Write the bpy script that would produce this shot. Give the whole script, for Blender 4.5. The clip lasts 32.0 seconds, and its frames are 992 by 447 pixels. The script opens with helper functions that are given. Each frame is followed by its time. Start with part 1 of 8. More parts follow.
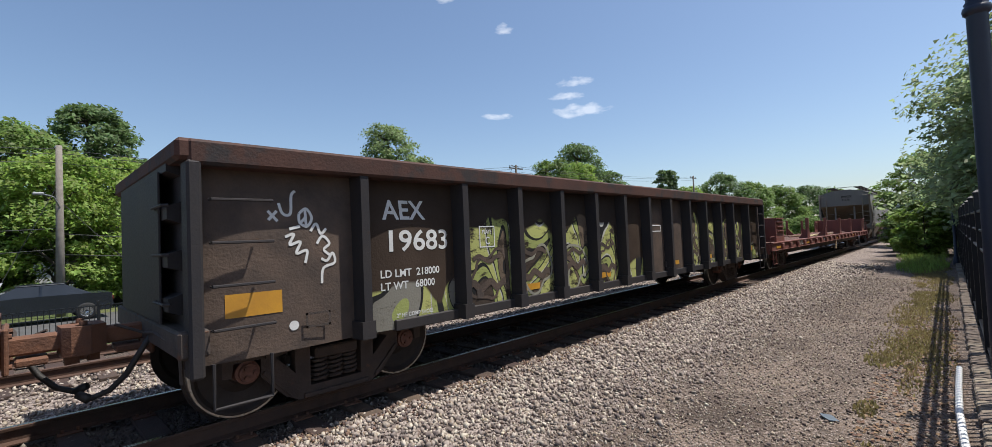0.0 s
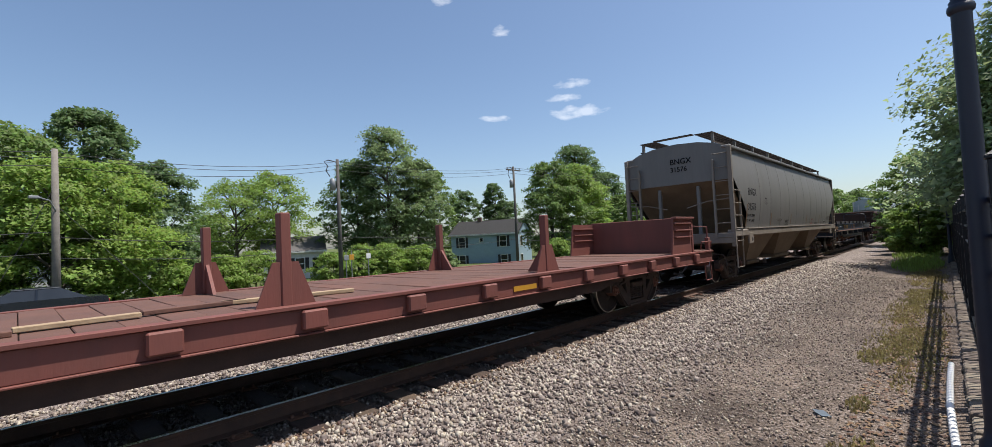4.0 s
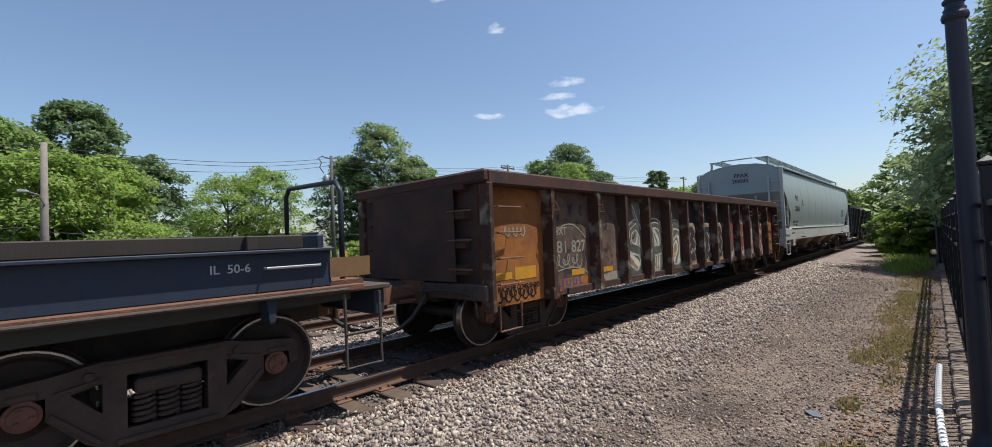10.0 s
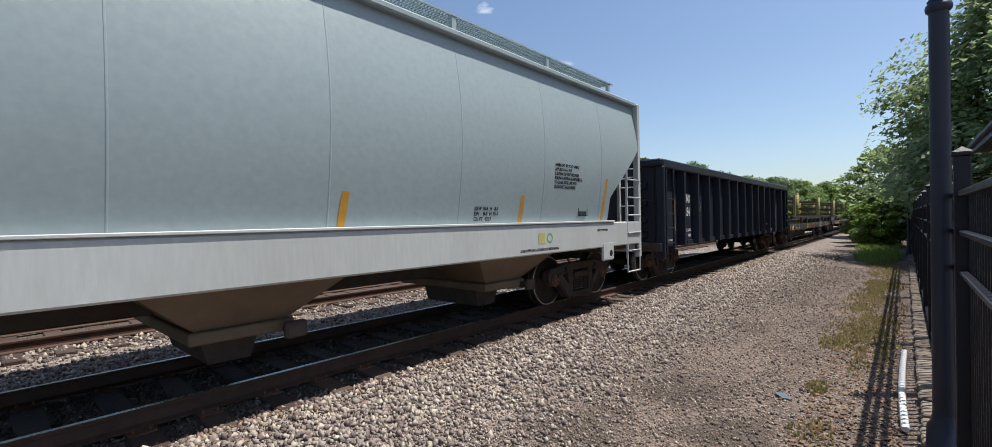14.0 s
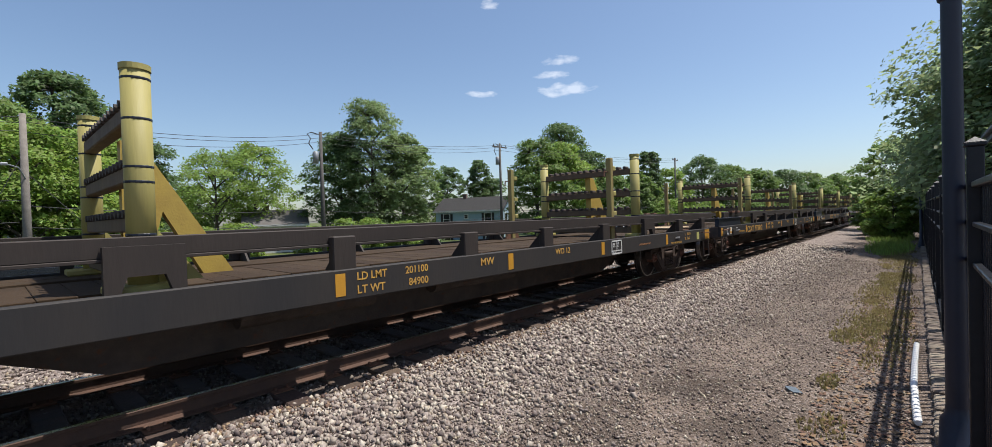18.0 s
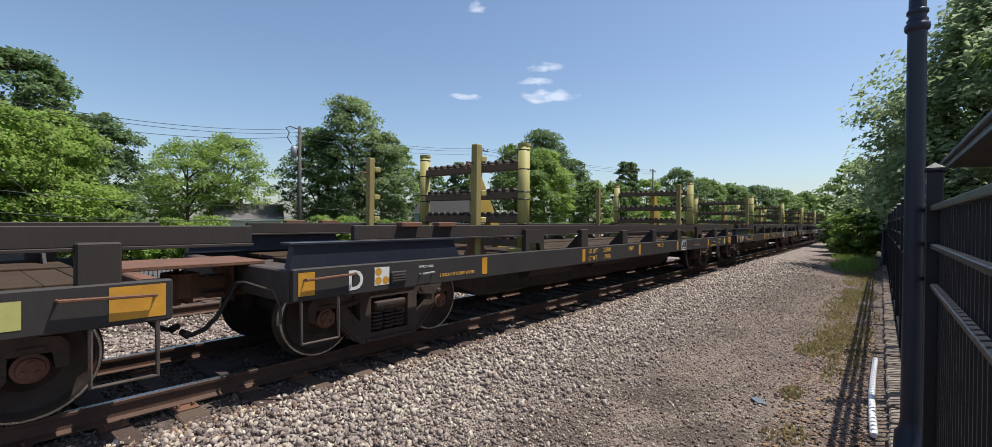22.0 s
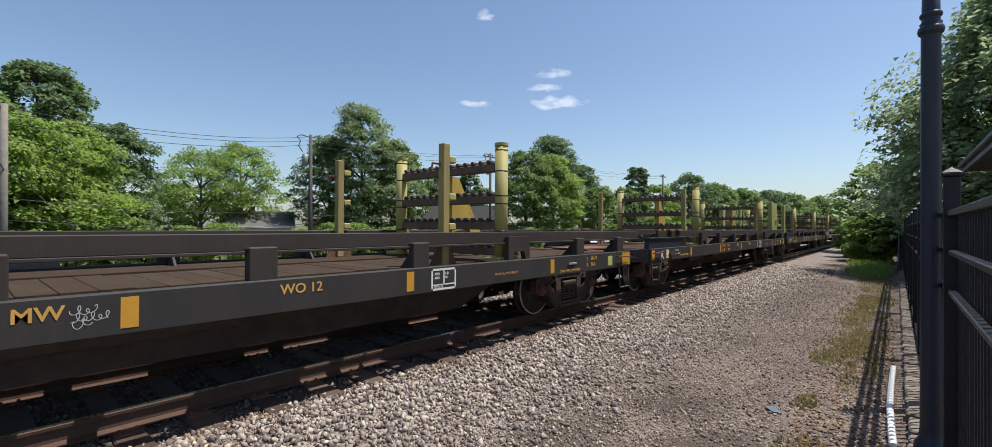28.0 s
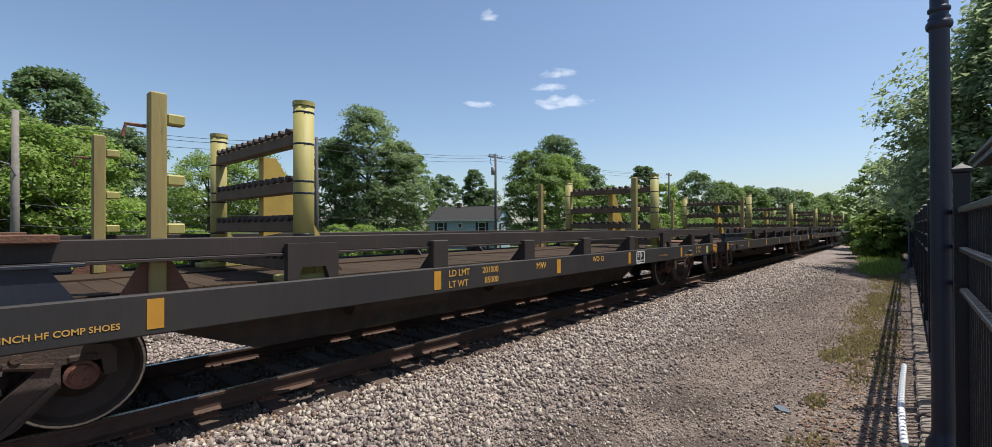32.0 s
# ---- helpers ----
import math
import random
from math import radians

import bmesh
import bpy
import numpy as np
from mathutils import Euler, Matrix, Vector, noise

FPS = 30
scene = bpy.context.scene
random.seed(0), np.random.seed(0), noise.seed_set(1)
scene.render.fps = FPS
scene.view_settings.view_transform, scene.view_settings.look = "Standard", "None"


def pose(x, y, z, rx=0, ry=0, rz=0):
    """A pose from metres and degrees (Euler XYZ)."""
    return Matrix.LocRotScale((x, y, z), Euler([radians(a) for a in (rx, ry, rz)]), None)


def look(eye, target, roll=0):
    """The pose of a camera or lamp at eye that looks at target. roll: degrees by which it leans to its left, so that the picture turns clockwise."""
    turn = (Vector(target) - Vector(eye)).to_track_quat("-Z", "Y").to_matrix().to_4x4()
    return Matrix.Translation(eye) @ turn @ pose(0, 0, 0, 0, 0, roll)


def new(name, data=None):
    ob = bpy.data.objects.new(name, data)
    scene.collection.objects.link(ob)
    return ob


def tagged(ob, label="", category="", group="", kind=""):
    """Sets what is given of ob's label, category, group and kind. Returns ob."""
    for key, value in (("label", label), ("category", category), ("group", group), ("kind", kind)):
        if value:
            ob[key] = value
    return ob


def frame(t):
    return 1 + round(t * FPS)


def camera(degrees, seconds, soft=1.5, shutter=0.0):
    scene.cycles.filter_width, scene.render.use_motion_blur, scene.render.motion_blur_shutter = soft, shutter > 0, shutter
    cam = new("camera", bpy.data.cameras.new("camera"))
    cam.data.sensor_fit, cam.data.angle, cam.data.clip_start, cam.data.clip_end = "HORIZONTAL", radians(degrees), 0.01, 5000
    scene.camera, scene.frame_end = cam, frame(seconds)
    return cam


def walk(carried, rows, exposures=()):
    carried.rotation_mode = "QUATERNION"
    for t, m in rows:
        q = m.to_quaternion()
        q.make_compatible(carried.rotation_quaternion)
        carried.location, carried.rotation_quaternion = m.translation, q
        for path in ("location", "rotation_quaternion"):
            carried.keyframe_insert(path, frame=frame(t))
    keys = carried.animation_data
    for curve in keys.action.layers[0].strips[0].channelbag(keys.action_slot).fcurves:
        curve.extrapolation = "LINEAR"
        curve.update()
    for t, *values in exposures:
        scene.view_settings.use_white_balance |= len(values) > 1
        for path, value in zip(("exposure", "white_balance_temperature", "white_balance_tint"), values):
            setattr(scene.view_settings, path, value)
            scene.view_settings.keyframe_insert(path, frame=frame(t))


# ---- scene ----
cam = camera(93.78, 32.0, soft=0.4)
EYE = (0.0, 0.0, 1.85)


def aim(x, y, z, yaw, pitch, roll):
    """The camera's pose: yaw to the left of the track's line, pitch up, roll."""
    a, b = radians(yaw), radians(pitch)
    eye = Vector((x, y, z + EYE[2]))
    way = Vector((math.cos(a) * math.cos(b), math.sin(a) * math.cos(b), math.sin(b)))
    return look(eye, eye + way, roll)


PATH = [
    (0, -0.005, 0.023, 0.027, 44.25, 1.89, -2.48),
    (0.5, -0.008, 0.014, 0.021, 44.59, 2.07, -2.57),
    (1, -0.009, 0.039, 0.018, 44.59, 1.99, -2.48),
    (1.5, -0.004, 0.033, 0.019, 44.58, 1.94, -2.50),
    (2, -0.006, 0.019, 0.009, 44.46, 2.05, -2.75),
    (2.5, -0.006, 0.019, 0.008, 44.33, 2.03, -2.66),
    (3, -0.005, -0.015, -0.003, 44.32, 2.26, -2.90),
    (3.5, -0.003, -0.022, -0.004, 44.15, 2.19, -2.89),
    (5.5, 0.006, -0.022, -0.004, 43.73, 1.63, -2.38),
    (6, -0.018, -0.021, 0.016, 43.70, 1.46, -2.27),
    (6.5, -0.026, -0.020, 0.014, 43.70, 1.51, -2.19),
    (7, -0.021, -0.015, 0.017, 43.62, 1.46, -2.19),
    (7.5, -0.016, -0.016, 0.016, 43.62, 1.44, -2.25),
    (8, -0.014, -0.016, 0.019, 43.62, 1.40, -2.27),
    (8.5, -0.021, -0.007, 0.022, 43.49, 1.41, -2.26),
    (9, -0.016, -0.006, 0.022, 43.48, 1.48, -2.17),
    (9.5, -0.025, -0.002, 0.027, 43.30, 1.68, -2.32),
    (10, -0.031, -0.003, 0.020, 43.22, 1.81, -2.33),
    (10.5, -0.028, -0.003, 0.026, 43.20, 1.68, -2.09),
    (11, -0.011, -0.002, 0.023, 43.32, 1.60, -2.01),
    (11.5, -0.006, -0.004, 0.022, 43.36, 1.54, -2.02),
    (12, -0.007, -0.002, 0.026, 42.78, 1.58, -2.15),
    (12.5, -0.003, -0.001, 0.009, 42.85, 1.46, -1.88),
    (13, 0.008, -0.001, -0.000, 41.29, 1.04, -1.67),
    (13.5, -0.004, 0.003, -0.004, 41.35, 0.40, -1.17),
    (14, 0.002, 0.006, -0.005, 41.36, -0.32, -1.09),
    (14.5, -0.008, 0.002, 0.001, 42.06, -0.86, -1.18),
    (16.5, -0.003, 0.003, 0.000, 42.42, -0.63, -2.13),
    (17, -0.004, 0.003, -0.001, 42.34, -0.70, -1.93),
    (17.5, -0.006, -0.000, 0.004, 42.44, -0.73, -1.89),
    (18, -0.003, 0.002, -0.002, 42.23, -0.78, -1.73),
    (18.5, -0.005, -0.001, 0.009, 41.49, -0.55, -1.42),
    (19, 0.002, -0.001, -0.000, 39.05, -0.48, -0.31),
    (19.5, -0.003, -0.001, 0.000, 38.86, -0.47, -0.11),
    (20, -0.010, 0.002, 0.001, 39.18, -0.53, 0.10),
    (20.5, -0.007, 0.004, 0.004, 39.33, -0.52, 0.17),
    (21, -0.002, -0.001, 0.005, 39.54, -0.51, 0.18),
    (21.5, 0.001, 0.003, 0.004, 39.53, -0.43, 0.25),
    (22, -0.006, 0.002, 0.003, 39.60, -0.38, 0.60),
    (22.5, -0.006, 0.002, 0.005, 39.71, -0.32, 0.87),
    (23, -0.008, 0.001, 0.007, 39.79, -0.27, 1.04),
    (23.5, -0.004, -0.000, 0.009, 39.88, -0.13, 1.00),
    (24, -0.006, 0.002, 0.011, 40.00, 0.10, 0.84),
    (24.5, -0.014, 0.001, 0.012, 40.16, 0.24, 0.78),
    (25, -0.010, -0.001, 0.012, 40.38, 0.35, 0.67),
    (25.5, -0.010, 0.001, 0.009, 40.51, 0.29, 0.81),
    (27.5, -0.008, 0.001, 0.008, 40.67, 0.33, 0.46),
    (28, -0.010, -0.000, 0.010, 40.76, 0.39, 0.35),
    (28.5, -0.003, 0.002, 0.009, 40.79, 0.33, 0.35),
    (29, -0.012, 0.001, 0.012, 40.88, 0.35, 0.27),
    (29.5, -0.005, 0.004, 0.011, 41.01, 0.35, 0.18),
    (30, -0.023, -0.000, 0.011, 41.10, 0.47, 0.01),
    (30.5, -0.017, 0.001, 0.014, 41.21, 0.46, -0.13),
    (31, -0.015, 0.001, 0.009, 41.26, 0.47, -0.13),
    (31.5, -0.007, -0.002, 0.012, 41.37, 0.42, -0.13),
    (32, -0.010, -0.004, 0.015, 41.46, 0.42, -0.18),
]
walk(cam, [(t, aim(x, y, z, yaw, pitch, roll)) for t, x, y, z, yaw, pitch, roll in PATH], exposures=((0, 0.45), (32, 0.45)))

# ---- light ----
SUN = Vector((0.30, -0.29, 1.0)).normalized()
world = bpy.data.worlds.new("sky")
scene.world = world
world.use_nodes = True
wn, wl = world.node_tree.nodes, world.node_tree.links
sky = wn.new("ShaderNodeTexSky")
sky.sky_type = "NISHITA"
sky.sun_disc = False
sky.sun_elevation = math.asin(SUN.z)
sky.sun_rotation = math.atan2(SUN.x, SUN.y)
sky.air_density, sky.dust_density, sky.ozone_density = 1.0, 1.2, 2.8
back = wn["Background"]
back.inputs["Strength"].default_value = 0.109
wcoord = wn.new("ShaderNodeTexCoord")


def sky_math(op, a, b=None, c=None):
    n = wn.new("ShaderNodeMath")
    n.operation = op
    n.use_clamp = op == "MULTIPLY_ADD"
    for i, v in enumerate((a, b, c)):
        if v is None:
            continue
        if isinstance(v, (int, float)):
            n.inputs[i].default_value = v
        else:
            wl.new(v, n.inputs[i])
    return n.outputs[0]


def cloud_mask(bearing, elevation, wide, high, cut, seed):
    """A small wisp of cloud round one direction of the sky, torn by noise."""
    a, b = radians(bearing), radians(elevation)
    d = Vector((math.cos(a) * math.cos(b), math.sin(a) * math.cos(b), math.sin(b)))
    side = Vector((math.sin(a), -math.cos(a), 0))
    up = side.cross(d)
    outs = []
    for axis, size in ((side, wide), (up, high)):
        dot = wn.new("ShaderNodeVectorMath")
        dot.operation = "DOT_PRODUCT"
        wl.new(wcoord.outputs["Generated"], dot.inputs[0])
        dot.inputs[1].default_value = axis
        outs.append(sky_math("POWER", sky_math("ABSOLUTE", sky_math("DIVIDE", dot.outputs["Value"], size)), 2.0))
    front = wn.new("ShaderNodeVectorMath")
    front.operation = "DOT_PRODUCT"
    wl.new(wcoord.outputs["Generated"], front.inputs[0])
    front.inputs[1].default_value = d
    near = sky_math("GREATER_THAN", front.outputs["Value"], 0.5)
    fall = sky_math("SUBTRACT", 1.0, sky_math("ADD", outs[0], outs[1]))
    tex = wn.new("ShaderNodeTexNoise")
    tex.inputs["Scale"].default_value = 30.0
    tex.inputs["Detail"].default_value = 6.0
    mp = wn.new("ShaderNodeMapping")
    mp.inputs["Location"].default_value = (seed, seed * 1.7, 0)
    mp.inputs["Scale"].default_value = (1, 1, 2.6)
    wl.new(wcoord.outputs["Generated"], mp.inputs["Vector"])
    wl.new(mp.outputs["Vector"], tex.inputs["Vector"])
    lump = sky_math("ADD", sky_math("MULTIPLY", sky_math("MAXIMUM", fall, -1.0), 0.42), sky_math("SUBTRACT", tex.outputs["Fac"], cut))
    return sky_math("MULTIPLY", sky_math("MULTIPLY_ADD", lump, 2.4, 0.0), near)


wisps = [cloud_mask(33.5, 14.9, 0.075, 0.017, 0.64, 1.0), cloud_mask(33.8, 18.2, 0.05, 0.013, 0.70, 4.0), cloud_mask(34.8, 16.6, 0.06, 0.012, 0.74, 11.0),
         cloud_mask(43.6, 14.8, 0.038, 0.010, 0.68, 7.0), cloud_mask(42.4, 24.6, 0.032, 0.014, 0.78, 9.0), cloud_mask(49.2, 28.0, 0.04, 0.014, 0.76, 13.0)]
total = wisps[0]
for w in wisps[1:]:
    total = sky_math("MAXIMUM", total, w)
blend = wn.new("ShaderNodeMix")
blend.data_type = "RGBA"
wl.new(sky_math("MINIMUM", sky_math("MULTIPLY", total, 0.62), 0.42), blend.inputs["Factor"])
wl.new(sky.outputs["Color"], blend.inputs["A"])
blend.inputs["B"].default_value = (8.2, 8.4, 8.8, 1)
wl.new(blend.outputs["Result"], back.inputs["Color"])

sun = new("sun", bpy.data.lights.new("sun", "SUN"))
sun.data.energy = 4.8
sun.data.angle = radians(0.55)
sun.data.color = (1.0, 0.955, 0.89)
sun.matrix_world = look(SUN * 60, (0, 0, 0))

# ---- materials ----
def mat(name, a, b=None, rough=0.7, metal=0.0, scale=3.0, grain=40.0, amount=0.5, bump=0.15, rust=0.0, streak=False, c=None, vary=0.0, gloss_noise=0.1, rustcol=(0.11, 0.045, 0.022), shine=0.5, island=False):
    """A procedural surface: two tones by a coarse noise, fine grain, optional rust or dirt (third tone), bump."""
    m = bpy.data.materials.new(name)
    m.use_nodes = True
    n, l = m.node_tree.nodes, m.node_tree.links
    bs = n["Principled BSDF"]
    bs.inputs["Metallic"].default_value = metal
    bs.inputs["Specular IOR Level"].default_value = shine
    tc = n.new("ShaderNodeTexCoord")
    mp = n.new("ShaderNodeMapping")
    l.new(tc.outputs["Object"], mp.inputs["Vector"])
    if streak:
        mp.inputs["Scale"].default_value = (1.0, 1.0, 0.16)
    info = n.new("ShaderNodeObjectInfo")
    shift = n.new("ShaderNodeVectorMath")
    shift.operation = "MULTIPLY_ADD"
    l.new(info.outputs["Random"], shift.inputs[0])
    shift.inputs[1].default_value = (17.0, 31.0, 23.0)
    l.new(mp.outputs["Vector"], shift.inputs[2])
    coarse = n.new("ShaderNodeTexNoise")
    coarse.inputs["Scale"].default_value = scale
    coarse.inputs["Detail"].default_value = 5.0
    coarse.inputs["Roughness"].default_value = 0.62
    l.new(shift.outputs[0], coarse.inputs["Vector"])
    fine = n.new("ShaderNodeTexNoise")
    fine.inputs["Scale"].default_value = grain
    fine.inputs["Detail"].default_value = 3.0
    l.new(shift.outputs[0], fine.inputs["Vector"])
    b = b or tuple(x * 0.7 for x in a)

    def mix(fac, x, y, mode="MIX"):
        k = n.new("ShaderNodeMix")
        k.data_type, k.blend_type = "RGBA", mode
        for value, sock in ((fac, k.inputs["Factor"]), (x, k.inputs["A"]), (y, k.inputs["B"])):
            if isinstance(value, (int, float)):
                sock.default_value = value
            elif isinstance(value, tuple):
                sock.default_value = (*value, 1)
            else:
                l.new(value, sock)
        return k.outputs["Result"]

    def ramp(src, lo, hi):
        k = n.new("ShaderNodeMapRange")
        k.inputs["From Min"].default_value, k.inputs["From Max"].default_value = lo, hi
        l.new(src, k.inputs["Value"])
        return k.outputs["Result"]

    col = mix(ramp(coarse.outputs["Fac"], 0.5 - 0.35 * (1.05 - amount), 0.5 + 0.35 * (1.05 - amount)), a, b)
    col = mix(ramp(fine.outputs["Fac"], 0.3, 0.75), mix(0.25, col, tuple(x * 0.55 for x in a)), col)
    if c:
        third = n.new("ShaderNodeTexNoise")
        third.inputs["Scale"].default_value = scale * 2.3
        third.inputs["Detail"].default_value = 6.0
        l.new(mp.outputs["Vector"], third.inputs["Vector"])
        col = mix(ramp(third.outputs["Fac"], 0.52, 0.66), col, c)
    if rust:
        rn = n.new("ShaderNodeTexNoise")
        rn.inputs["Scale"].default_value = scale * 1.6
        rn.inputs["Detail"].default_value = 8.0
        rn.inputs["Roughness"].default_value = 0.7
        l.new(shift.outputs[0], rn.inputs["Vector"])
        col = mix(ramp(rn.outputs["Fac"], 0.74 - 0.3 * rust, 0.80 - 0.18 * rust), col, rustcol)
    if vary:
        src = info.outputs["Random"]
        if island:
            geo = n.new("ShaderNodeNewGeometry")
            src = geo.outputs["Random Per Island"]
        hs = n.new("ShaderNodeHueSaturation")
        l.new(ramp_to(n, l, src, 1 - vary, 1 + vary), hs.inputs["Value"])
        l.new(ramp_to(n, l, src, 0.5 - vary * 0.05, 0.5 + vary * 0.05), hs.inputs["Hue"])
        l.new(col, hs.inputs["Color"])
        col = hs.outputs["Color"]
    l.new(col, bs.inputs["Base Color"])
    rr = n.new("ShaderNodeMapRange")
    rr.inputs["To Min"].default_value, rr.inputs["To Max"].default_value = max(0.05, rough - gloss_noise), min(1, rough + gloss_noise)
    l.new(fine.outputs["Fac"], rr.inputs["Value"])
    l.new(rr.outputs["Result"], bs.inputs["Roughness"])
    if bump:
        add = n.new("ShaderNodeMath")
        add.operation = "MULTIPLY_ADD"
        l.new(coarse.outputs["Fac"], add.inputs[0])
        add.inputs[1].default_value = 1.5
        l.new(fine.outputs["Fac"], add.inputs[2])
        bp = n.new("ShaderNodeBump")
        bp.inputs["Strength"].default_value = bump
        bp.inputs["Distance"].default_value = 0.02
        l.new(add.outputs[0], bp.inputs["Height"])
        l.new(bp.outputs["Normal"], bs.inputs["Normal"])
    return m


def ramp_to(n, l, src, lo, hi):
    k = n.new("ShaderNodeMapRange")
    k.inputs["To Min"].default_value, k.inputs["To Max"].default_value = lo, hi
    l.new(src, k.inputs["Value"])
    return k.outputs["Result"]


M_STONE = mat("ballast_stone", (0.385, 0.326, 0.282), (0.185, 0.150, 0.128), rough=0.9, scale=9, grain=60, vary=0.62, island=True, bump=0.3, c=(0.175, 0.125, 0.095))
M_PEBBLE = mat("brown_pebble", (0.30, 0.235, 0.19), (0.13, 0.10, 0.08), rough=0.9, scale=9, grain=60, vary=0.75, island=True, bump=0.3)
# bed stones: oily dirt, with some of the train's shade in the colour
M_GRIMESHADE_STONE = mat("oily_shade_darkened_stone", (0.15, 0.12, 0.10), (0.085, 0.068, 0.058), rough=0.8, scale=9, grain=60, vary=0.6, island=True, bump=0.3)
M_TIE = mat("tie_wood", (0.085, 0.052, 0.037), (0.048, 0.034, 0.027), rough=0.9, scale=4, grain=50, vary=0.35, bump=0.5)
M_RAIL = mat("rail_rust", (0.10, 0.052, 0.034), (0.06, 0.035, 0.026), rough=0.75, scale=5, grain=60, metal=0.2, bump=0.2)
M_RAILTOP = mat("rail_head_polished", (0.55, 0.54, 0.53), (0.42, 0.41, 0.40), rough=0.28, metal=1.0, scale=8, grain=80, bump=0.05)
M_STEEL = mat("dirty_steel", (0.085, 0.066, 0.056), (0.048, 0.040, 0.036), rough=0.75, scale=5, grain=50, rust=0.5, bump=0.25, shine=0.25)
M_WHEEL = mat("wheel_steel", (0.055, 0.041, 0.035), (0.033, 0.026, 0.023), rough=0.6, metal=0.3, scale=6, grain=60, rust=0.35, bump=0.15, shine=0.25)
M_TREAD = mat("wheel_tread", (0.5, 0.48, 0.46), (0.35, 0.33, 0.31), rough=0.3, metal=1.0, scale=6, grain=60, bump=0.05)
M_RUSTY = mat("brown_rust", (0.17, 0.075, 0.04), (0.09, 0.045, 0.03), rough=0.85, scale=4, grain=45, rust=0.3, bump=0.3)
M_HOSE = mat("rubber_hose", (0.03, 0.028, 0.027), rough=0.6, scale=8, grain=70, bump=0.1)
M_BLACK = mat("black_car_paint", (0.018, 0.022, 0.035), (0.026, 0.030, 0.041), rough=0.40, scale=2.2, grain=50, rust=0.12, streak=True, bump=0.08, shine=0.25)
M_AEX = mat("worn_black_paint", (0.034, 0.033, 0.036), (0.046, 0.040, 0.038), rough=0.55, scale=2.0, grain=45, rust=0.25, bump=0.12, rustcol=(0.05, 0.028, 0.02), shine=0.12)
M_CHORD = mat("rusty_top_chord", (0.085, 0.040, 0.030), (0.052, 0.030, 0.025), rough=0.8, scale=2.0, grain=40, bump=0.2, c=(0.035, 0.03, 0.03), shine=0.25)
M_ORANGE = mat("orange_rusted_paint", (0.33, 0.13, 0.035), (0.17, 0.065, 0.028), rough=0.75, scale=2.4, grain=45, rust=0.55, bump=0.25, rustcol=(0.055, 0.026, 0.018), shine=0.2)
M_BROWNSIDE = mat("dark_rusted_side", (0.080, 0.048, 0.038), (0.042, 0.030, 0.027), rough=0.8, scale=1.8, grain=40, rust=0.4, bump=0.25, shine=0.15)
M_RIB = mat("paint_flecked_rusty_rib", (0.085, 0.046, 0.032), (0.042, 0.027, 0.022), rough=0.8, scale=1.6, grain=40, rust=0.35, bump=0.25, c=(0.21, 0.185, 0.15), shine=0.15)
M_RED = mat("oxide_red_paint", (0.190, 0.056, 0.042), (0.125, 0.045, 0.035), rough=0.7, scale=1.8, grain=40, rust=0.25, streak=True, bump=0.12, rustcol=(0.09, 0.045, 0.03))
M_REDDECK = mat("worn_red_deck", (0.143, 0.064, 0.044), (0.090, 0.046, 0.035), rough=0.85, scale=1.2, grain=30, rust=0.3, bump=0.3, rustcol=(0.24, 0.16, 0.11))
M_GREY = mat("dusty_grey_car_paint", (0.185, 0.178, 0.168), (0.145, 0.139, 0.130), rough=0.55, scale=1.7, grain=30, rust=0.26, streak=True, bump=0.05, rustcol=(0.098, 0.086, 0.072), c=(0.168, 0.160, 0.149))
M_SEAM = mat("grimy_weld_seam", (0.115, 0.108, 0.100), (0.14, 0.133, 0.124), rough=0.8, scale=3, grain=30, bump=0.1)
M_TAPEOLD = mat("faded_brown_tape", (0.20, 0.105, 0.04), (0.13, 0.075, 0.035), rough=0.6, scale=6, grain=60, bump=0.03)
M_GREYSILL = mat("stained_sill_paint", (0.24, 0.21, 0.175), (0.165, 0.13, 0.098), rough=0.65, scale=1.5, grain=30, rust=0.3, streak=True, bump=0.08, rustcol=(0.19, 0.12, 0.07))
M_TAN = mat("tan_dusty_hopper", (0.19, 0.138, 0.09), (0.115, 0.082, 0.055), rough=0.8, scale=1.4, grain=30, rust=0.15, bump=0.1, rustcol=(0.11, 0.085, 0.065))
M_WHITE = mat("pale_grey_car_paint", (0.315, 0.385, 0.395), (0.288, 0.352, 0.362), rough=0.42, scale=0.8, grain=14, streak=False, bump=0.03, amount=0.1)
M_WHITESILL = mat("white_sill_paint", (0.49, 0.51, 0.50), (0.42, 0.43, 0.41), rough=0.45, scale=1.2, grain=30, streak=True, bump=0.04)
M_NAVY = mat("faded_navy_paint", (0.022, 0.036, 0.066), (0.030, 0.037, 0.050), rough=0.55, scale=1.6, grain=40, rust=0.3, streak=True, bump=0.1, rustcol=(0.055, 0.035, 0.025), shine=0.2)
M_DKGREEN = mat("dark_grey_green_panel", (0.040, 0.046, 0.044), (0.050, 0.050, 0.047), rough=0.6, scale=2.0, grain=40, rust=0.25, bump=0.1, rustcol=(0.05, 0.036, 0.028), shine=0.2)
M_FLATSIDE = mat("dark_flatcar_paint", (0.030, 0.029, 0.030), (0.042, 0.037, 0.034), rough=0.65, shine=0.2, scale=1.4, grain=40, rust=0.22, streak=True, bump=0.08, rustcol=(0.065, 0.042, 0.03))
M_BEAM = mat("worn_brown_rail_steel", (0.050, 0.040, 0.035), (0.034, 0.029, 0.027), rough=0.65, scale=1.2, grain=40, rust=0.35, streak=True, bump=0.1, rustcol=(0.075, 0.045, 0.03), shine=0.2)
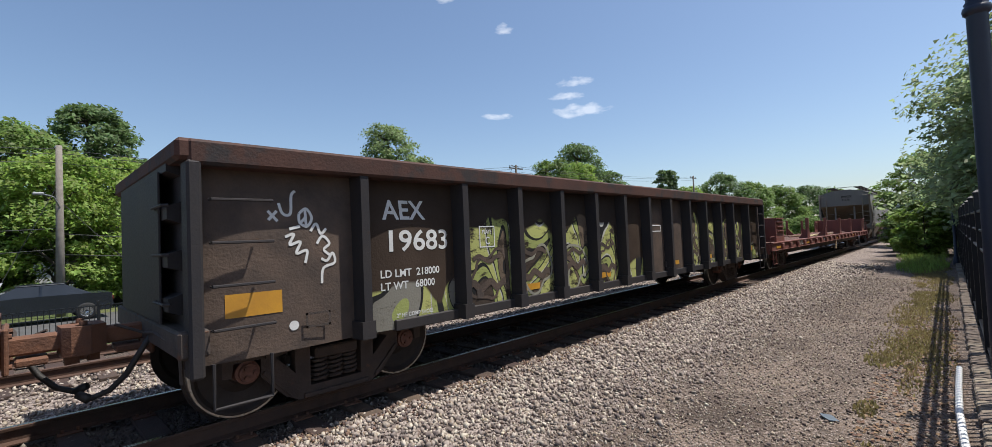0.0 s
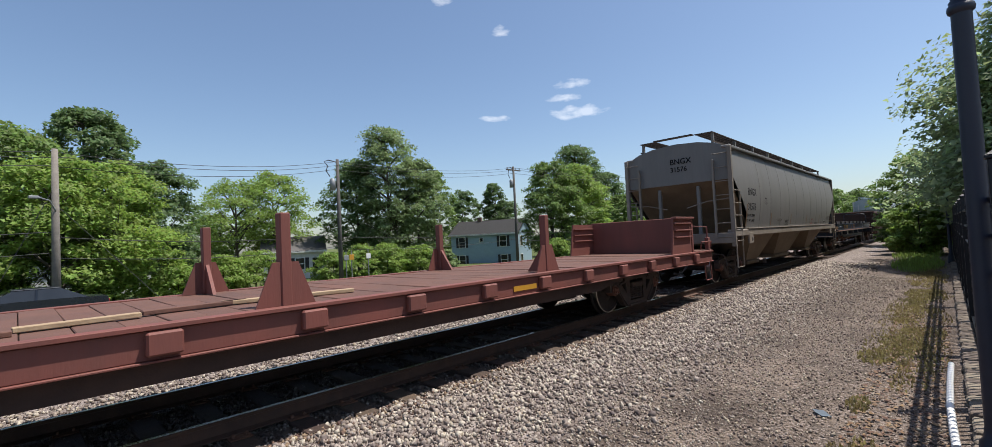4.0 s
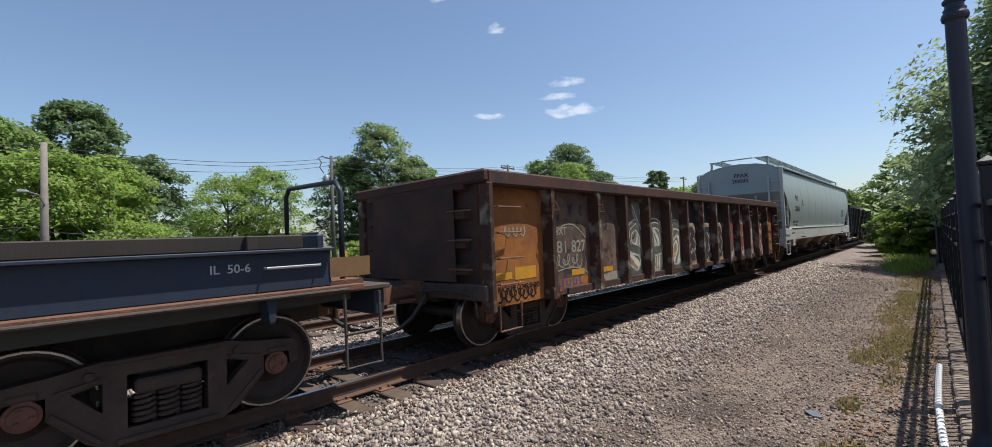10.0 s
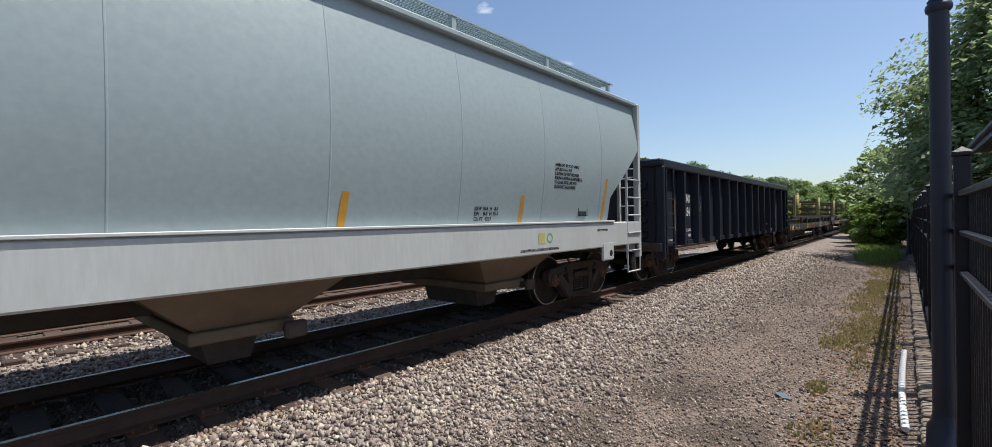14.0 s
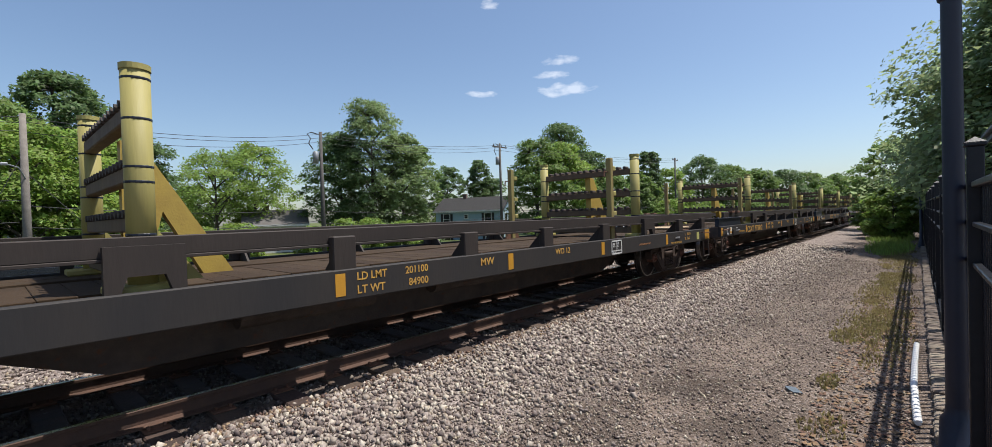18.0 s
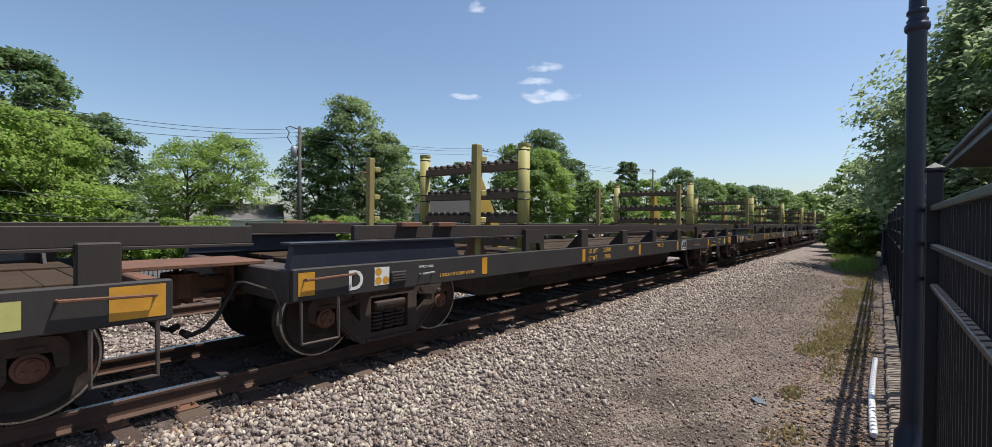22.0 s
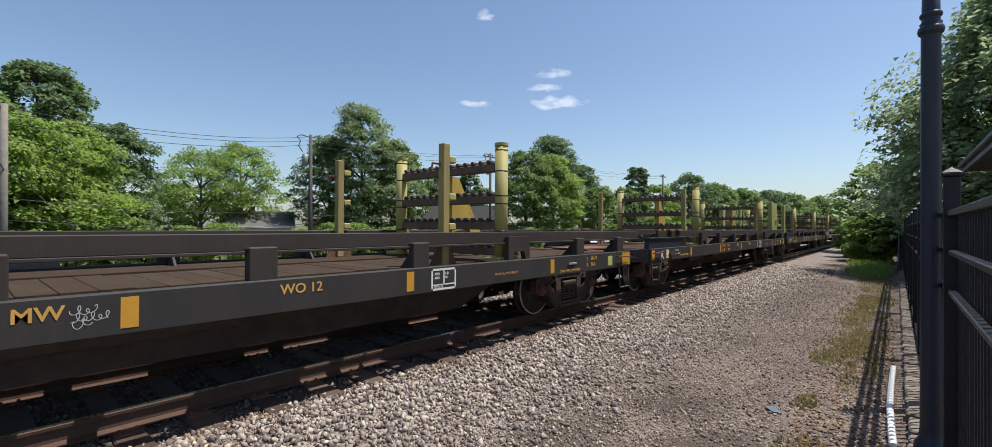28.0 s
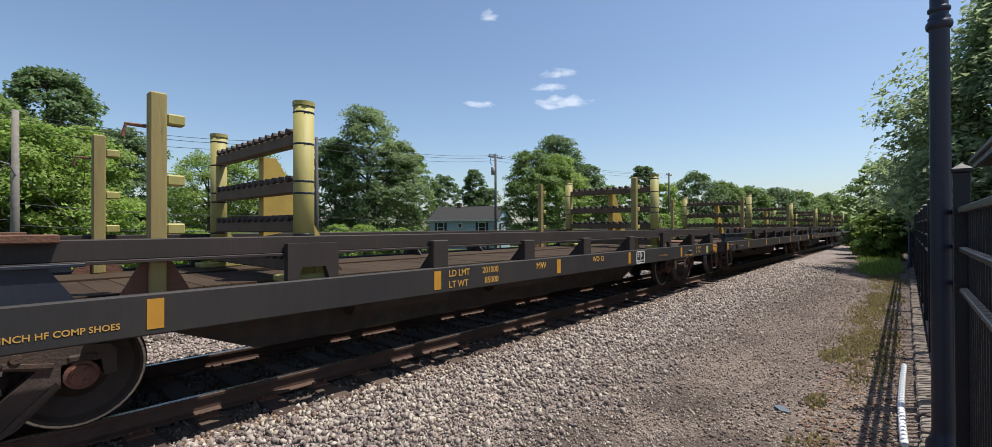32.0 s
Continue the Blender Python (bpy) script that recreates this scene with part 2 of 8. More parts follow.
M_RACKDARK = mat("rust_darkened_rack_paint", (0.15, 0.098, 0.056), (0.085, 0.055, 0.036), rough=0.75, scale=3.0, grain=40, rust=0.4, streak=True, bump=0.15, rustcol=(0.075, 0.04, 0.025))
M_BRACE = mat("orange_yellow_brace_paint", (0.46, 0.325, 0.06), (0.35, 0.235, 0.05), rough=0.6, scale=3.0, grain=40, rust=0.3, bump=0.12, rustcol=(0.12, 0.06, 0.03))
M_STAKE = mat("rust_worn_yellow_stake", (0.33, 0.28, 0.09), (0.19, 0.13, 0.055), rough=0.7, scale=3.0, grain=40, rust=0.4, streak=True, bump=0.15, rustcol=(0.09, 0.05, 0.03))
M_DECKWOOD = mat("worn_deck_boards", (0.056, 0.036, 0.022), (0.036, 0.024, 0.015), rough=0.95, shine=0.2, scale=1.6, grain=35, vary=0.12, bump=0.4)
M_RACK = mat("faded_yellow_green_paint", (0.385, 0.34, 0.10), (0.29, 0.25, 0.083), rough=0.65, scale=2.2, grain=40, rust=0.22, streak=True, bump=0.12, rustcol=(0.10, 0.06, 0.03))
M_PANEL = mat("yellow_green_panel_paint", (0.340, 0.340, 0.102), (0.281, 0.281, 0.085), rough=0.55, scale=1.6, grain=35, rust=0.1, streak=True, bump=0.06, rustcol=(0.13, 0.09, 0.04))
M_YELLOW = mat("reflective_yellow_tape", (0.56, 0.28, 0.025), (0.44, 0.21, 0.025), rough=0.5, scale=5, grain=60, bump=0.03)
M_YTEXT = mat("orange_yellow_lettering", (0.58, 0.33, 0.06), (0.45, 0.25, 0.06), rough=0.6, scale=6, grain=60, bump=0.03)
M_OTEXT = mat("faded_orange_lettering", (0.48, 0.22, 0.09), (0.38, 0.18, 0.08), rough=0.6, scale=6, grain=60, bump=0.03)
M_WTEXT = mat("white_lettering", (0.68, 0.68, 0.66), (0.55, 0.55, 0.53), rough=0.6, scale=6, grain=60, bump=0.03)
M_BTEXT = mat("black_lettering", (0.012, 0.012, 0.013), rough=0.75, shine=0.2, scale=6, grain=60, bump=0.03)
M_SPRAY = mat("white_spray_paint", (0.50, 0.50, 0.48), (0.35, 0.35, 0.34), rough=0.7, scale=8, grain=50, bump=0.03)
M_FENCE = mat("black_fence_paint", (0.011, 0.012, 0.016), (0.017, 0.018, 0.023), rough=0.42, scale=6, grain=60, bump=0.06, shine=0.3)
M_POST = mat("dark_blue_lamp_post_paint", (0.010, 0.015, 0.034), (0.014, 0.020, 0.040), rough=0.45, scale=3, grain=60, bump=0.05)
M_CURB = mat("weathered_curb_stone", (0.215, 0.170, 0.130), (0.140, 0.110, 0.085), rough=0.9, scale=5, grain=50, vary=0.25, bump=0.5)
M_BARK = mat("tree_bark", (0.10, 0.085, 0.07), (0.06, 0.05, 0.042), rough=0.95, scale=5, grain=30, bump=0.7)
M_POLE = mat("weathered_pole_wood", (0.24, 0.215, 0.185), (0.16, 0.14, 0.12), rough=0.9, scale=4, grain=40, bump=0.4)
M_WIRE = mat("black_cable", (0.035, 0.035, 0.037), rough=0.7, bump=0.0)
M_GREYBOX = mat("galvanised_grey", (0.30, 0.31, 0.32), (0.24, 0.25, 0.26), rough=0.5, metal=0.4, scale=4, grain=40, bump=0.05)
M_PIPE = mat("white_corrugated_plastic", (0.80, 0.79, 0.77), (0.70, 0.69, 0.66), rough=0.5, scale=6, grain=50, bump=0.05)
M_DEBRIS = mat("blue_grey_scrap", (0.10, 0.13, 0.16), (0.07, 0.09, 0.11), rough=0.6, scale=8, grain=60, bump=0.1)
M_ASPHALT = mat("street_asphalt", (0.085, 0.083, 0.08), (0.06, 0.059, 0.057), rough=0.92, scale=1.2, grain=40, bump=0.3)
M_BLUESIDING = mat("pale_blue_siding", (0.29, 0.40, 0.48), (0.26, 0.36, 0.43), rough=0.7, scale=2, grain=30, bump=0.1)
M_WHITESIDING = mat("white_siding", (0.62, 0.62, 0.6), (0.5, 0.5, 0.48), rough=0.7, scale=2, grain=30, bump=0.1)
M_ROOF = mat("grey_shingles", (0.036, 0.034, 0.033), (0.024, 0.023, 0.022), rough=0.95, scale=5, grain=30, bump=0.5)
M_ROOFGREY = mat("weathered_grey_shingles", (0.13, 0.12, 0.115), (0.09, 0.083, 0.08), rough=0.95, scale=5, grain=30, bump=0.5)
M_SOIL = mat("dark_leafy_soil", (0.085, 0.062, 0.045), (0.045, 0.036, 0.028), rough=0.95, scale=3, grain=40, bump=0.6)
M_RUSTSTONE = mat("rust_stained_ballast_stone", (0.24, 0.155, 0.105), (0.12, 0.078, 0.056), rough=0.9, scale=9, grain=60, vary=0.6, island=True, bump=0.3)
M_TRUCK = mat("grimy_brown_cast_steel", (0.085, 0.060, 0.050), (0.046, 0.036, 0.032), rough=0.8, shine=0.2, scale=4, grain=45, rust=0.45, bump=0.3, rustcol=(0.13, 0.065, 0.04))
M_BEARING = mat("rust_red_bearing_cap", (0.19, 0.085, 0.06), (0.11, 0.055, 0.042), rough=0.7, shine=0.25, scale=9, grain=60, bump=0.2)
M_POLEGREY = mat("dark_grey_pole_wood", (0.105, 0.098, 0.09), (0.07, 0.064, 0.06), rough=0.9, scale=4, grain=40, bump=0.4)
M_TRIM = mat("white_trim", (0.75, 0.75, 0.73), rough=0.6, bump=0.03)
M_DARKGLASS = mat("dark_window_glass", (0.02, 0.024, 0.028), rough=0.12, bump=0.0, gloss_noise=0.02, shine=0.8)
M_SHUTTER = mat("black_shutter", (0.02, 0.02, 0.022), rough=0.6, bump=0.05)
M_CARPAINT = mat("dark_navy_car_paint", (0.012, 0.016, 0.024), rough=0.25, scale=2, grain=60, bump=0.0, gloss_noise=0.04, shine=0.7)
M_CARWHITE = mat("white_car_paint", (0.7, 0.7, 0.69), rough=0.3, scale=2, grain=60, bump=0.0, gloss_noise=0.04)
M_TYRE = mat("tyre_rubber", (0.02, 0.02, 0.02), rough=0.85, bump=0.1)
M_CHROME = mat("bright_alloy", (0.6, 0.6, 0.61), rough=0.25, metal=1.0, bump=0.0)
M_SOFFIT = mat("brown_grey_soffit", (0.20, 0.185, 0.175), (0.15, 0.14, 0.13), rough=0.8, scale=2, grain=30, bump=0.1)
M_FASCIA = mat("grey_fascia_board", (0.15, 0.16, 0.18), (0.12, 0.13, 0.145), rough=0.6, scale=2, grain=30, bump=0.06)
M_BRICKWALL = mat("dark_station_wall", (0.14, 0.085, 0.065), (0.10, 0.065, 0.05), rough=0.9, scale=3, grain=30, bump=0.3)
M_CREAMLINE = mat("cream_spray_outline", (0.30, 0.29, 0.22), (0.18, 0.17, 0.13), rough=0.7, scale=8, bump=0.03)
M_STRAP = mat("pale_webbing", (0.62, 0.52, 0.28), (0.52, 0.40, 0.16), rough=0.8, bump=0.1)
M_WOODPALE = mat("pale_wood_scrap", (0.42, 0.31, 0.19), (0.30, 0.21, 0.13), rough=0.85, scale=6, bump=0.2)
M_LAMPGLASS = mat("frosted_lamp_glass", (0.6, 0.6, 0.58), rough=0.3, bump=0.0)


def leaf_mat(name, a, b):
    m = mat(name, a, b, rough=0.6, scale=0.6, grain=8, vary=0.35, island=True, bump=0.0, amount=0.6)
    n, l = m.node_tree.nodes, m.node_tree.links
    bs, out = n["Principled BSDF"], n["Material Output"]
    tr = n.new("ShaderNodeBsdfTranslucent")
    l.new(bs.inputs["Base Color"].links[0].from_socket, tr.inputs["Color"])
    mixs = n.new("ShaderNodeMixShader")
    mixs.inputs[0].default_value = 0.55
    l.new(bs.outputs[0], mixs.inputs[1])
    l.new(tr.outputs[0], mixs.inputs[2])
    l.new(mixs.outputs[0], out.inputs["Surface"])
    return m


M_LEAF_A = leaf_mat("leaf_mid_green", (0.205, 0.295, 0.078), (0.14, 0.22, 0.056))
M_LEAF_B = leaf_mat("leaf_bright_green", (0.28, 0.385, 0.078), (0.20, 0.30, 0.06))
M_LEAF_C = leaf_mat("leaf_dark_green", (0.155, 0.235, 0.086), (0.112, 0.178, 0.064))
M_LEAF_D = leaf_mat("leaf_grey_green", (0.255, 0.335, 0.14), (0.185, 0.26, 0.10))
M_LEAF_E = leaf_mat("leaf_pale_maple_green", (0.36, 0.44, 0.22), (0.27, 0.35, 0.16))
M_GRASS = leaf_mat("dry_grass", (0.30, 0.235, 0.105), (0.20, 0.175, 0.07))


def graffiti_mat(name, base, tones, seed, scale=0.9, spread=0.5, top=1.9):
    """Sprayed bubble fills with thin outlines on worn steel, up to a ragged top edge."""
    m = mat(name, base, rough=0.7, shine=0.12, scale=2.0, grain=45, rust=0.45, bump=0.2, rustcol=tuple(v * 0.45 for v in base))
    n, l = m.node_tree.nodes, m.node_tree.links
    bs = n["Principled BSDF"]
    under = bs.inputs["Base Color"].links[0].from_socket
    tc = n.new("ShaderNodeTexCoord")
    mp = n.new("ShaderNodeMapping")
    mp.inputs["Location"].default_value = (seed, 0, seed * 0.37)
    mp.inputs["Scale"].default_value = (1, 0.0, 0.75)
    l.new(tc.outputs["Object"], mp.inputs["Vector"])
    wave = n.new("ShaderNodeTexNoise")
    wave.inputs["Scale"].default_value = scale
    wave.inputs["Detail"].default_value = 0.6
    wave.inputs["Distortion"].default_value = 0.9
    l.new(mp.outputs["Vector"], wave.inputs["Vector"])
    rampn = n.new("ShaderNodeValToRGB")
    rampn.color_ramp.interpolation = "CONSTANT"
    els = rampn.color_ramp.elements
    while len(els) < len(tones):
        els.new(0.5)
    wide = [t[3] for t in tones]
    at = 0.27
    for i, tone in enumerate(tones):
        els[i].position = at if i else 0.0
        els[i].color = (*tone[:3], 1)
        at += 0.46 * wide[i] / sum(wide)
    l.new(wave.outputs["Fac"], rampn.inputs["Fac"])
    worn = n.new("ShaderNodeTexNoise")
    worn.inputs["Scale"].default_value = 2.6
    worn.inputs["Detail"].default_value = 10.0
    worn.inputs["Roughness"].default_value = 0.75
    mq = n.new("ShaderNodeMapping")
    mq.inputs["Scale"].default_value = (1, 1, 2.2)
    l.new(tc.outputs["Object"], mq.inputs["Vector"])
    l.new(mq.outputs["Vector"], worn.inputs["Vector"])
    sep = n.new("ShaderNodeSeparateXYZ")
    l.new(tc.outputs["Object"], sep.inputs[0])
    edge = n.new("ShaderNodeMath")
    edge.operation = "MULTIPLY_ADD"
    l.new(wave.outputs["Fac"], edge.inputs[0])
    edge.inputs[1].default_value = -1.2
    l.new(sep.outputs["Z"], edge.inputs[2])
    over = n.new("ShaderNodeMapRange")
    over.inputs["From Min"].default_value, over.inputs["From Max"].default_value = top - 0.62, top - 0.58
    l.new(edge.outputs[0], over.inputs["Value"])
    fac = n.new("ShaderNodeMapRange")
    fac.inputs["From Min"].default_value, fac.inputs["From Max"].default_value = spread - 0.03, spread + 0.05
    l.new(worn.outputs["Fac"], fac.inputs["Value"])
    both = n.new("ShaderNodeMath")
    both.operation = "MAXIMUM"
    l.new(fac.outputs["Result"], both.inputs[0])
    l.new(over.outputs["Result"], both.inputs[1])
    k = n.new("ShaderNodeMix")
    k.data_type = "RGBA"
    l.new(both.outputs[0], k.inputs["Factor"])
    l.new(rampn.outputs["Color"], k.inputs["A"])
    l.new(under, k.inputs["B"])
    l.new(k.outputs["Result"], bs.inputs["Base Color"])
    return m


INK = (0.02, 0.02, 0.02, 0.22)
PALE = (0.42, 0.41, 0.36, 0.16)
LIME = (0.36, 0.37, 0.13, 1.0)
LIME2 = (0.27, 0.30, 0.10, 0.8)
BARE = (0.06, 0.045, 0.035, 1.0)
M_GRAF_GREEN = graffiti_mat("green_and_black_graffiti", (0.045, 0.034, 0.027), [BARE, INK, LIME2, INK, LIME, PALE, INK, LIME2, INK, (0.12, 0.09, 0.065, 1.0), INK, LIME], 3.0, 1.05, 0.535, 1.82)
M_INKSIDE = mat("ink_black_sprayed_side", (0.030, 0.033, 0.046), (0.048, 0.040, 0.040), rough=0.6, scale=2.2, grain=45, rust=0.32, bump=0.2, rustcol=(0.085, 0.045, 0.028), shine=0.12)
M_GRAF_BROWN = mat("dark_brown_weathered_side", (0.125, 0.090, 0.070), (0.056, 0.046, 0.041), rough=0.7, scale=2.6, grain=40, rust=0.35, bump=0.25, rustcol=(0.10, 0.065, 0.045), shine=0.12)
M_RUSTPANEL = mat("flaking_brown_side_paint", (0.185, 0.118, 0.086), (0.065, 0.050, 0.045), rough=0.8, shine=0.12, scale=2.4, grain=40, rust=0.55, bump=0.3, rustcol=(0.21, 0.095, 0.045), c=(0.038, 0.032, 0.030))
M_GRAF_LOW = graffiti_mat("brown_side_with_low_green_graffiti", (0.060, 0.042, 0.031), [(0.20, 0.19, 0.15, 1.0), INK, LIME2, PALE, LIME, INK, (0.19, 0.18, 0.15, 1.0), LIME2], 8.0, 0.8, 0.60, 1.05)
M_GRAF_GREY = graffiti_mat("pale_grey_green_worn_graffiti", (0.14, 0.09, 0.065), [(0.15, 0.10, 0.075, 0.8), INK, (0.15, 0.16, 0.13, 1.0), (0.46, 0.44, 0.38, 0.9), (0.13, 0.145, 0.12, 1.0), (0.50, 0.47, 0.40, 0.8), (0.26, 0.17, 0.11, 0.6), (0.16, 0.17, 0.14, 1.0), (0.48, 0.45, 0.38, 0.9), INK, (0.14, 0.15, 0.12, 0.8)], 17.0, 1.0, 0.58, 2.15)
# low graffiti edge and dark base paint in the top chord's shade above
M_GRAF_PINK = graffiti_mat("faded_pink_red_graffiti_shade_top", (0.060, 0.046, 0.036), [(0.28, 0.25, 0.20, 1.0), (0.24, 0.045, 0.05, 0.6), (0.31, 0.27, 0.22, 1.2), (0.31, 0.20, 0.17, 0.4), (0.26, 0.22, 0.17, 1.0), (0.22, 0.042, 0.05, 0.5), (0.32, 0.29, 0.25, 1.2)], 33.0, 0.9, 0.53, 1.80)


# ---- shape helpers ----
class Shape:
    """Collects vertices and faces of one part."""

    def __init__(self):
        self.v, self.f = [], []

    def add(self, verts, faces):
        k = len(self.v)
        self.v += [tuple(p) for p in verts]
        self.f += [tuple(k + i for i in q) for q in faces]
        return self

    def box(self, x0, x1, y0, y1, z0, z1, c=0.0):
        """A box, with chamfered edges where c is given."""
        if x0 > x1: x0, x1 = x1, x0
        if y0 > y1: y0, y1 = y1, y0
        if z0 > z1: z0, z1 = z1, z0
        if not c:
            vs = [(x, y, z) for x in (x0, x1) for y in (y0, y1) for z in (z0, z1)]
            return self.add(vs, [(0, 1, 3, 2), (4, 6, 7, 5), (0, 4, 5, 1), (2, 3, 7, 6), (0, 2, 6, 4), (1, 5, 7, 3)])
        c = min(c, (x1 - x0) * 0.45, (y1 - y0) * 0.45, (z1 - z0) * 0.45)
        mid, half = ((x0 + x1) / 2, (y0 + y1) / 2, (z0 + z1) / 2), ((x1 - x0) / 2, (y1 - y0) / 2, (z1 - z0) / 2)
        vs, ids = [], {}
        for sx in (-1, 1):
            for sy in (-1, 1):
                for sz in (-1, 1):
                    s = (sx, sy, sz)
                    for ax in range(3):
                        p = [mid[i] + s[i] * (half[i] - (0 if i == ax else c)) for i in range(3)]
                        ids[s, ax] = len(vs)
                        vs.append(tuple(p))
        fs = []
        for ax in range(3):
            o = [i for i in range(3) if i != ax]
            for s in (-1, 1):
                quad = []
                for a, b in ((-1, -1), (1, -1), (1, 1), (-1, 1)):
                    key = [0, 0, 0]
                    key[ax], key[o[0]], key[o[1]] = s, a, b
                    quad.append(ids[tuple(key), ax])
                fs.append(quad)
        for ax in range(3):
            o = [i for i in range(3) if i != ax]
            for a in (-1, 1):
                for b in (-1, 1):
                    q = []
                    for s, side in ((-1, 0), (1, 0), (1, 1), (-1, 1)):
                        key = [0, 0, 0]
                        key[ax], key[o[0]], key[o[1]] = s, a, b
                        q.append(ids[tuple(key), o[side]])
                    fs.append(q)
        for s in [(a, b, d) for a in (-1, 1) for b in (-1, 1) for d in (-1, 1)]:
            fs.append([ids[s, 0], ids[s, 1], ids[s, 2]])
        return self.add(vs, fs)

    def slab(self, outline, axis, a, b):
        """A flat outline (list of 2D points) pushed along an axis from a to b."""
        n = len(outline)

        def put(p, d):
            return {"x": (d, p[0], p[1]), "y": (p[0], d, p[1]), "z": (p[0], p[1], d)}[axis]
        vs = [put(p, a) for p in outline] + [put(p, b) for p in outline]
        fs = [tuple(range(n)), tuple(range(2 * n - 1, n - 1, -1))]
        fs += [(i, i + n, (i + 1) % n + n, (i + 1) % n) for i in range(n)]
        return self.add(vs, fs)

    def tube(self, pts, r, n=8, r1=None, cap=True):
        """A round bar along points; r1: the radius at its end."""
        pts = [Vector(p) for p in pts]
        r1 = r if r1 is None else r1
        vs, fs = [], []
        side = None
        for i, p in enumerate(pts):
            d = (pts[min(i + 1, len(pts) - 1)] - pts[max(i - 1, 0)]).normalized()
            if side is None:
                side = d.orthogonal().normalized()
            side = (side - d * side.dot(d)).normalized()
            up = d.cross(side)
            rr = r + (r1 - r) * i / max(1, len(pts) - 1)
            vs += [p + (side * math.cos(2 * math.pi * k / n) + up * math.sin(2 * math.pi * k / n)) * rr for k in range(n)]
        for i in range(len(pts) - 1):
            fs += [(i * n + k, i * n + (k + 1) % n, (i + 1) * n + (k + 1) % n, (i + 1) * n + k) for k in range(n)]
        if cap:
            fs += [tuple(range(n - 1, -1, -1)), tuple(range((len(pts) - 1) * n, len(pts) * n))]
        return self.add(vs, fs)

    def lathe(self, profile, axis="y", n=24, centre=(0, 0, 0)):
        """Turns (distance along the axis, radius) points round the axis."""
        vs, fs, m = [], [], len(profile)
        for k in range(n):
            c, s = math.cos(2 * math.pi * k / n), math.sin(2 * math.pi * k / n)
            for d, r in profile:
                p = {"y": (r * c, d, r * s), "z": (r * c, r * s, d), "x": (d, r * c, r * s)}[axis]
                vs.append((p[0] + centre[0], p[1] + centre[1], p[2] + centre[2]))
        for k in range(n):
            j = (k + 1) % n
            fs += [(k * m + i, k * m + i + 1, j * m + i + 1, j * m + i) for i in range(m - 1)]
        return self.add(vs, fs)

    def ring(self, centre, radius, r, axis="x", n=20):
        pts = []
        for k in range(n + 1):
            c, s = radius * math.cos(2 * math.pi * k / n), radius * math.sin(2 * math.pi * k / n)
            pts.append({"x": (0, c, s), "y": (c, 0, s), "z": (c, s, 0)}[axis])
        return self.tube([Vector(p) + Vector(centre) for p in pts], r, 6, cap=False)

    def helix(self, centre, radius, r, height, turns, n=10):
        pts = [(centre[0] + radius * math.cos(2 * math.pi * k / n), centre[1] + radius * math.sin(2 * math.pi * k / n), centre[2] + height * k / (n * turns)) for k in range(n * turns + 1)]
        return self.tube(pts, r, 5)

    def mesh(self, name):
        me = bpy.data.meshes.new(name)
        me.from_pydata(self.v, [], self.f)
        bm = bmesh.new()
        bm.from_mesh(me)
        bmesh.ops.recalc_face_normals(bm, faces=bm.faces)
        bm.to_mesh(me)
        bm.free()
        return me


def put(name, shape, material, smooth=False):
    """Links a shape as a top-level mesh object."""
    me = shape.mesh(name) if isinstance(shape, Shape) else shape
    if not me.materials:
        me.materials.append(material)
    if smooth:
        me.polygons.foreach_set("use_smooth", [True] * len(me.polygons))
    return new(name, me)


def part(name, shape, material, parent, label="", smooth=False, at=None):
    """Links a shape as one mesh under a thing or a part."""
    ob = put(name, shape, material, smooth)
    ob.parent = parent
    if at is not None:
        ob.matrix_basis = at
    if label:
        tagged(ob, label)
    return ob


def thing(name, label, category, group="", at=None, kind=""):
    ob = new(name)
    ob.empty_display_size = 0.3
    tagged(ob, label, category, group, kind)
    if at is not None:
        ob.matrix_basis = at
    return ob


def lettering(words, size, material, parent, x, y, z, name="lettering", wide=0.0, face="side", label="", bend=None):
    """Painted words as thin flat letters; face side: read from the -y side, left end at x; face end: on an end facing -x."""
    cu = bpy.data.curves.new(name, "FONT")
    cu.body, cu.size = words, size * 1.38
    cu.extrude = 0.001
    cu.offset = size * 0.022
    cu.resolution_u = 3
    tmp = bpy.data.objects.new(name, cu)
    me = bpy.data.meshes.new_from_object(tmp)
    bpy.data.objects.remove(tmp)
    bpy.data.curves.remove(cu)
    me.materials.clear()
    me.materials.append(material)
    if wide:
        right = max(v.co.x for v in me.vertices)
        for v in me.vertices:
            v.co.x *= wide / right
    if bend:
        for v in me.vertices:
            v.co.z += bend(z + v.co.y) - bend(z)
    ob = new(name, me)
    ob.parent = parent
    ob.matrix_basis = pose(x, y, z, 90, 0, 0) if face == "side" else pose(x, y, z, 90, 0, -90)
    if label:
        tagged(ob, label)
    return ob


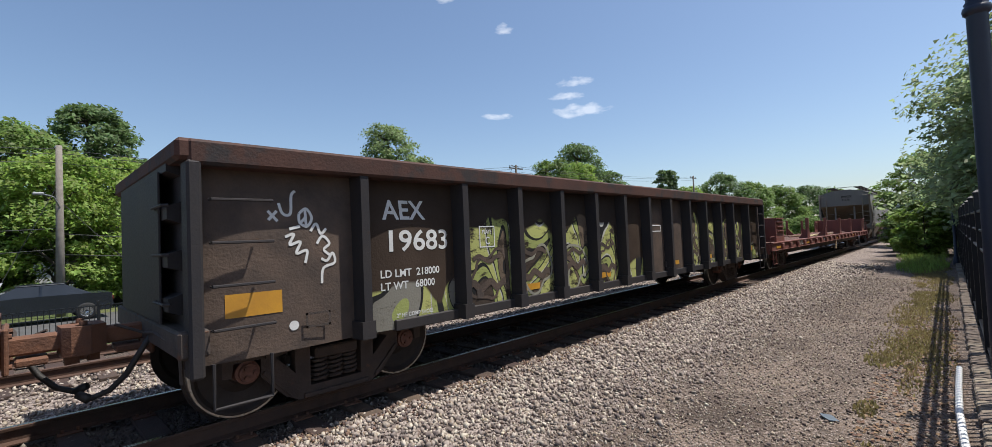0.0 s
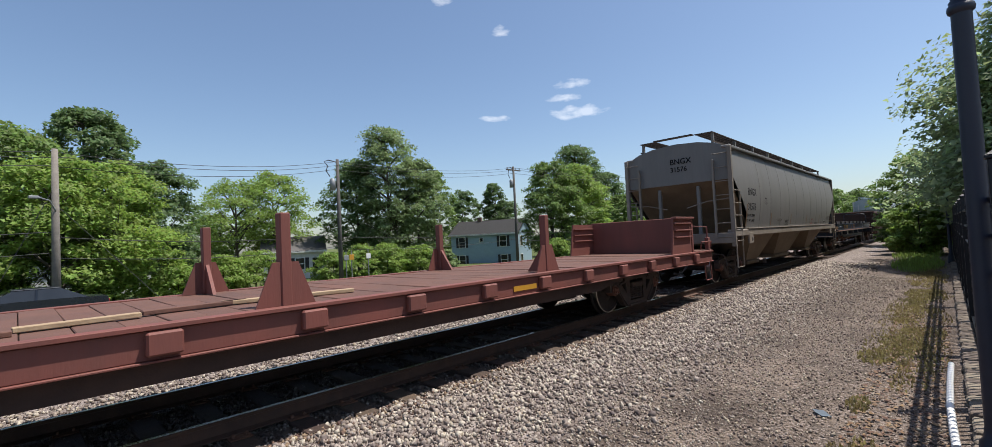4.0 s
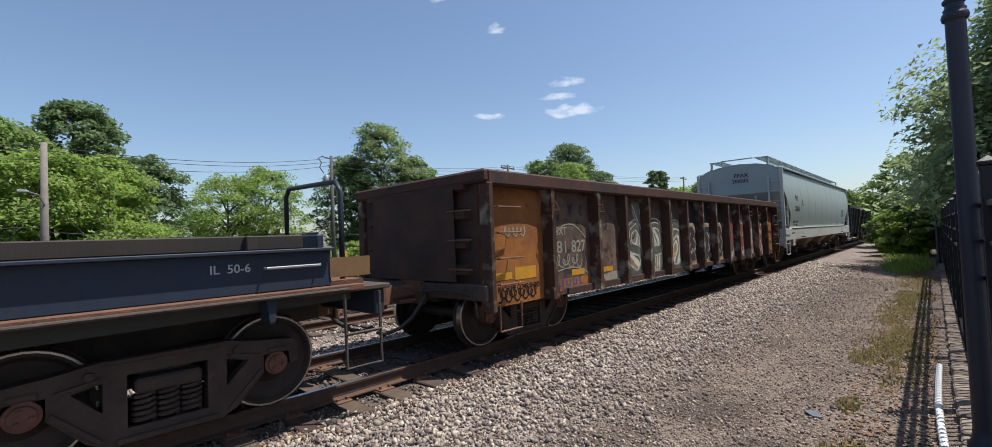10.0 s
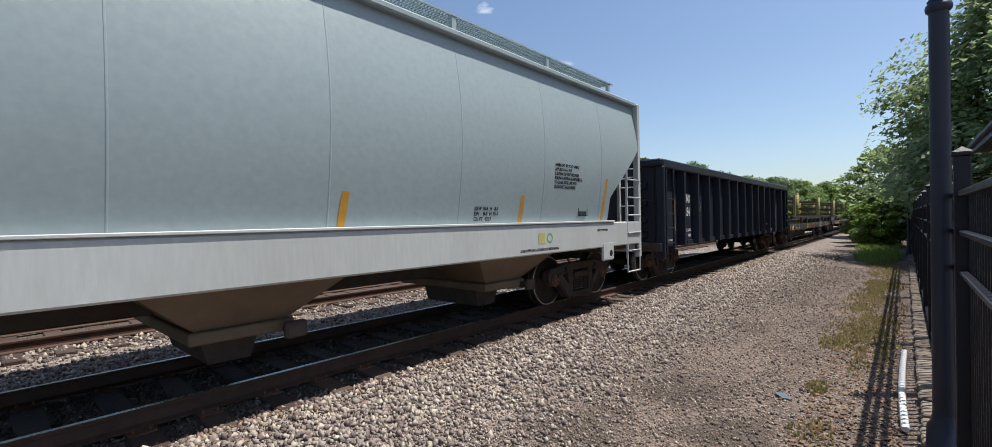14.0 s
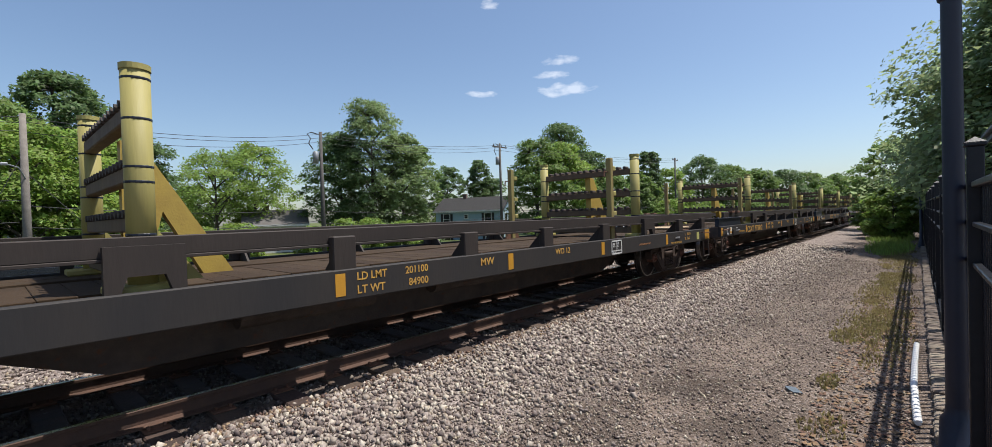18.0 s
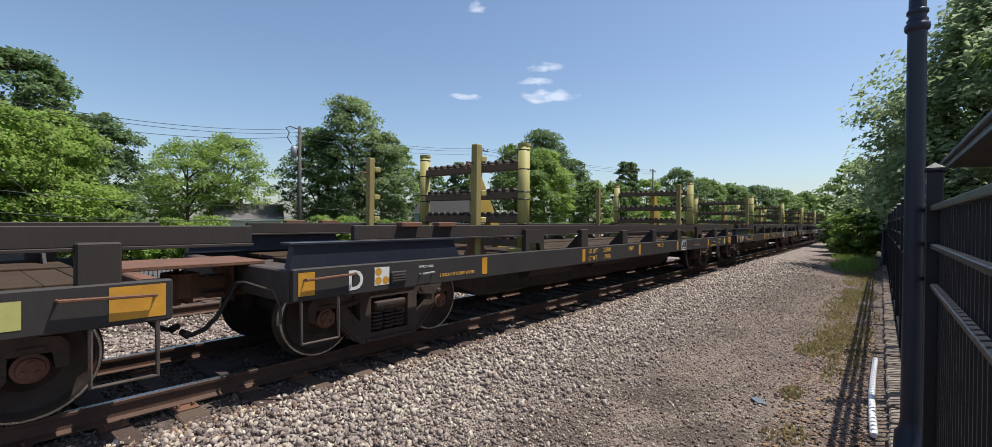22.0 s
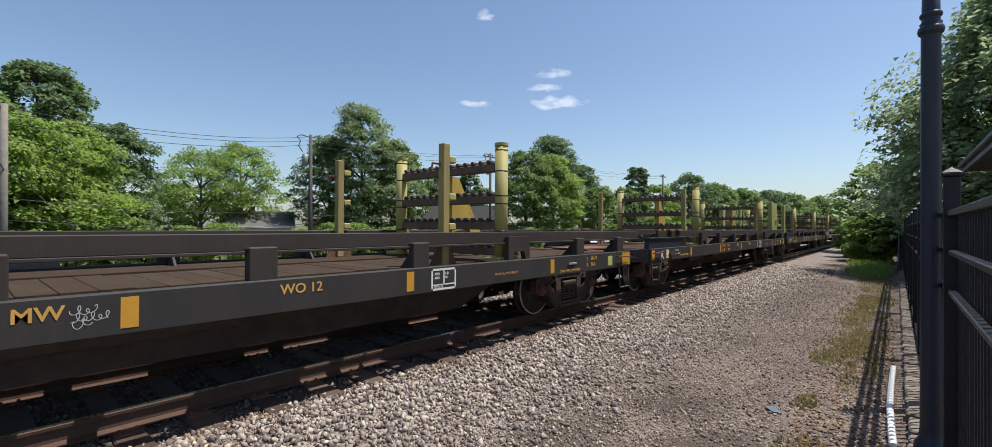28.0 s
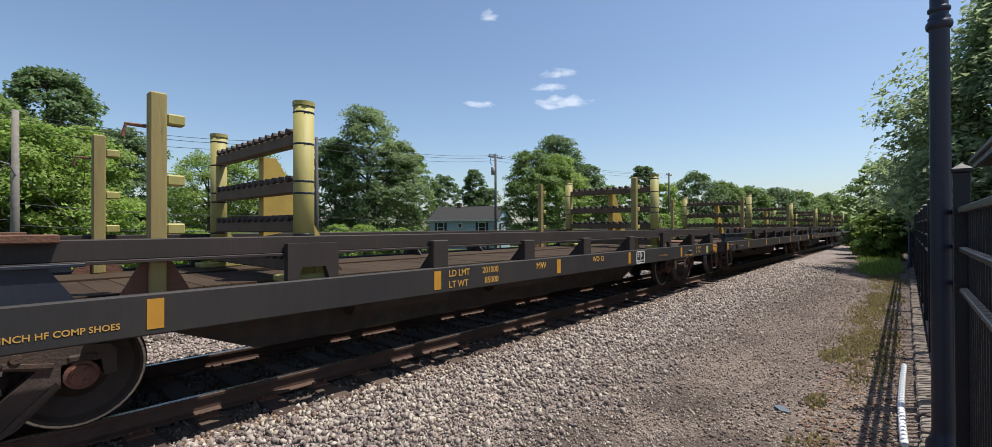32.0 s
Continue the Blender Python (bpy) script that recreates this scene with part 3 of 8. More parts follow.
def stroke(pts, width, y, x0=0.0, z0=0.0, k=1.0):
    """A flat sprayed stroke in the side's plane through smooth points."""
    s = Shape()
    fine = []
    for i in range(len(pts) - 1):
        p0, p1, p2, p3 = (Vector(pts[max(0, min(len(pts) - 1, j))]) for j in (i - 1, i, i + 1, i + 2))
        for q in range(5):
            t = q / 5
            fine.append(0.5 * ((2 * p1) + (p2 - p0) * t + (2 * p0 - 5 * p1 + 4 * p2 - p3) * t * t + (3 * p1 - p0 - 3 * p2 + p3) * t ** 3))
    fine.append(Vector(pts[-1]))
    vs = []
    for i, p in enumerate(fine):
        d = (fine[min(i + 1, len(fine) - 1)] - fine[max(i - 1, 0)])
        nrm = Vector((-d.y, d.x)).normalized() * width * 0.5
        for q in (p + nrm, p - nrm):
            vs.append((x0 + q.x * k, y - 0.0016 * i / len(fine), z0 + q.y * k))
    m = len(fine)
    return s.add(vs, [(2 * i, 2 * i + 1, 2 * i + 3, 2 * i + 2) for i in range(m - 1)])


def scrawl(rng, x, z, wide, high, y, width, parent, material, name="spray_tag"):
    """One continuous looping scribble, as one part."""
    loops = max(2, int(wide / (high * 0.55)))
    a, b, c = rng.uniform(0, 6), rng.uniform(0.5, 1.2), rng.uniform(0, 6)
    pts = []
    for i in range(loops * 7 + 1):
        t = i / (loops * 7)
        ang = 2 * math.pi * loops * t + a
        lift = 0.5 + 0.30 * math.sin(ang) + 0.16 * math.sin(ang * 0.53 + c)
        pts.append((x + wide * (0.08 + 0.84 * t) + high * 0.22 * b * math.cos(ang), z + high * lift))
    part(name, stroke(pts, width, y), material, parent)


def bubble(rng, x, z, wide, high, y, width, parent, material, name="graffiti_outline"):
    """A closed lumpy outline, as one part."""
    k1, k2, c1, c2 = rng.randint(2, 3), rng.randint(4, 5), rng.uniform(0, 6), rng.uniform(0, 6)
    pts = []
    for i in range(21):
        a = 2 * math.pi * i / 20
        r = 1 + 0.22 * math.sin(k1 * a + c1) + 0.12 * math.sin(k2 * a + c2)
        pts.append((x + wide * (0.5 + 0.36 * r * math.cos(a)), z + high * (0.5 + 0.38 * r * math.sin(a))))
    part(name, stroke(pts, width, y), material, parent)


# ---- ground, ballast, tracks ----
RAIL_Z = 0.262
TRACK_Y = 5.85
HALF_GAUGE = 0.775
TRACK2_Y = 10.35


def ground_height(x, y):
    """Path level with the camera's feet, ballast beds under both tracks, street beyond slightly lower."""
    def step(a, b, v):
        t = max(0.0, min(1.0, (v - a) / (b - a)))
        return t * t * (3 - 2 * t)
    z = 0.085 * step(2.9, 4.6, y) - 0.13 * step(7.0, 8.0, y) + 0.11 * step(8.4, 9.2, y) - 0.65 * step(11.6, 14.5, y) - 0.9 * step(24, 45, y)
    z -= 0.02 * step(0.2, -0.2, y)
    z -= 0.035 * (step(4.36, 4.56, y) - step(7.15, 7.35, y))
    z += 0.018 * noise.noise(Vector((x * 0.35, y * 0.35, 0))) + 0.012 * noise.noise(Vector((x * 1.3, y * 1.3, 5)))
    return z


def build_ground():
    xs = [-2500, -900, -300, -100, -40, -20, -10] + [-6 + 0.4 * i for i in range(90)] + [30 + 1.5 * i for i in range(30)] + [80, 100, 130, 200, 400, 900, 2500]
    ys = [-2500, -900, -300, -100, -40, -15, -8, -4, -2, -1] + [-0.6 + 0.2 * i for i in range(80)] + [15.6, 17, 19, 21, 24, 27, 30, 35, 40, 45, 50, 60, 80, 120, 200, 400, 900, 2500]
    vs = [(x, y, ground_height(x, y)) for x in xs for y in ys]
    n = len(ys)
    fs = [(i * n + j, (i + 1) * n + j, (i + 1) * n + j + 1, i * n + j + 1) for i in range(len(xs) - 1) for j in range(n - 1)]
    me = bpy.data.meshes.new("ground")
    me.from_pydata(vs, [], fs)
    me.polygons.foreach_set("use_smooth", [True] * len(fs))
    m = bpy.data.materials.new("gravel_and_earth")
    m.use_nodes = True
    nd, l = m.node_tree.nodes, m.node_tree.links
    bs = nd["Principled BSDF"]
    bs.inputs["Roughness"].default_value = 0.95
    bs.inputs["Specular IOR Level"].default_value = 0.2
    tc = nd.new("ShaderNodeTexCoord")
    sep = nd.new("ShaderNodeSeparateXYZ")
    l.new(tc.outputs["Object"], sep.inputs[0])

    def noise_at(scale, detail=5.0, rough=0.6):
        k = nd.new("ShaderNodeTexNoise")
        k.inputs["Scale"].default_value, k.inputs["Detail"].default_value, k.inputs["Roughness"].default_value = scale, detail, rough
        l.new(tc.outputs["Object"], k.inputs["Vector"])
        return k.outputs["Fac"]

    def rng(src, a, b, lo=0.0, hi=1.0):
        k = nd.new("ShaderNodeMapRange")
        for i, v in zip(("From Min", "From Max", "To Min", "To Max"), (a, b, lo, hi)):
            k.inputs[i].default_value = v
        l.new(src, k.inputs["Value"])
        return k.outputs["Result"]

    def mixc(fac, a, b):
        k = nd.new("ShaderNodeMix")
        k.data_type = "RGBA"
        l.new(fac, k.inputs["Factor"])
        for v, s in ((a, k.inputs["A"]), (b, k.inputs["B"])):
            if isinstance(v, tuple):
                s.default_value = (*v, 1)
            else:
                l.new(v, s)
        return k.outputs["Result"]

    def add(a, b, op="ADD"):
        k = nd.new("ShaderNodeMath")
        k.operation = op
        for i, v in enumerate((a, b)):
            if isinstance(v, (int, float)):
                k.inputs[i].default_value = v
            else:
                l.new(v, k.inputs[i])
        return k.outputs[0]
    vor = nd.new("ShaderNodeTexVoronoi")
    vor.inputs["Scale"].default_value = 22.0
    l.new(tc.outputs["Object"], vor.inputs["Vector"])
    vor2 = nd.new("ShaderNodeTexVoronoi")
    vor2.inputs["Scale"].default_value = 60.0
    l.new(tc.outputs["Object"], vor2.inputs["Vector"])
    sepc = nd.new("ShaderNodeSeparateColor")
    l.new(vor.outputs["Color"], sepc.inputs[0])
    sepd = nd.new("ShaderNodeSeparateColor")
    l.new(vor2.outputs["Color"], sepd.inputs[0])
    path = mixc(rng(noise_at(0.7), 0.42, 0.6), (0.205, 0.157, 0.124), (0.118, 0.089, 0.071))
    path = mixc(rng(noise_at(3.5, 8), 0.56, 0.66), path, (0.10, 0.08, 0.066))
    path = mixc(rng(sepd.outputs[0], 0.70, 0.9), path, (0.29, 0.235, 0.205))
    path = mixc(rng(sepd.outputs[1], 0.74, 0.92), path, (0.075, 0.06, 0.05))
    for cx, cy, wide in ((5.15, 1.85, 0.75), (3.7, 2.3, 0.7), (8.6, 2.1, 0.6), (4.2, 1.2, 0.5), (16.0, 1.6, 0.8), (11.5, 1.7, 0.5)):
        d2 = add(add(add(sep.outputs["X"], -cx), 2.0, "POWER"), add(add(add(sep.outputs["Y"], -cy), 1.25, "MULTIPLY"), 2.0, "POWER"))
        damp = rng(add(d2, rng(noise_at(2.6, 8, 0.7), 0.25, 0.75, -0.6 * wide, 0.6 * wide)), wide * wide, wide * wide * 0.25, 0.0, 0.6)
        path = mixc(damp, path, (0.060, 0.044, 0.035))
    stones = mixc(rng(sepc.outputs[0], 0.1, 0.9), (0.13, 0.103, 0.090), (0.35, 0.292, 0.262))
    earth = mixc(rng(noise_at(0.5), 0.4, 0.6), (0.12, 0.13, 0.05), (0.07, 0.10, 0.03))
    edge = add(sep.outputs["Y"], rng(noise_at(1.1), 0.2, 0.8, -0.7, 0.7))
    colour = mixc(rng(edge, 2.3, 3.3), path, stones)
    colour = mixc(rng(edge, 12.6, 13.4), colour, earth)
    for line in (TRACK_Y, TRACK2_Y):
        off = add(add(sep.outputs["Y"], -line), rng(noise_at(2.0), 0.2, 0.8, -0.3, 0.3))
        # oily grime plus the shade under a train, both painted into this dark band
        grime_shade = rng(add(off, 0.0, "ABSOLUTE"), 1.55, 1.2)
        colour = mixc(grime_shade, colour, mixc(rng(noise_at(6), 0.35, 0.65), (0.078, 0.062, 0.054), (0.14, 0.108, 0.088)))
    l.new(colour, bs.inputs["Base Color"])
    bump = nd.new("ShaderNodeBump")
    bump.inputs["Strength"].default_value = 0.9
    bump.inputs["Distance"].default_value = 0.03
    hgt = add(rng(vor.outputs["Distance"], 0, 0.6, 1, 0), add(rng(vor2.outputs["Distance"], 0, 0.6, 0.5, 0), noise_at(12, 6)))
    l.new(hgt, bump.inputs["Height"])
    l.new(bump.outputs["Normal"], bs.inputs["Normal"])
    me.materials.append(m)
    g = new("ground", me)
    return tagged(g, "gravel path and ballast ground beside the railway", "ground", kind="structure")


build_ground()


def build_stones(name, count, x0, x1, y0, y1, lo, hi, seed, power=1.0, density=None, label="loose pale grey crushed ballast stones", material=None):
    """Many small angular stones, joined as one body of loose stuff."""
    r = np.random.RandomState(seed)
    base = np.array([(-1, 0.1, -0.2), (0.2, -1, -0.1), (0.95, 0.2, 0.1), (-0.1, 1, 0.15), (0.1, 0.1, 0.9), (-0.5, -0.5, 0.55), (0.5, 0.55, 0.6), (0, 0, -0.8)])
    tris = np.array([(0, 5, 3), (5, 4, 3), (3, 4, 6), (3, 6, 2), (6, 4, 2), (4, 1, 2), (5, 1, 4), (0, 1, 5), (0, 7, 1), (1, 7, 2), (2, 7, 3), (3, 7, 0)])
    u = r.rand(count) ** power
    x, y = x0 + (x1 - x0) * u, y0 + (y1 - y0) * r.rand(count)
    if density is not None:
        keep = r.rand(count) < density(x, y)
        x, y = x[keep], y[keep]
    n = len(x)
    size = lo + (hi - lo) * r.rand(n) ** 1.8
    size = size * (1 + 0.02 * np.maximum(0, x - 8))
    z = np.array([ground_height(a, b) for a, b in zip(x, y)]) + size * 0.18
    ang = r.rand(n, 3) * 6.28
    sc = size[:, None] * (0.55 + 0.6 * r.rand(n, 3)) * 0.5
    sc[:, 2] *= 0.68
    p = base[None] * (1 + 0.35 * (r.rand(n, 8, 3) - 0.5)) * sc[:, None, :]
    for ax, (i, j) in enumerate(((1, 2), (0, 2), (0, 1))):
        a = ang[:, ax] * (1.0 if ax == 2 else 0.25)
        c, s = np.cos(a)[:, None], np.sin(a)[:, None]
        pi, pj = p[:, :, i].copy(), p[:, :, j].copy()
        p[:, :, i], p[:, :, j] = c * pi - s * pj, s * pi + c * pj
    p += np.stack([x, y, z], 1)[:, None, :]
    faces = (tris[None] + (np.arange(n) * 8)[:, None, None]).reshape(-1, 3)
    me = bpy.data.meshes.new(name)
    me.vertices.add(n * 8)
    me.vertices.foreach_set("co", p.reshape(-1))
    me.loops.add(len(faces) * 3)
    me.loops.foreach_set("vertex_index", faces.reshape(-1).astype(np.int32))
    me.polygons.add(len(faces))
    me.polygons.foreach_set("loop_start", np.arange(len(faces), dtype=np.int32) * 3)
    me.update(calc_edges=True)
    me.materials.append(material or M_STONE)
    return tagged(new(name, me), label, "gravel", kind="stuff")


build_stones("ballast_stones", 44000, -1.2, 27.0, 1.5, 4.62, 0.036, 0.098, 1, 1.5, lambda x, y: np.clip((y - 1.75) / 1.9, 0.015, 1) ** 1.6 * np.where(y > 4.40, 0.30, 1.15))
build_stones("ballast_chips", 30000, -0.8, 20.0, 1.0, 4.4, 0.018, 0.045, 11, 1.6, lambda x, y: np.clip((y - 0.7) / 1.4, 0.10, 1) * np.clip((4.0 - y) / 0.8, 0.25, 1))
build_stones("between_track_stones", 14000, -2.0, 24.0, 6.9, 9.5, 0.04, 0.10, 2, 1.3)
build_stones("bed_stones", 8000, -0.5, 18.0, 4.5, 6.8, 0.03, 0.08, 4, 1.3, None, "oily ballast stones between the rails, darkened further for the train's shade", M_GRIMESHADE_STONE)
build_stones("edge_stones", 5200, -0.8, 22.0, 4.05, 4.62, 0.028, 0.075, 21, 1.5, lambda x, y: np.clip((y - 3.95) / 0.5, 0.1, 1), "rust-stained brown ballast stones beside the ties", M_RUSTSTONE)
build_stones("path_pebbles", 26000, 1.6, 20.0, 0.1, 3.3, 0.010, 0.048, 3, 1.6, None, "scattered small brown and pale pebbles on packed earth", M_PEBBLE)


def rail_profile():
    return [(-0.075, 0), (0.075, 0), (0.075, 0.012), (0.012, 0.03), (0.010, 0.125), (0.034, 0.135), (0.036, 0.160), (0.030, 0.166), (-0.030, 0.166), (-0.036, 0.160), (-0.034, 0.135), (-0.010, 0.125), (-0.012, 0.03), (-0.075, 0.012)]


def build_track(label, y, x0, x1, shiny, tie_to, name):
    t = thing(name, label, "railway track", "railway tracks", kind="structure")
    for k, side in enumerate((-1, 1)):
        yy = y + side * HALF_GAUGE
        s = Shape().slab([(yy + a, RAIL_Z - 0.166 + b) for a, b in rail_profile()], "x", x0, x1)
        rail = part("rail", s, M_RAIL, t)
        part("rail_head", Shape().box(x0, x1, yy - 0.026, yy + 0.026, RAIL_Z - 0.004, RAIL_Z + 0.0015), M_RAILTOP if shiny else M_RAIL, rail, "polished running surface" if shiny else "")
    tie = Shape().box(-0.115, 0.115, -1.38, 1.38, -0.17, 0.0, 0.012).mesh("tie")
    plate = Shape().box(-0.10, 0.10, -0.17, 0.17, 0, 0.014, 0.004).mesh("tie_plate")
    spike = Shape()
    for a, b in ((-0.06, -0.10), (0.06, 0.10), (-0.06, 0.10), (0.06, -0.10)):
        spike.box(a - 0.012, a + 0.012, b - 0.018, b + 0.018, 0.014, 0.045, 0.004)
    spike = spike.mesh("spikes")
    rng = random.Random(int(y * 10))
    x = -3.0
    while x < tie_to:
        tilt = rng.uniform(-1.2, 1.2)
        o = part("tie", tie, M_TIE, t, at=pose(x + rng.uniform(-0.03, 0.03), y + rng.uniform(-0.05, 0.05), RAIL_Z - 0.176 + rng.uniform(-0.012, 0.010), 0, 0, tilt))
        if x < 14 and shiny:
            for side in (-1, 1):
                part("tie_plate", plate, M_RUSTY, o, at=pose(0, side * HALF_GAUGE, 0.001))
                part("spike", spike, M_RUSTY, o, at=pose(0, side * HALF_GAUGE, 0.001))
        x += 0.56 if x < 40 else 1.12
    return t


build_track("main line track with shiny rail heads and dark ties in ballast", TRACK_Y, -60, 300, True, 60, "railway_track")
build_track("second track with rusty brown rails behind the train", TRACK2_Y, -60, 300, False, 30, "railway_track")


# ---- path side: fence, curb, lamp posts ----
FENCE_Y = -0.27


def build_fence():
    f = thing("metal_fence", "tall black metal picket fence along the path", "fence", kind="")
    for z, hgt, dep in ((1.98, 0.035, 0.045), (1.73, 0.03, 0.04), (1.475, 0.03, 0.04), (0.16, 0.035, 0.04)):
        part("rail", Shape().box(1.2, 46, FENCE_Y - dep / 2, FENCE_Y + dep / 2, z - hgt, z, 0.005), M_FENCE, f)
    picket = Shape().box(-0.010, 0.010, -0.010, 0.010, 0, 1.89, 0.002)
    picket.add([(-0.010, -0.010, 1.89), (0.010, -0.010, 1.89), (0.010, 0.010, 1.89), (-0.010, 0.010, 1.89), (0, 0, 1.915)], [(0, 1, 4), (1, 2, 4), (2, 3, 4), (3, 0, 4)])
    picket = picket.mesh("picket")
    x = 1.28
    k = 0
    far = Shape()
    while x < 46:
        if k < 290:
            part("picket", picket, M_FENCE, f, at=pose(x, FENCE_Y - 0.033, 0.075))
        else:
            far.box(x - 0.011, x + 0.011, FENCE_Y - 0.044, FENCE_Y - 0.022, 0.1, 1.97)
        k += 1
        x += 0.105 if x < 30 else 0.13
    if far.v:
        tagged(part("distant_pickets", far, M_FENCE, f), kind="stuff")
    post = Shape().box(-0.04, 0.04, -0.04, 0.04, -0.05, 2.2, 0.005)
    cap = Shape().box(-0.052, 0.052, -0.052, 0.052, 2.2, 2.225, 0.006)
    cap.add([(-0.05, -0.05, 2.225), (0.05, -0.05, 2.225), (0.05, 0.05, 2.225), (-0.05, 0.05, 2.225), (0, 0, 2.262)], [(0, 1, 4), (1, 2, 4), (2, 3, 4), (3, 0, 4)])
    post, cap = post.mesh("post"), cap.mesh("post_cap")
    for i in range(18):
        px = 4.17 + 2.42 * i
        o = part("post", post, M_FENCE, f, at=pose(px, FENCE_Y, 0.0))
        part("post_cap", cap, M_FENCE, o)


build_fence()


def build_curb():
    c = thing("stone_curb", "row of weathered pale stone curb blocks under the fence", "curb", kind="structure")
    rng = random.Random(5)
    x = 1.0
    meshes = [Shape().box(-0.102 - d, 0.102 + d, -0.085, 0.085, -0.16, 0.0, 0.014).mesh("curb_block") for d in (0, 0.012, -0.015)]
    while x < 42:
        part("curb_block", rng.choice(meshes), M_CURB, c, at=pose(x, -0.165 + rng.uniform(-0.012, 0.012), 0.065 + rng.uniform(-0.01, 0.012), rng.uniform(-2, 2), rng.uniform(-1.5, 1.5), rng.uniform(-2.5, 2.5)))
        x += 0.232
    part("footing", Shape().box(0.6, 46, -0.62, -0.235, -0.2, 0.05, 0.01), M_SOIL, c, "strip of dark leafy soil under the fence")


build_curb()


def build_lamp_post():
    p = thing("lamp_post", "tall dark blue round lamp post with ring mouldings", "lamp post", at=pose(4.62, -0.192, 0))
    part("base", Shape().lathe([(0.0, 0.0), (0.0, 0.13), (0.06, 0.13), (0.08, 0.105), (0.30, 0.095), (0.34, 0.070), (0.40, 0.064)], "z", 28), M_POST, p, smooth=True)
    part("shaft", Shape().lathe([(0.38, 0.0625), (1.6, 0.0600), (3.28, 0.0560), (3.285, 0.057)], "z", 32), M_POST, p, smooth=True)
    k = 0.46
    part("ring_moulding", Shape().lathe([(3.275 + (a - 4.95) * k, b * k) for a, b in ((4.95, 0.122), (4.98, 0.155), (5.03, 0.165), (5.08, 0.155), (5.10, 0.125), (5.14, 0.14), (5.17, 0.118))], "z", 32), M_POST, p, smooth=True)
    part("ring_moulding", Shape().lathe([(3.40 + (a - 4.95) * k, b * k * 0.93) for a, b in ((4.95, 0.120), (4.98, 0.15), (5.02, 0.15), (5.05, 0.120))], "z", 32), M_POST, p, smooth=True)
    part("upper_shaft", Shape().lathe([(3.37, 0.0525), (3.84, 0.046), (3.845, 0.0)], "z", 28), M_POST, p, smooth=True)
    part("finial", Shape().lathe([(3.835, 0.047), (3.88, 0.06), (3.93, 0.037), (3.97, 0.0)], "z", 20), M_POST, p, smooth=True)


build_lamp_post()


def build_gooseneck():
    p = thing("street_lamp", "slim dark gooseneck street lamp with a bell shade", "street lamp", at=pose(27.0, -0.12, 0))
    part("shaft", Shape().lathe([(0, 0.12), (0.3, 0.1), (0.35, 0.065), (3.4, 0.05), (3.42, 0.05)], "z", 16), M_POST, p, smooth=True)
    pts = [(0, 0, 3.4)] + [(0, -0.45 + 0.45 * math.cos(a), 3.75 + 0.45 * math.sin(a)) for a in [math.pi * i / 10 for i in range(11)]] + [(0, -0.9, 3.45)]
    part("arm", Shape().tube(pts, 0.035, 10), M_POST, p, smooth=True)
    part("shade", Shape().lathe([(3.5, 0.03), (3.44, 0.07), (3.3, 0.26), (3.28, 0.30), (3.27, 0.30), (3.30, 0.22)], "z", 20, (0, -0.9, 0)), M_GREYBOX, p, smooth=True)
    part("lens", Shape().lathe([(3.3, 0.2), (3.22, 0.14), (3.19, 0.0)], "z", 16, (0, -0.9, 0)), M_LAMPGLASS, p, smooth=True)


build_gooseneck()


def build_pipe():
    pts, s = [(8.1, 0.03), (7.2, 0.045), (6.3, 0.05), (5.6, 0.035), (5.15, 0.02)], Shape()
    fine = []
    for i in range(len(pts) - 1):
        for q in range(34):
            t = q / 34
            fine.append((pts[i][0] + (pts[i + 1][0] - pts[i][0]) * t, pts[i][1] + (pts[i + 1][1] - pts[i][1]) * t))
    n = 10
    vs, fs = [], []
    for i, (x, y) in enumerate(fine):
        r = 0.031 if i % 4 < 2 else 0.024
        z = max(0.0, ground_height(x, y)) + 0.031
        vs += [(x, y + r * math.cos(2 * math.pi * k / n), z + r * math.sin(2 * math.pi * k / n)) for k in range(n)]
    for i in range(len(fine) - 1):
        fs += [(i * n + k, i * n + (k + 1) % n, (i + 1) * n + (k + 1) % n, (i + 1) * n + k) for k in range(n)]
    fs += [tuple(range(n)), tuple(range((len(fine) - 1) * n, len(fine) * n))]
    tagged(put("drain_pipe", s.add(vs, fs), M_PIPE), "white corrugated plastic drain pipe lying beside the curb", "pipe")


build_pipe()
scrap = Shape()
scrap.add([(-0.12, -0.09, 0), (0.11, -0.07, 0.012), (0.13, 0.08, 0.02), (-0.02, 0.1, 0.03), (-0.13, 0.05, 0.012)] + [(-0.12, -0.09, 0.012), (0.11, -0.07, 0.024), (0.13, 0.08, 0.032), (-0.02, 0.1, 0.042), (-0.13, 0.05, 0.024)],
          [(4, 3, 2, 1, 0), (5, 6, 7, 8, 9)] + [(i, (i + 1) % 5, (i + 1) % 5 + 5, i + 5) for i in range(5)])
so = put("scrap_sheet", scrap, M_DEBRIS)
so.matrix_basis = pose(5.43, 0.95, ground_height(5.43, 0.95) + 0.006, 0, 0, 30) @ Matrix.Scale(0.62, 4)
tagged(so, "crumpled blue-grey plastic scrap lying on the path", "litter")


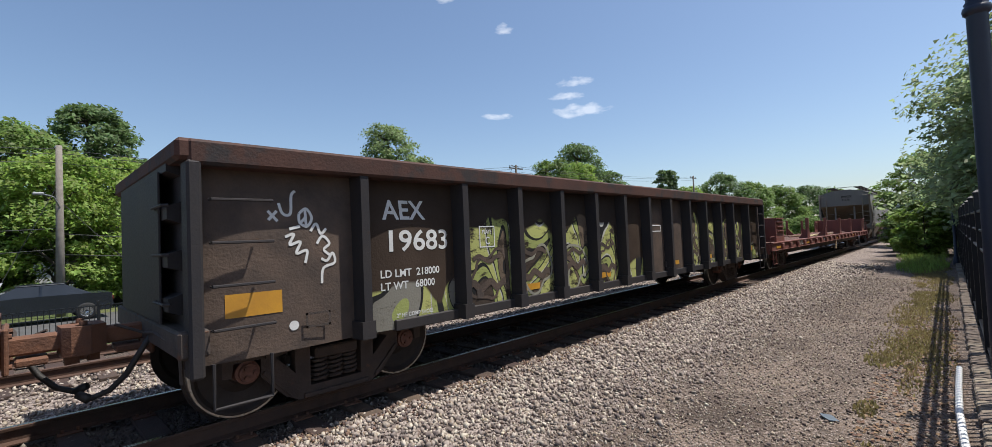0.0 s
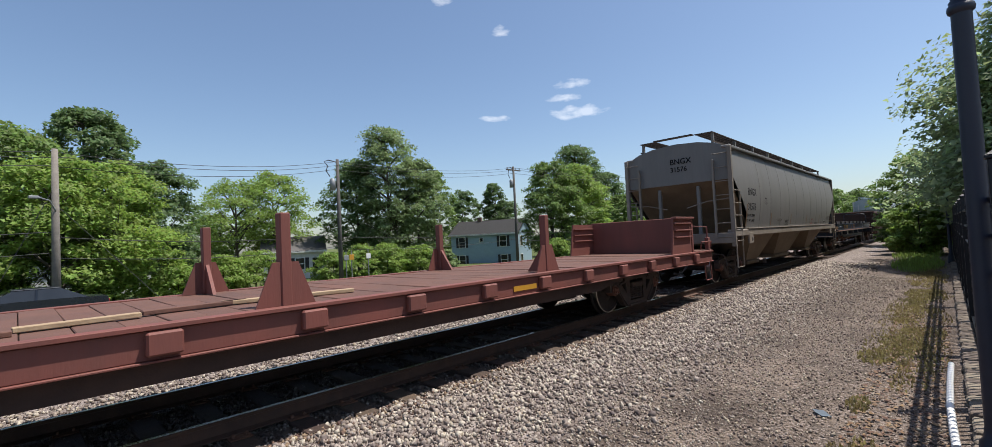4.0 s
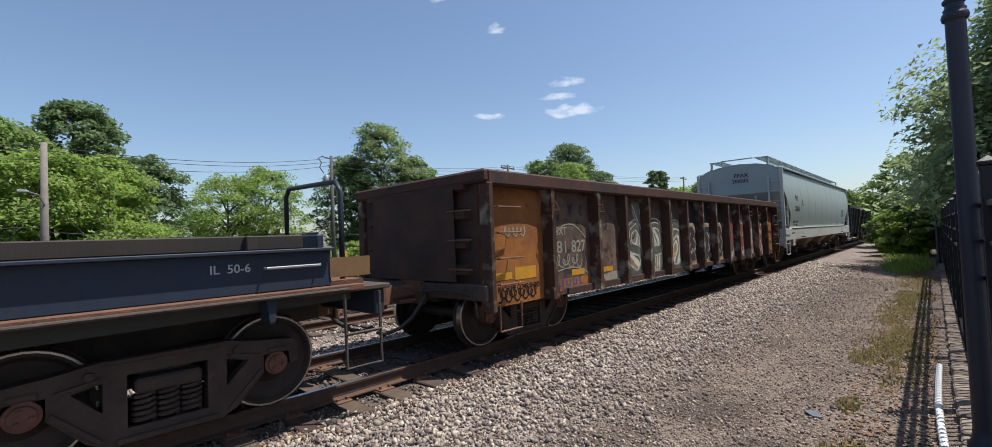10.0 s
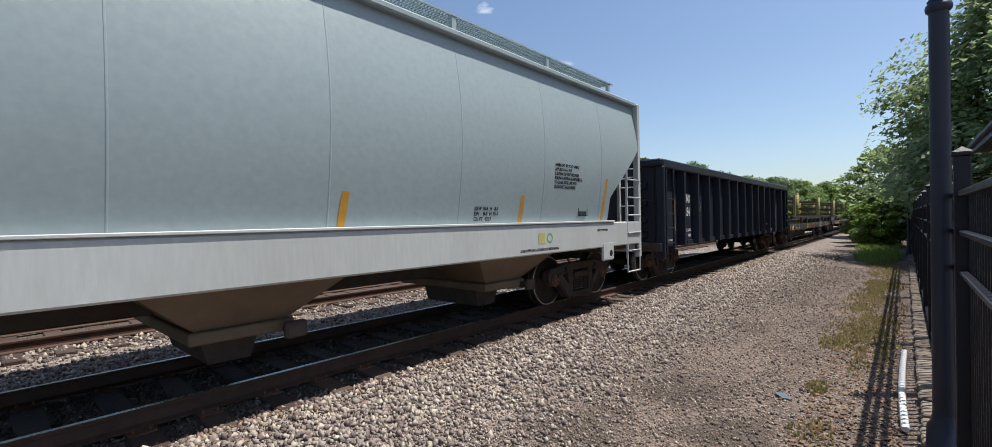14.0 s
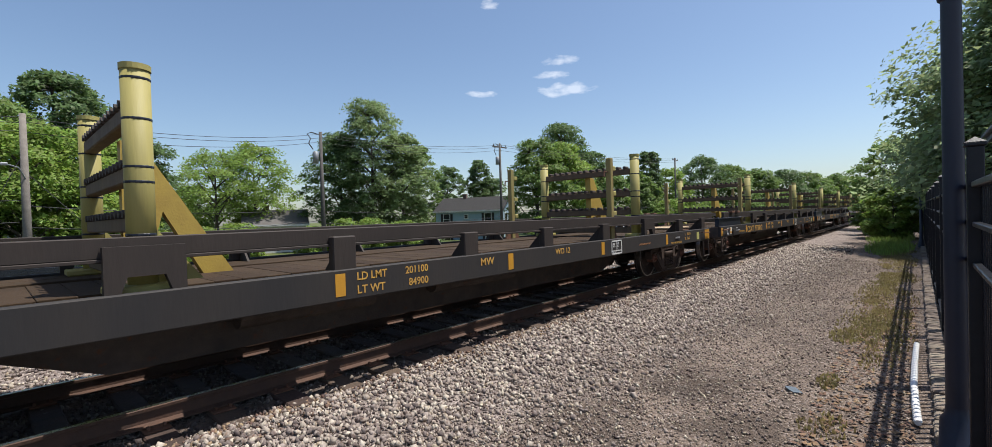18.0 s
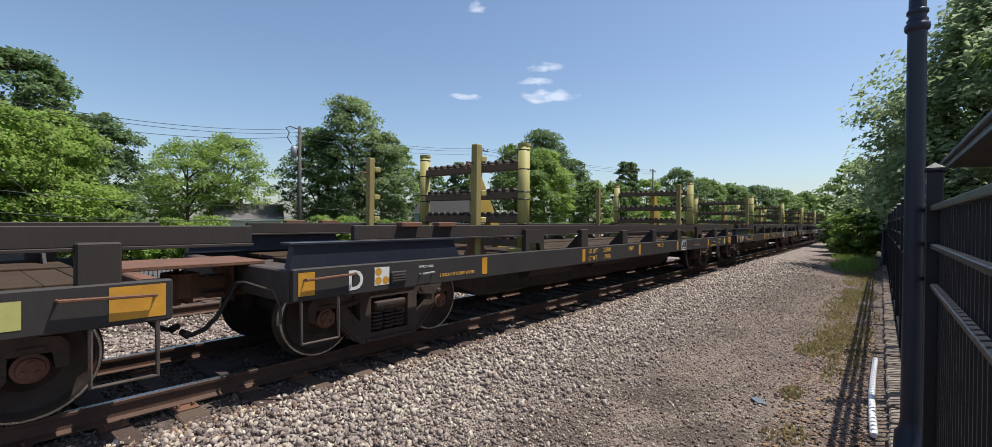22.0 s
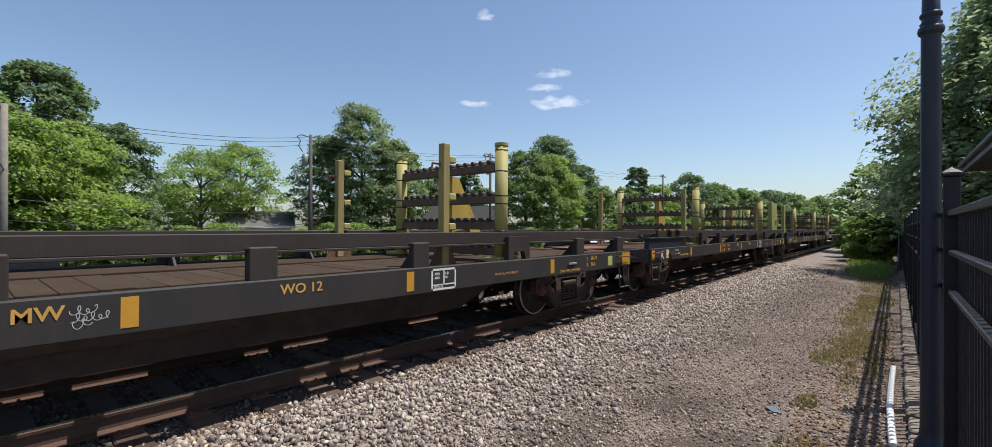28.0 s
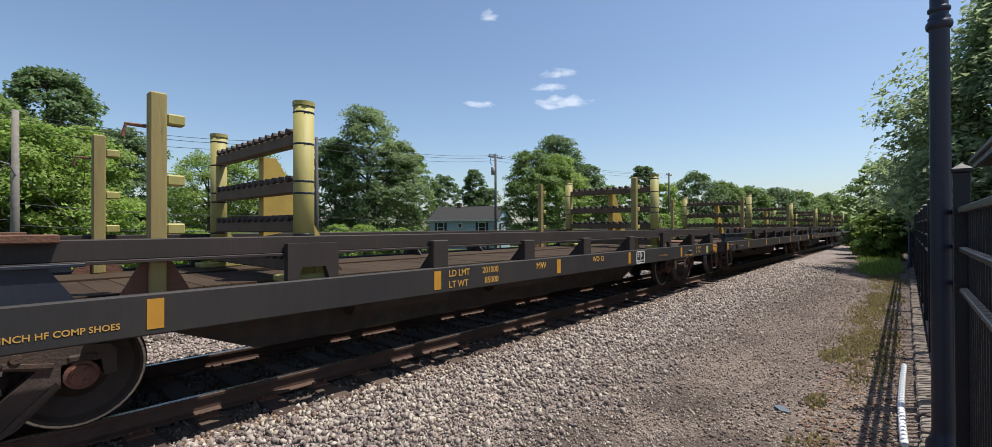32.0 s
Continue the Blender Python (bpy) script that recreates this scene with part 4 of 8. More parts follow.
def build_blades(name, spots, count, lo, hi, material, label, seed):
    """Tufts of thin blades, joined as one body of growth."""
    r = random.Random(seed)
    vs, fs = [], []
    for _ in range(count):
        cx, cy, rx, ry = r.choice(spots)
        a, d = r.uniform(0, 6.28), r.random() ** 0.6
        x, y = cx + rx * d * math.cos(a), cy + ry * d * math.sin(a)
        h, w, b = r.uniform(lo, hi), r.uniform(0.006, 0.014), r.uniform(0, 6.28)
        z = ground_height(x, y)
        lean = r.uniform(0.1, 0.6) * h
        dx, dy = math.cos(b), math.sin(b)
        k = len(vs)
        vs += [(x - dy * w, y + dx * w, z), (x + dy * w, y - dx * w, z), (x + dx * lean * 0.4 + dy * w * 0.7, y + dy * lean * 0.4 - dx * w * 0.7, z + h * 0.6), (x + dx * lean * 0.4 - dy * w * 0.7, y + dy * lean * 0.4 + dx * w * 0.7, z + h * 0.6), (x + dx * lean, y + dy * lean, z + h)]
        fs += [(k, k + 1, k + 2, k + 3), (k + 3, k + 2, k + 4)]
    me = bpy.data.meshes.new(name)
    me.from_pydata(vs, [], fs)
    me.materials.append(material)
    return tagged(new(name, me), label, "grass", kind="stuff")


GR = random.Random(77)
build_blades("grass_strip", [(8.0 + 17 * GR.random() ** 1.2, GR.uniform(0.2, 0.78), GR.uniform(0.3, 1.3), GR.uniform(0.08, 0.3)) for _ in range(60)], 15000, 0.012, 0.055, M_GRASS, "sparse dry yellow-green grass along the fence", 3)
build_blades("grass_strip", [(26, 0.9, 4, 0.8), (33, 1.1, 5, 1.0)], 3500, 0.08, 0.28, M_LEAF_B, "fresh green weeds at the end of the path", 4)
build_blades("grass_strip", [(5.9, 0.72, 0.3, 0.1), (7.3, 0.45, 0.8, 0.12), (4.7, 0.6, 0.3, 0.2)], 420, 0.02, 0.06, M_GRASS, "thin tufts of weeds between the gravel", 6)


def build_litter():
    """Dead leaves between the grass and the curb."""
    r = random.Random(8)
    vs, fs = [], []
    for _ in range(1500):
        x, y = 3.2 + 9 * r.random() ** 1.4, r.uniform(0.02, 0.75)
        s, a, z = r.uniform(0.015, 0.04), r.uniform(0, 6.28), ground_height(x, y) + 0.008
        c, d = math.cos(a) * s, math.sin(a) * s
        k = len(vs)
        vs += [(x + c, y + d, z + r.uniform(0, 0.02)), (x - d * 0.6, y + c * 0.6, z + r.uniform(0, 0.015)), (x - c, y - d, z + r.uniform(0, 0.02)), (x + d * 0.6, y - c * 0.6, z)]
        fs.append((k, k + 1, k + 2, k + 3))
    me = bpy.data.meshes.new("leaf_litter")
    me.from_pydata(vs, [], fs)
    me.materials.append(mat("dead_leaves", (0.20, 0.11, 0.06), (0.12, 0.07, 0.045), rough=0.8, vary=0.4, island=True, bump=0.0))
    tagged(new("leaf_litter", me), "dry brown leaf litter beside the curb", "leaves", kind="stuff")


build_litter()


# ---- station roof beside the fence ----
def build_station():
    s = thing("station_canopy", "low station building with a deep overhanging grey eave", "building")
    part("wall", Shape().box(9.5, 24, -6.5, -3.6, -0.1, 3.3, 0.02), M_BRICKWALL, s)
    part("soffit", Shape().slab([(-1.55, 3.58), (-1.55, 3.62), (-3.6, 3.75), (-6.5, 3.75), (-6.5, 3.6), (-3.6, 3.55)], "x", 8.5, 19.5), M_SOFFIT, s, "brown-grey underside of the eave")
    part("fascia", Shape().box(8.45, 19.6, -1.60, -1.5, 3.56, 3.78, 0.01), M_FASCIA, s)
    part("gutter", Shape().box(8.45, 19.6, -1.5, -1.40, 3.70, 3.80, 0.02), M_FASCIA, s)
    part("roof", Shape().slab([(-1.45, 3.80), (-1.45, 3.86), (-4.5, 5.6), (-7.4, 4.0), (-7.4, 3.9), (-4.5, 5.45)], "x", 8.4, 19.7), M_ROOF, s)


build_station()


# ---- trees and background ----
def build_tree(x, y, z, height, spread, lobes, leaves, leaf, material, seed, label, trunk=0.28, lean=0.0, bare=0.25, name="tree", sparse=False, shape="round", clump=1.0):
    """A tapered trunk with limbs and twigs, and an uneven crown of small leaves in sprays at the twigs' ends."""
    r = random.Random(seed)
    t = thing(name, label, "tree" if name != "bush" else "bush", "trees", at=pose(x, y, z))
    wood = Shape()
    low = height * bare
    bend = (0.025 * height * r.uniform(-1, 1), 0.025 * height * r.uniform(-1, 1))
    wood.tube([(0, 0, -0.2), (bend[0] * 0.6, bend[1] * 0.6, height * 0.3), (lean * height + bend[0], bend[1], height * 0.86)], trunk, 8, trunk * 0.15)

    def reach(q, a):
        """How far the crown stands out at a share of its height, in one direction."""
        if shape == "cone":
            base = min(1.0, 0.45 + 4.0 * q) * (1.04 - 0.86 * q)
        else:
            base = math.sin(math.pi * min(1.0, 0.16 + 0.80 * q)) ** 0.65
        return spread * base * (0.86 + 0.46 * noise.noise(Vector((1.3 * math.cos(a), 1.3 * math.sin(a), 2.6 * q + seed))))
    limbs = []
    for i in range(max(5, int(lobes * 0.9))):
        q = (i + 0.6) / max(5, int(lobes * 0.9))
        a = 2.4 * i + r.uniform(-0.4, 0.4)
        hz = low + (height - low) * (0.10 + 0.78 * q)
        rad = reach(q, a) * r.uniform(0.45, 0.62)
        tip = Vector((rad * math.cos(a) + lean * hz, rad * math.sin(a), hz))
        foot = Vector((lean * hz * 0.5 + bend[0] * 0.7, bend[1] * 0.7, max(low * 0.8, hz - rad * r.uniform(0.7, 1.2))))
        mid = (foot + tip) / 2 + Vector((0, 0, 0.06 * rad))
        wood.tube([foot, mid, tip], trunk * 0.36, 6, trunk * 0.10)
        limbs.append((tip, mid))
    rs = np.random.RandomState(seed)
    count = int(lobes * (9 if sparse else 13) / clump)
    pts, out = [], []
    per = int(leaves * (1.3 if sparse else 2.0) / count)
    for i in range(count):
        q = (i + r.random()) / count
        a = 2.39996 * i + r.uniform(-0.5, 0.5)
        hz = low + (height - low) * (0.03 + 0.94 * q)
        rad = reach(q, a) * r.uniform(0.25, 1.0) ** 0.45
        c = Vector((rad * math.cos(a) + lean * hz, rad * math.sin(a), hz + spread * r.uniform(-0.06, 0.06)))
        near = min(limbs, key=lambda m: (m[0] - c).length)
        if i % 2 == 0 or sparse:
            wood.tube([near[1] + (near[0] - near[1]) * r.uniform(0.3, 1.0), (near[0] + c) / 2 + Vector((0, 0, 0.03 * spread)), c], trunk * 0.09, 4, trunk * 0.03)
        size = spread * r.uniform(0.10, 0.24) * clump
        k = max(4, int(per * (size / (spread * 0.17 * clump)) ** 2))
        loc = np.clip(rs.normal(size=(k, 3)), -1.7, 1.7) * np.array([size, size, size * 0.40]) * 0.58
        loc[:, 2] -= 0.35 * (loc[:, 0] ** 2 + loc[:, 1] ** 2) / max(size, 0.01) * 0.5
        pts.append(loc + np.array(c))
        d = np.array([math.cos(a), math.sin(a), 0.3])
        out.append(np.repeat(d[None], k, 0))
    part("trunk", wood, M_BARK, t, smooth=True)
    P, N = np.concatenate(pts), np.concatenate(out)
    n = len(P)
    N = N * 0.45 + rs.normal(size=(n, 3)) * 0.48 + np.array([0, 0, 0.75])
    N /= np.linalg.norm(N, axis=1)[:, None]
    A = np.cross(N, rs.normal(size=(n, 3)))
    A /= np.linalg.norm(A, axis=1)[:, None]
    Bv = np.cross(N, A)
    s = (leaf * 0.72 * (0.55 + 0.9 * rs.rand(n)))[:, None]
    V = np.stack([P + A * s, P + Bv * s * 0.62 - A * s * 0.35, P - Bv * s * 0.62 - A * s * 0.35], 1).reshape(-1, 3)
    me = bpy.data.meshes.new("crown")
    me.vertices.add(n * 3)
    me.vertices.foreach_set("co", V.reshape(-1))
    me.loops.add(n * 3)
    me.loops.foreach_set("vertex_index", np.arange(n * 3, dtype=np.int32))
    me.polygons.add(n)
    me.polygons.foreach_set("loop_start", np.arange(n, dtype=np.int32) * 3)
    me.update(calc_edges=True)
    part("crown", me, material, t)
    return t


def polar(bearing, dist):
    return dist * math.cos(radians(bearing)), dist * math.sin(radians(bearing))


def tree_at(bearing, dist, top_tan, spread, lobes, leaves, leaf, material, seed, label, **kw):
    x, y = polar(bearing, dist)
    z = ground_height(x, y)
    return build_tree(x, y, z, dist * top_tan + EYE[2] - z, spread, lobes, leaves, leaf, material, seed, label, **kw)


BROAD = "tall broad-leaved tree in full summer leaf"
tree_at(85.2, 48, 0.245, 4.2, 9, 7000, 0.26, M_LEAF_C, 1, "tall oak-like tree with dark open crown", bare=0.5, trunk=0.4)
tree_at(90.5, 40, 0.21, 4.4, 10, 8000, 0.22, M_LEAF_A, 2, BROAD)
tree_at(87.5, 34, 0.165, 4.6, 12, 11000, 0.19, M_LEAF_B, 3, "dense bright green tree behind the parked car", bare=0.05)
tree_at(83.5, 38, 0.165, 3.6, 11, 9000, 0.20, M_LEAF_B, 4, "dense bright green tree behind the street fence", bare=0.05)
tree_at(80.3, 46, 0.165, 4.2, 12, 10000, 0.22, M_LEAF_C, 5, "rounded dark green tree beside the street", bare=0.08)
tree_at(93.5, 36, 0.14, 4.0, 10, 7000, 0.2, M_LEAF_A, 6, BROAD, bare=0.05)
tree_at(73.2, 62, 0.140, 5.3, 13, 8500, 0.22, M_LEAF_B, 7, "light airy tree with bare limbs showing through", bare=0.3, trunk=0.3, sparse=True)
tree_at(69.4, 64, 0.155, 5.4, 13, 9500, 0.24, M_LEAF_B, 8, "light green rounded tree behind the houses", bare=0.25, sparse=True)
tree_at(75.5, 70, 0.075, 4.0, 8, 5000, 0.26, M_LEAF_A, 9, "low green tree behind the houses", bare=0.05)
tree_at(57.0, 58, 0.255, 5.0, 15, 11000, 0.25, M_LEAF_D, 10, "tall grey-green sycamore with open top", bare=0.15, trunk=0.4)
tree_at(60.5, 60, 0.185, 4.6, 12, 10000, 0.25, M_LEAF_C, 11, BROAD, bare=0.08)
tree_at(53.4, 60, 0.185, 4.2, 12, 10000, 0.25, M_LEAF_D, 12, BROAD, bare=0.08)
tree_at(51.4, 80, 0.16, 4.2, 11, 8000, 0.27, M_LEAF_A, 13, BROAD, bare=0.08)
tree_at(47.9, 92, 0.115, 4.2, 9, 6000, 0.30, M_LEAF_C, 14, BROAD, bare=0.1)
tree_at(44.2, 95, 0.125, 3.0, 8, 3500, 0.34, M_LEAF_C, 15, "slender dark tree behind the blue house", bare=0.45)
tree_at(42.5, 95, 0.085, 5.0, 8, 4500, 0.34, M_LEAF_C, 16, BROAD, bare=0.05)
tree_at(37.0, 62, 0.165, 4.8, 12, 11000, 0.26, M_LEAF_A, 17, "broad round green tree beyond the tracks", bare=0.05, trunk=0.4)
tree_at(33.6, 66, 0.155, 4.6, 11, 9000, 0.27, M_LEAF_B, 18, "broad round green tree beyond the tracks", bare=0.05)
tree_at(34.0, 88, 0.198, 6.4, 12, 8000, 0.32, M_LEAF_C, 19, "tall oak with dark ragged crown", bare=0.4, trunk=0.5)
tree_at(30.6, 92, 0.135, 5.6, 10, 6500, 0.34, M_LEAF_C, 20, "tall oak with dark ragged crown", bare=0.2)
tree_at(28.3, 80, 0.085, 4.6, 10, 6500, 0.30, M_LEAF_A, 21, BROAD, bare=0.05)
tree_at(23.9, 100, 0.128, 3.4, 12, 6500, 0.34, M_LEAF_C, 22, "dense dark conical tree", bare=0.05)
tree_at(25.3, 96, 0.085, 4.6, 9, 5000, 0.34, M_LEAF_A, 23, BROAD, bare=0.05)
tree_at(21.6, 105, 0.088, 4.8, 9, 5000, 0.36, M_LEAF_B, 24, BROAD, bare=0.05)
tree_at(18.1, 120, 0.108, 6.6, 11, 6000, 0.40, M_LEAF_C, 25, BROAD, bare=0.1)
tree_at(15.2, 125, 0.088, 6.5, 10, 5500, 0.42, M_LEAF_A, 26, BROAD, bare=0.05)
tree_at(12.6, 140, 0.074, 7.0, 10, 5000, 0.46, M_LEAF_A, 27, BROAD, bare=0.05)
tree_at(10.2, 150, 0.070, 7.0, 10, 5000, 0.48, M_LEAF_C, 28, BROAD, bare=0.05)
tree_at(8.0, 170, 0.062, 7.5, 10, 4500, 0.54, M_LEAF_A, 29, BROAD, bare=0.05)
tree_at(6.0, 190, 0.056, 8.0, 9, 4000, 0.6, M_LEAF_A, 30, BROAD, bare=0.05)
tree_at(4.2, 210, 0.05, 9.0, 9, 4000, 0.66, M_LEAF_C, 31, BROAD, bare=0.05)
tree_at(99, 40, 0.2, 5, 9, 5000, 0.26, M_LEAF_A, 32, BROAD, bare=0.05)
# beside the path
build_tree(27.0, -4.6, 0, 12.6, 8.8, 44, 40000, 0.19, M_LEAF_E, 41, "leafy tree with long drooping boughs beside the path", trunk=0.26, bare=0.14, shape="cone", clump=0.55)
build_tree(20.5, -6.6, 0, 11.5, 4.6, 13, 14000, 0.16, M_LEAF_A, 42, "dark leafy tree behind the station fence", trunk=0.24, bare=0.15)
build_tree(34.5, -2.6, 0, 7.6, 4.6, 14, 14000, 0.20, M_LEAF_E, 43, "leafy tree with long drooping boughs beside the path", trunk=0.22, bare=0.12, shape="cone", clump=0.55)
build_tree(15.5, -8.5, 0, 11.5, 4.2, 10, 9000, 0.16, M_LEAF_D, 44, "dark leafy tree behind the station fence", trunk=0.3, bare=0.2)
build_tree(34, 1.0, 0, 3.0, 1.5, 9, 9000, 0.13, M_LEAF_B, 45, "green shrub at the end of the path", trunk=0.06, bare=0.02, name="bush")
build_tree(38, 2.0, 0, 2.6, 1.3, 8, 6000, 0.10, M_LEAF_A, 46, "green shrub at the end of the path", trunk=0.06, bare=0.02, name="bush")
build_tree(46, 0.8, 0, 7.0, 3.4, 10, 8000, 0.18, M_LEAF_A, 47, "leafy tree at the end of the path", trunk=0.2, bare=0.03)
# shrubs along the street
for i, (b, d, h, sp, m) in enumerate(((74.5, 40, 3.1, 2.2, M_LEAF_B), (71.5, 42, 3.3, 2.3, M_LEAF_B), (63.5, 40, 2.7, 2.0, M_LEAF_B), (60.2, 41, 3.2, 2.2, M_LEAF_B), (57.3, 42, 3.2, 2.0, M_LEAF_B), (53.6, 44, 2.8, 2.1, M_LEAF_B), (50.6, 46, 2.3, 1.7, M_LEAF_D), (36.5, 50, 2.5, 1.8, M_LEAF_B), (78.5, 34, 2.2, 1.8, M_LEAF_B), (31.5, 56, 2.4, 2.0, M_LEAF_A), (26, 62, 2.8, 2.4, M_LEAF_B), (21.5, 75, 4.5, 3.2, M_LEAF_B), (17.5, 85, 4.0, 3.4, M_LEAF_B), (13.5, 90, 3.8, 3.4, M_LEAF_A), (10.5, 110, 4.5, 4.0, M_LEAF_A))):
    x, y = polar(b, d)
    build_tree(x, y, ground_height(x, y), h, sp, 8, 4200, 0.15 if d < 60 else 0.24, m, 60 + i, "bright green roadside shrub", trunk=0.06, bare=0.0, name="bush")


def build_house(bearing, dist, yaw, wide, deep, eave, ridge, siding, label, base, windows, roofing=None):
    x, y = polar(bearing, dist)
    h = thing("house", label, "house", "houses", at=pose(x, y, base, 0, 0, yaw))
    part("wall", Shape().slab([(-deep / 2, 0), (deep / 2, 0), (deep / 2, eave), (0, ridge - 0.15), (-deep / 2, eave)], "x", -wide / 2, wide / 2), siding, h)
    o = 0.35
    for s in (-1, 1):
        part("roof", Shape().slab([(s * (deep / 2 + o), eave - 0.2), (s * (deep / 2 + o), eave - 0.05), (0, ridge + 0.12), (0, ridge - 0.05)], "x", -wide / 2 - o, wide / 2 + o), roofing or M_ROOF, h)
    part("chimney", Shape().box(-wide * 0.2, -wide * 0.2 + 0.6, -0.3, 0.3, ridge - 0.6, ridge + 0.7, 0.02), M_BRICKWALL, h)
    part("fascia", Shape().box(-wide / 2 - o, wide / 2 + o, -deep / 2 - o - 0.05, -deep / 2 - o, eave - 0.25, eave - 0.03), M_TRIM, h)
    for face, u, v, w, t in windows:
        if face == "front":
            wx0, wx1, wy = u - w / 2, u + w / 2, -deep / 2
            wd = part("window", Shape().box(wx0 - 0.1, wx1 + 0.1, wy - 0.06, wy + 0.02, v - 0.1, v + t + 0.1, 0.01), M_TRIM, h)
            part("pane", Shape().box(wx0, wx1, wy - 0.075, wy - 0.062, v, v + t * 0.48), M_DARKGLASS, wd)
            part("pane", Shape().box(wx0, wx1, wy - 0.075, wy - 0.062, v + t * 0.53, v + t), M_DARKGLASS, wd)
            if w > 0.7:
                for s in (-1, 1):
                    part("shutter", Shape().box(u + s * (w / 2 + 0.12), u + s * (w / 2 + 0.52), wy - 0.05, wy - 0.006, v - 0.05, v + t + 0.05, 0.01), M_SHUTTER, wd)
        else:
            wx = wide / 2
            wd = part("window", Shape().box(wx - 0.02, wx + 0.06, u - w / 2 - 0.1, u + w / 2 + 0.1, v - 0.1, v + t + 0.1, 0.01), M_TRIM, h)
            part("pane", Shape().box(wx + 0.062, wx + 0.075, u - w / 2, u + w / 2, v, v + t), M_DARKGLASS, wd)
    return h


build_house(44.6, 74, -69, 11.0, 6.6, 5.6, 7.6, M_BLUESIDING, "pale blue two-storey house with black shutters and grey roof", -2.6,
            [("front", -3.6, 3.6, 1.0, 1.5), ("front", 3.3, 3.6, 1.0, 1.5), ("front", -0.3, 4.4, 0.5, 0.5), ("front", 3.4, 0.8, 1.0, 1.5), ("front", -3.6, 0.8, 1.0, 1.5), ("side", -1.5, 3.6, 0.9, 1.4), ("side", 1.5, 3.6, 0.9, 1.4), ("side", -1.5, 0.8, 0.9, 1.4)])
build_house(67.6, 62, -22, 6.4, 6.0, 3.5, 5.1, M_WHITESIDING, "small white house with a grey shingle roof", -1.7,
            [("front", -1.8, 1.3, 0.9, 1.3), ("front", 0.6, 1.3, 0.9, 1.3), ("front", 2.3, 1.3, 0.7, 1.3), ("side", 0, 1.3, 0.9, 1.3)], M_ROOFGREY)
build_house(84, 60, -10, 10, 8, 3.6, 5.4, M_WHITESIDING, "pale house half hidden behind trees", -1.5, [("front", -2.5, 1.0, 1.0, 1.3), ("front", 2.0, 1.0, 1.0, 1.3)])


def build_street():
    s = Shape()
    s.add([(-60, 20.5, -0.535), (140, 20.5, -0.535), (140, 26.5, -0.60), (-60, 26.5, -0.60)], [(0, 1, 2, 3)])
    s.add([(-60, 20.5, -0.7), (140, 20.5, -0.7), (140, 26.5, -0.7), (-60, 26.5, -0.7)], [(3, 2, 1, 0)])
    tagged(put("road", s, M_ASPHALT), "grey asphalt street beyond the tracks", "road", kind="structure")
    f = thing("street_fence", "low black metal street fence with thin bars", "fence")
    fy = 18.2
    z = ground_height(5, fy)
    for h in (1.02, 0.14):
        part("rail", Shape().box(-8, 40, fy - 0.02, fy + 0.02, z + h - 0.035, z + h), M_FENCE, f)
    bar = Shape().box(-0.009, 0.009, -0.009, 0.009, 0, 1.0).mesh("bar")
    post = Shape().box(-0.03, 0.03, -0.03, 0.03, -0.1, 1.14, 0.005).mesh("post")
    for i in range(230):
        part("bar", bar, M_FENCE, f, at=pose(-4 + 0.12 * i, fy, z + 0.02))
    for i in range(20):
        part("post", post, M_FENCE, f, at=pose(-8 + 2.4 * i, fy, z))


build_street()


def build_parked_car(x, y, z, yaw, paint, label):
    c = thing("parked_car", label, "car", "parked cars", at=pose(x, y, z, 0, 0, yaw))
    prof = [(-2.2, 0.35), (-2.28, 0.62), (-2.15, 0.88), (-1.25, 1.0), (-0.55, 1.42), (0.75, 1.45), (1.55, 1.06), (2.2, 0.98), (2.25, 0.5), (2.15, 0.32)]
    body = Shape()
    body.slab([(a, b if b < 1.05 else 1.02 + (b - 1.02) * 0.05) for a, b in prof], "y", -0.88, 0.88)
    part("body", body, paint, c)
    cab = Shape()
    cab.add([(-1.3, -0.84, 0.99), (1.6, -0.84, 1.02), (1.6, 0.84, 1.02), (-1.3, 0.84, 0.99), (-0.5, -0.66, 1.42), (0.8, -0.66, 1.44), (0.8, 0.66, 1.44), (-0.5, 0.66, 1.42)], [(0, 1, 5, 4), (1, 2, 6, 5), (2, 3, 7, 6), (3, 0, 4, 7)])
    part("glasshouse", cab, M_DARKGLASS, c)
    part("roof", Shape().box(-0.52, 0.82, -0.67, 0.67, 1.41, 1.47, 0.02), paint, c)
    for s in (-0.85, 0.85):
        part("pillar", Shape().tube([(0.12, s, 1.0), (0.15, s * 0.79, 1.43)], 0.04, 6), paint, c)
    for wx in (-1.42, 1.42):
        for s in (-1, 1):
            w = part("tyre", Shape().lathe([(-0.1, 0.2), (-0.1, 0.30), (-0.07, 0.33), (0.07, 0.33), (0.1, 0.30), (0.1, 0.2)], "y", 20, (wx, s * 0.82, 0.33)), M_TYRE, c, smooth=True)
            part("rim", Shape().lathe([(s * 0.04, 0.0), (s * 0.06, 0.06), (s * 0.07, 0.19), (s * 0.1, 0.21)], "y", 14, (wx, s * 0.82, 0.33)), M_CHROME, w)
    for s in (-0.62, 0.62):
        part("headlight", Shape().box(-2.27, -2.2, s - 0.18, s + 0.18, 0.66, 0.8, 0.03), M_CHROME, c)
        part("tail_light", Shape().box(2.18, 2.26, s - 0.16, s + 0.16, 0.7, 0.86, 0.02), mat("red_lens", (0.3, 0.02, 0.02), rough=0.2, bump=0.0), c)


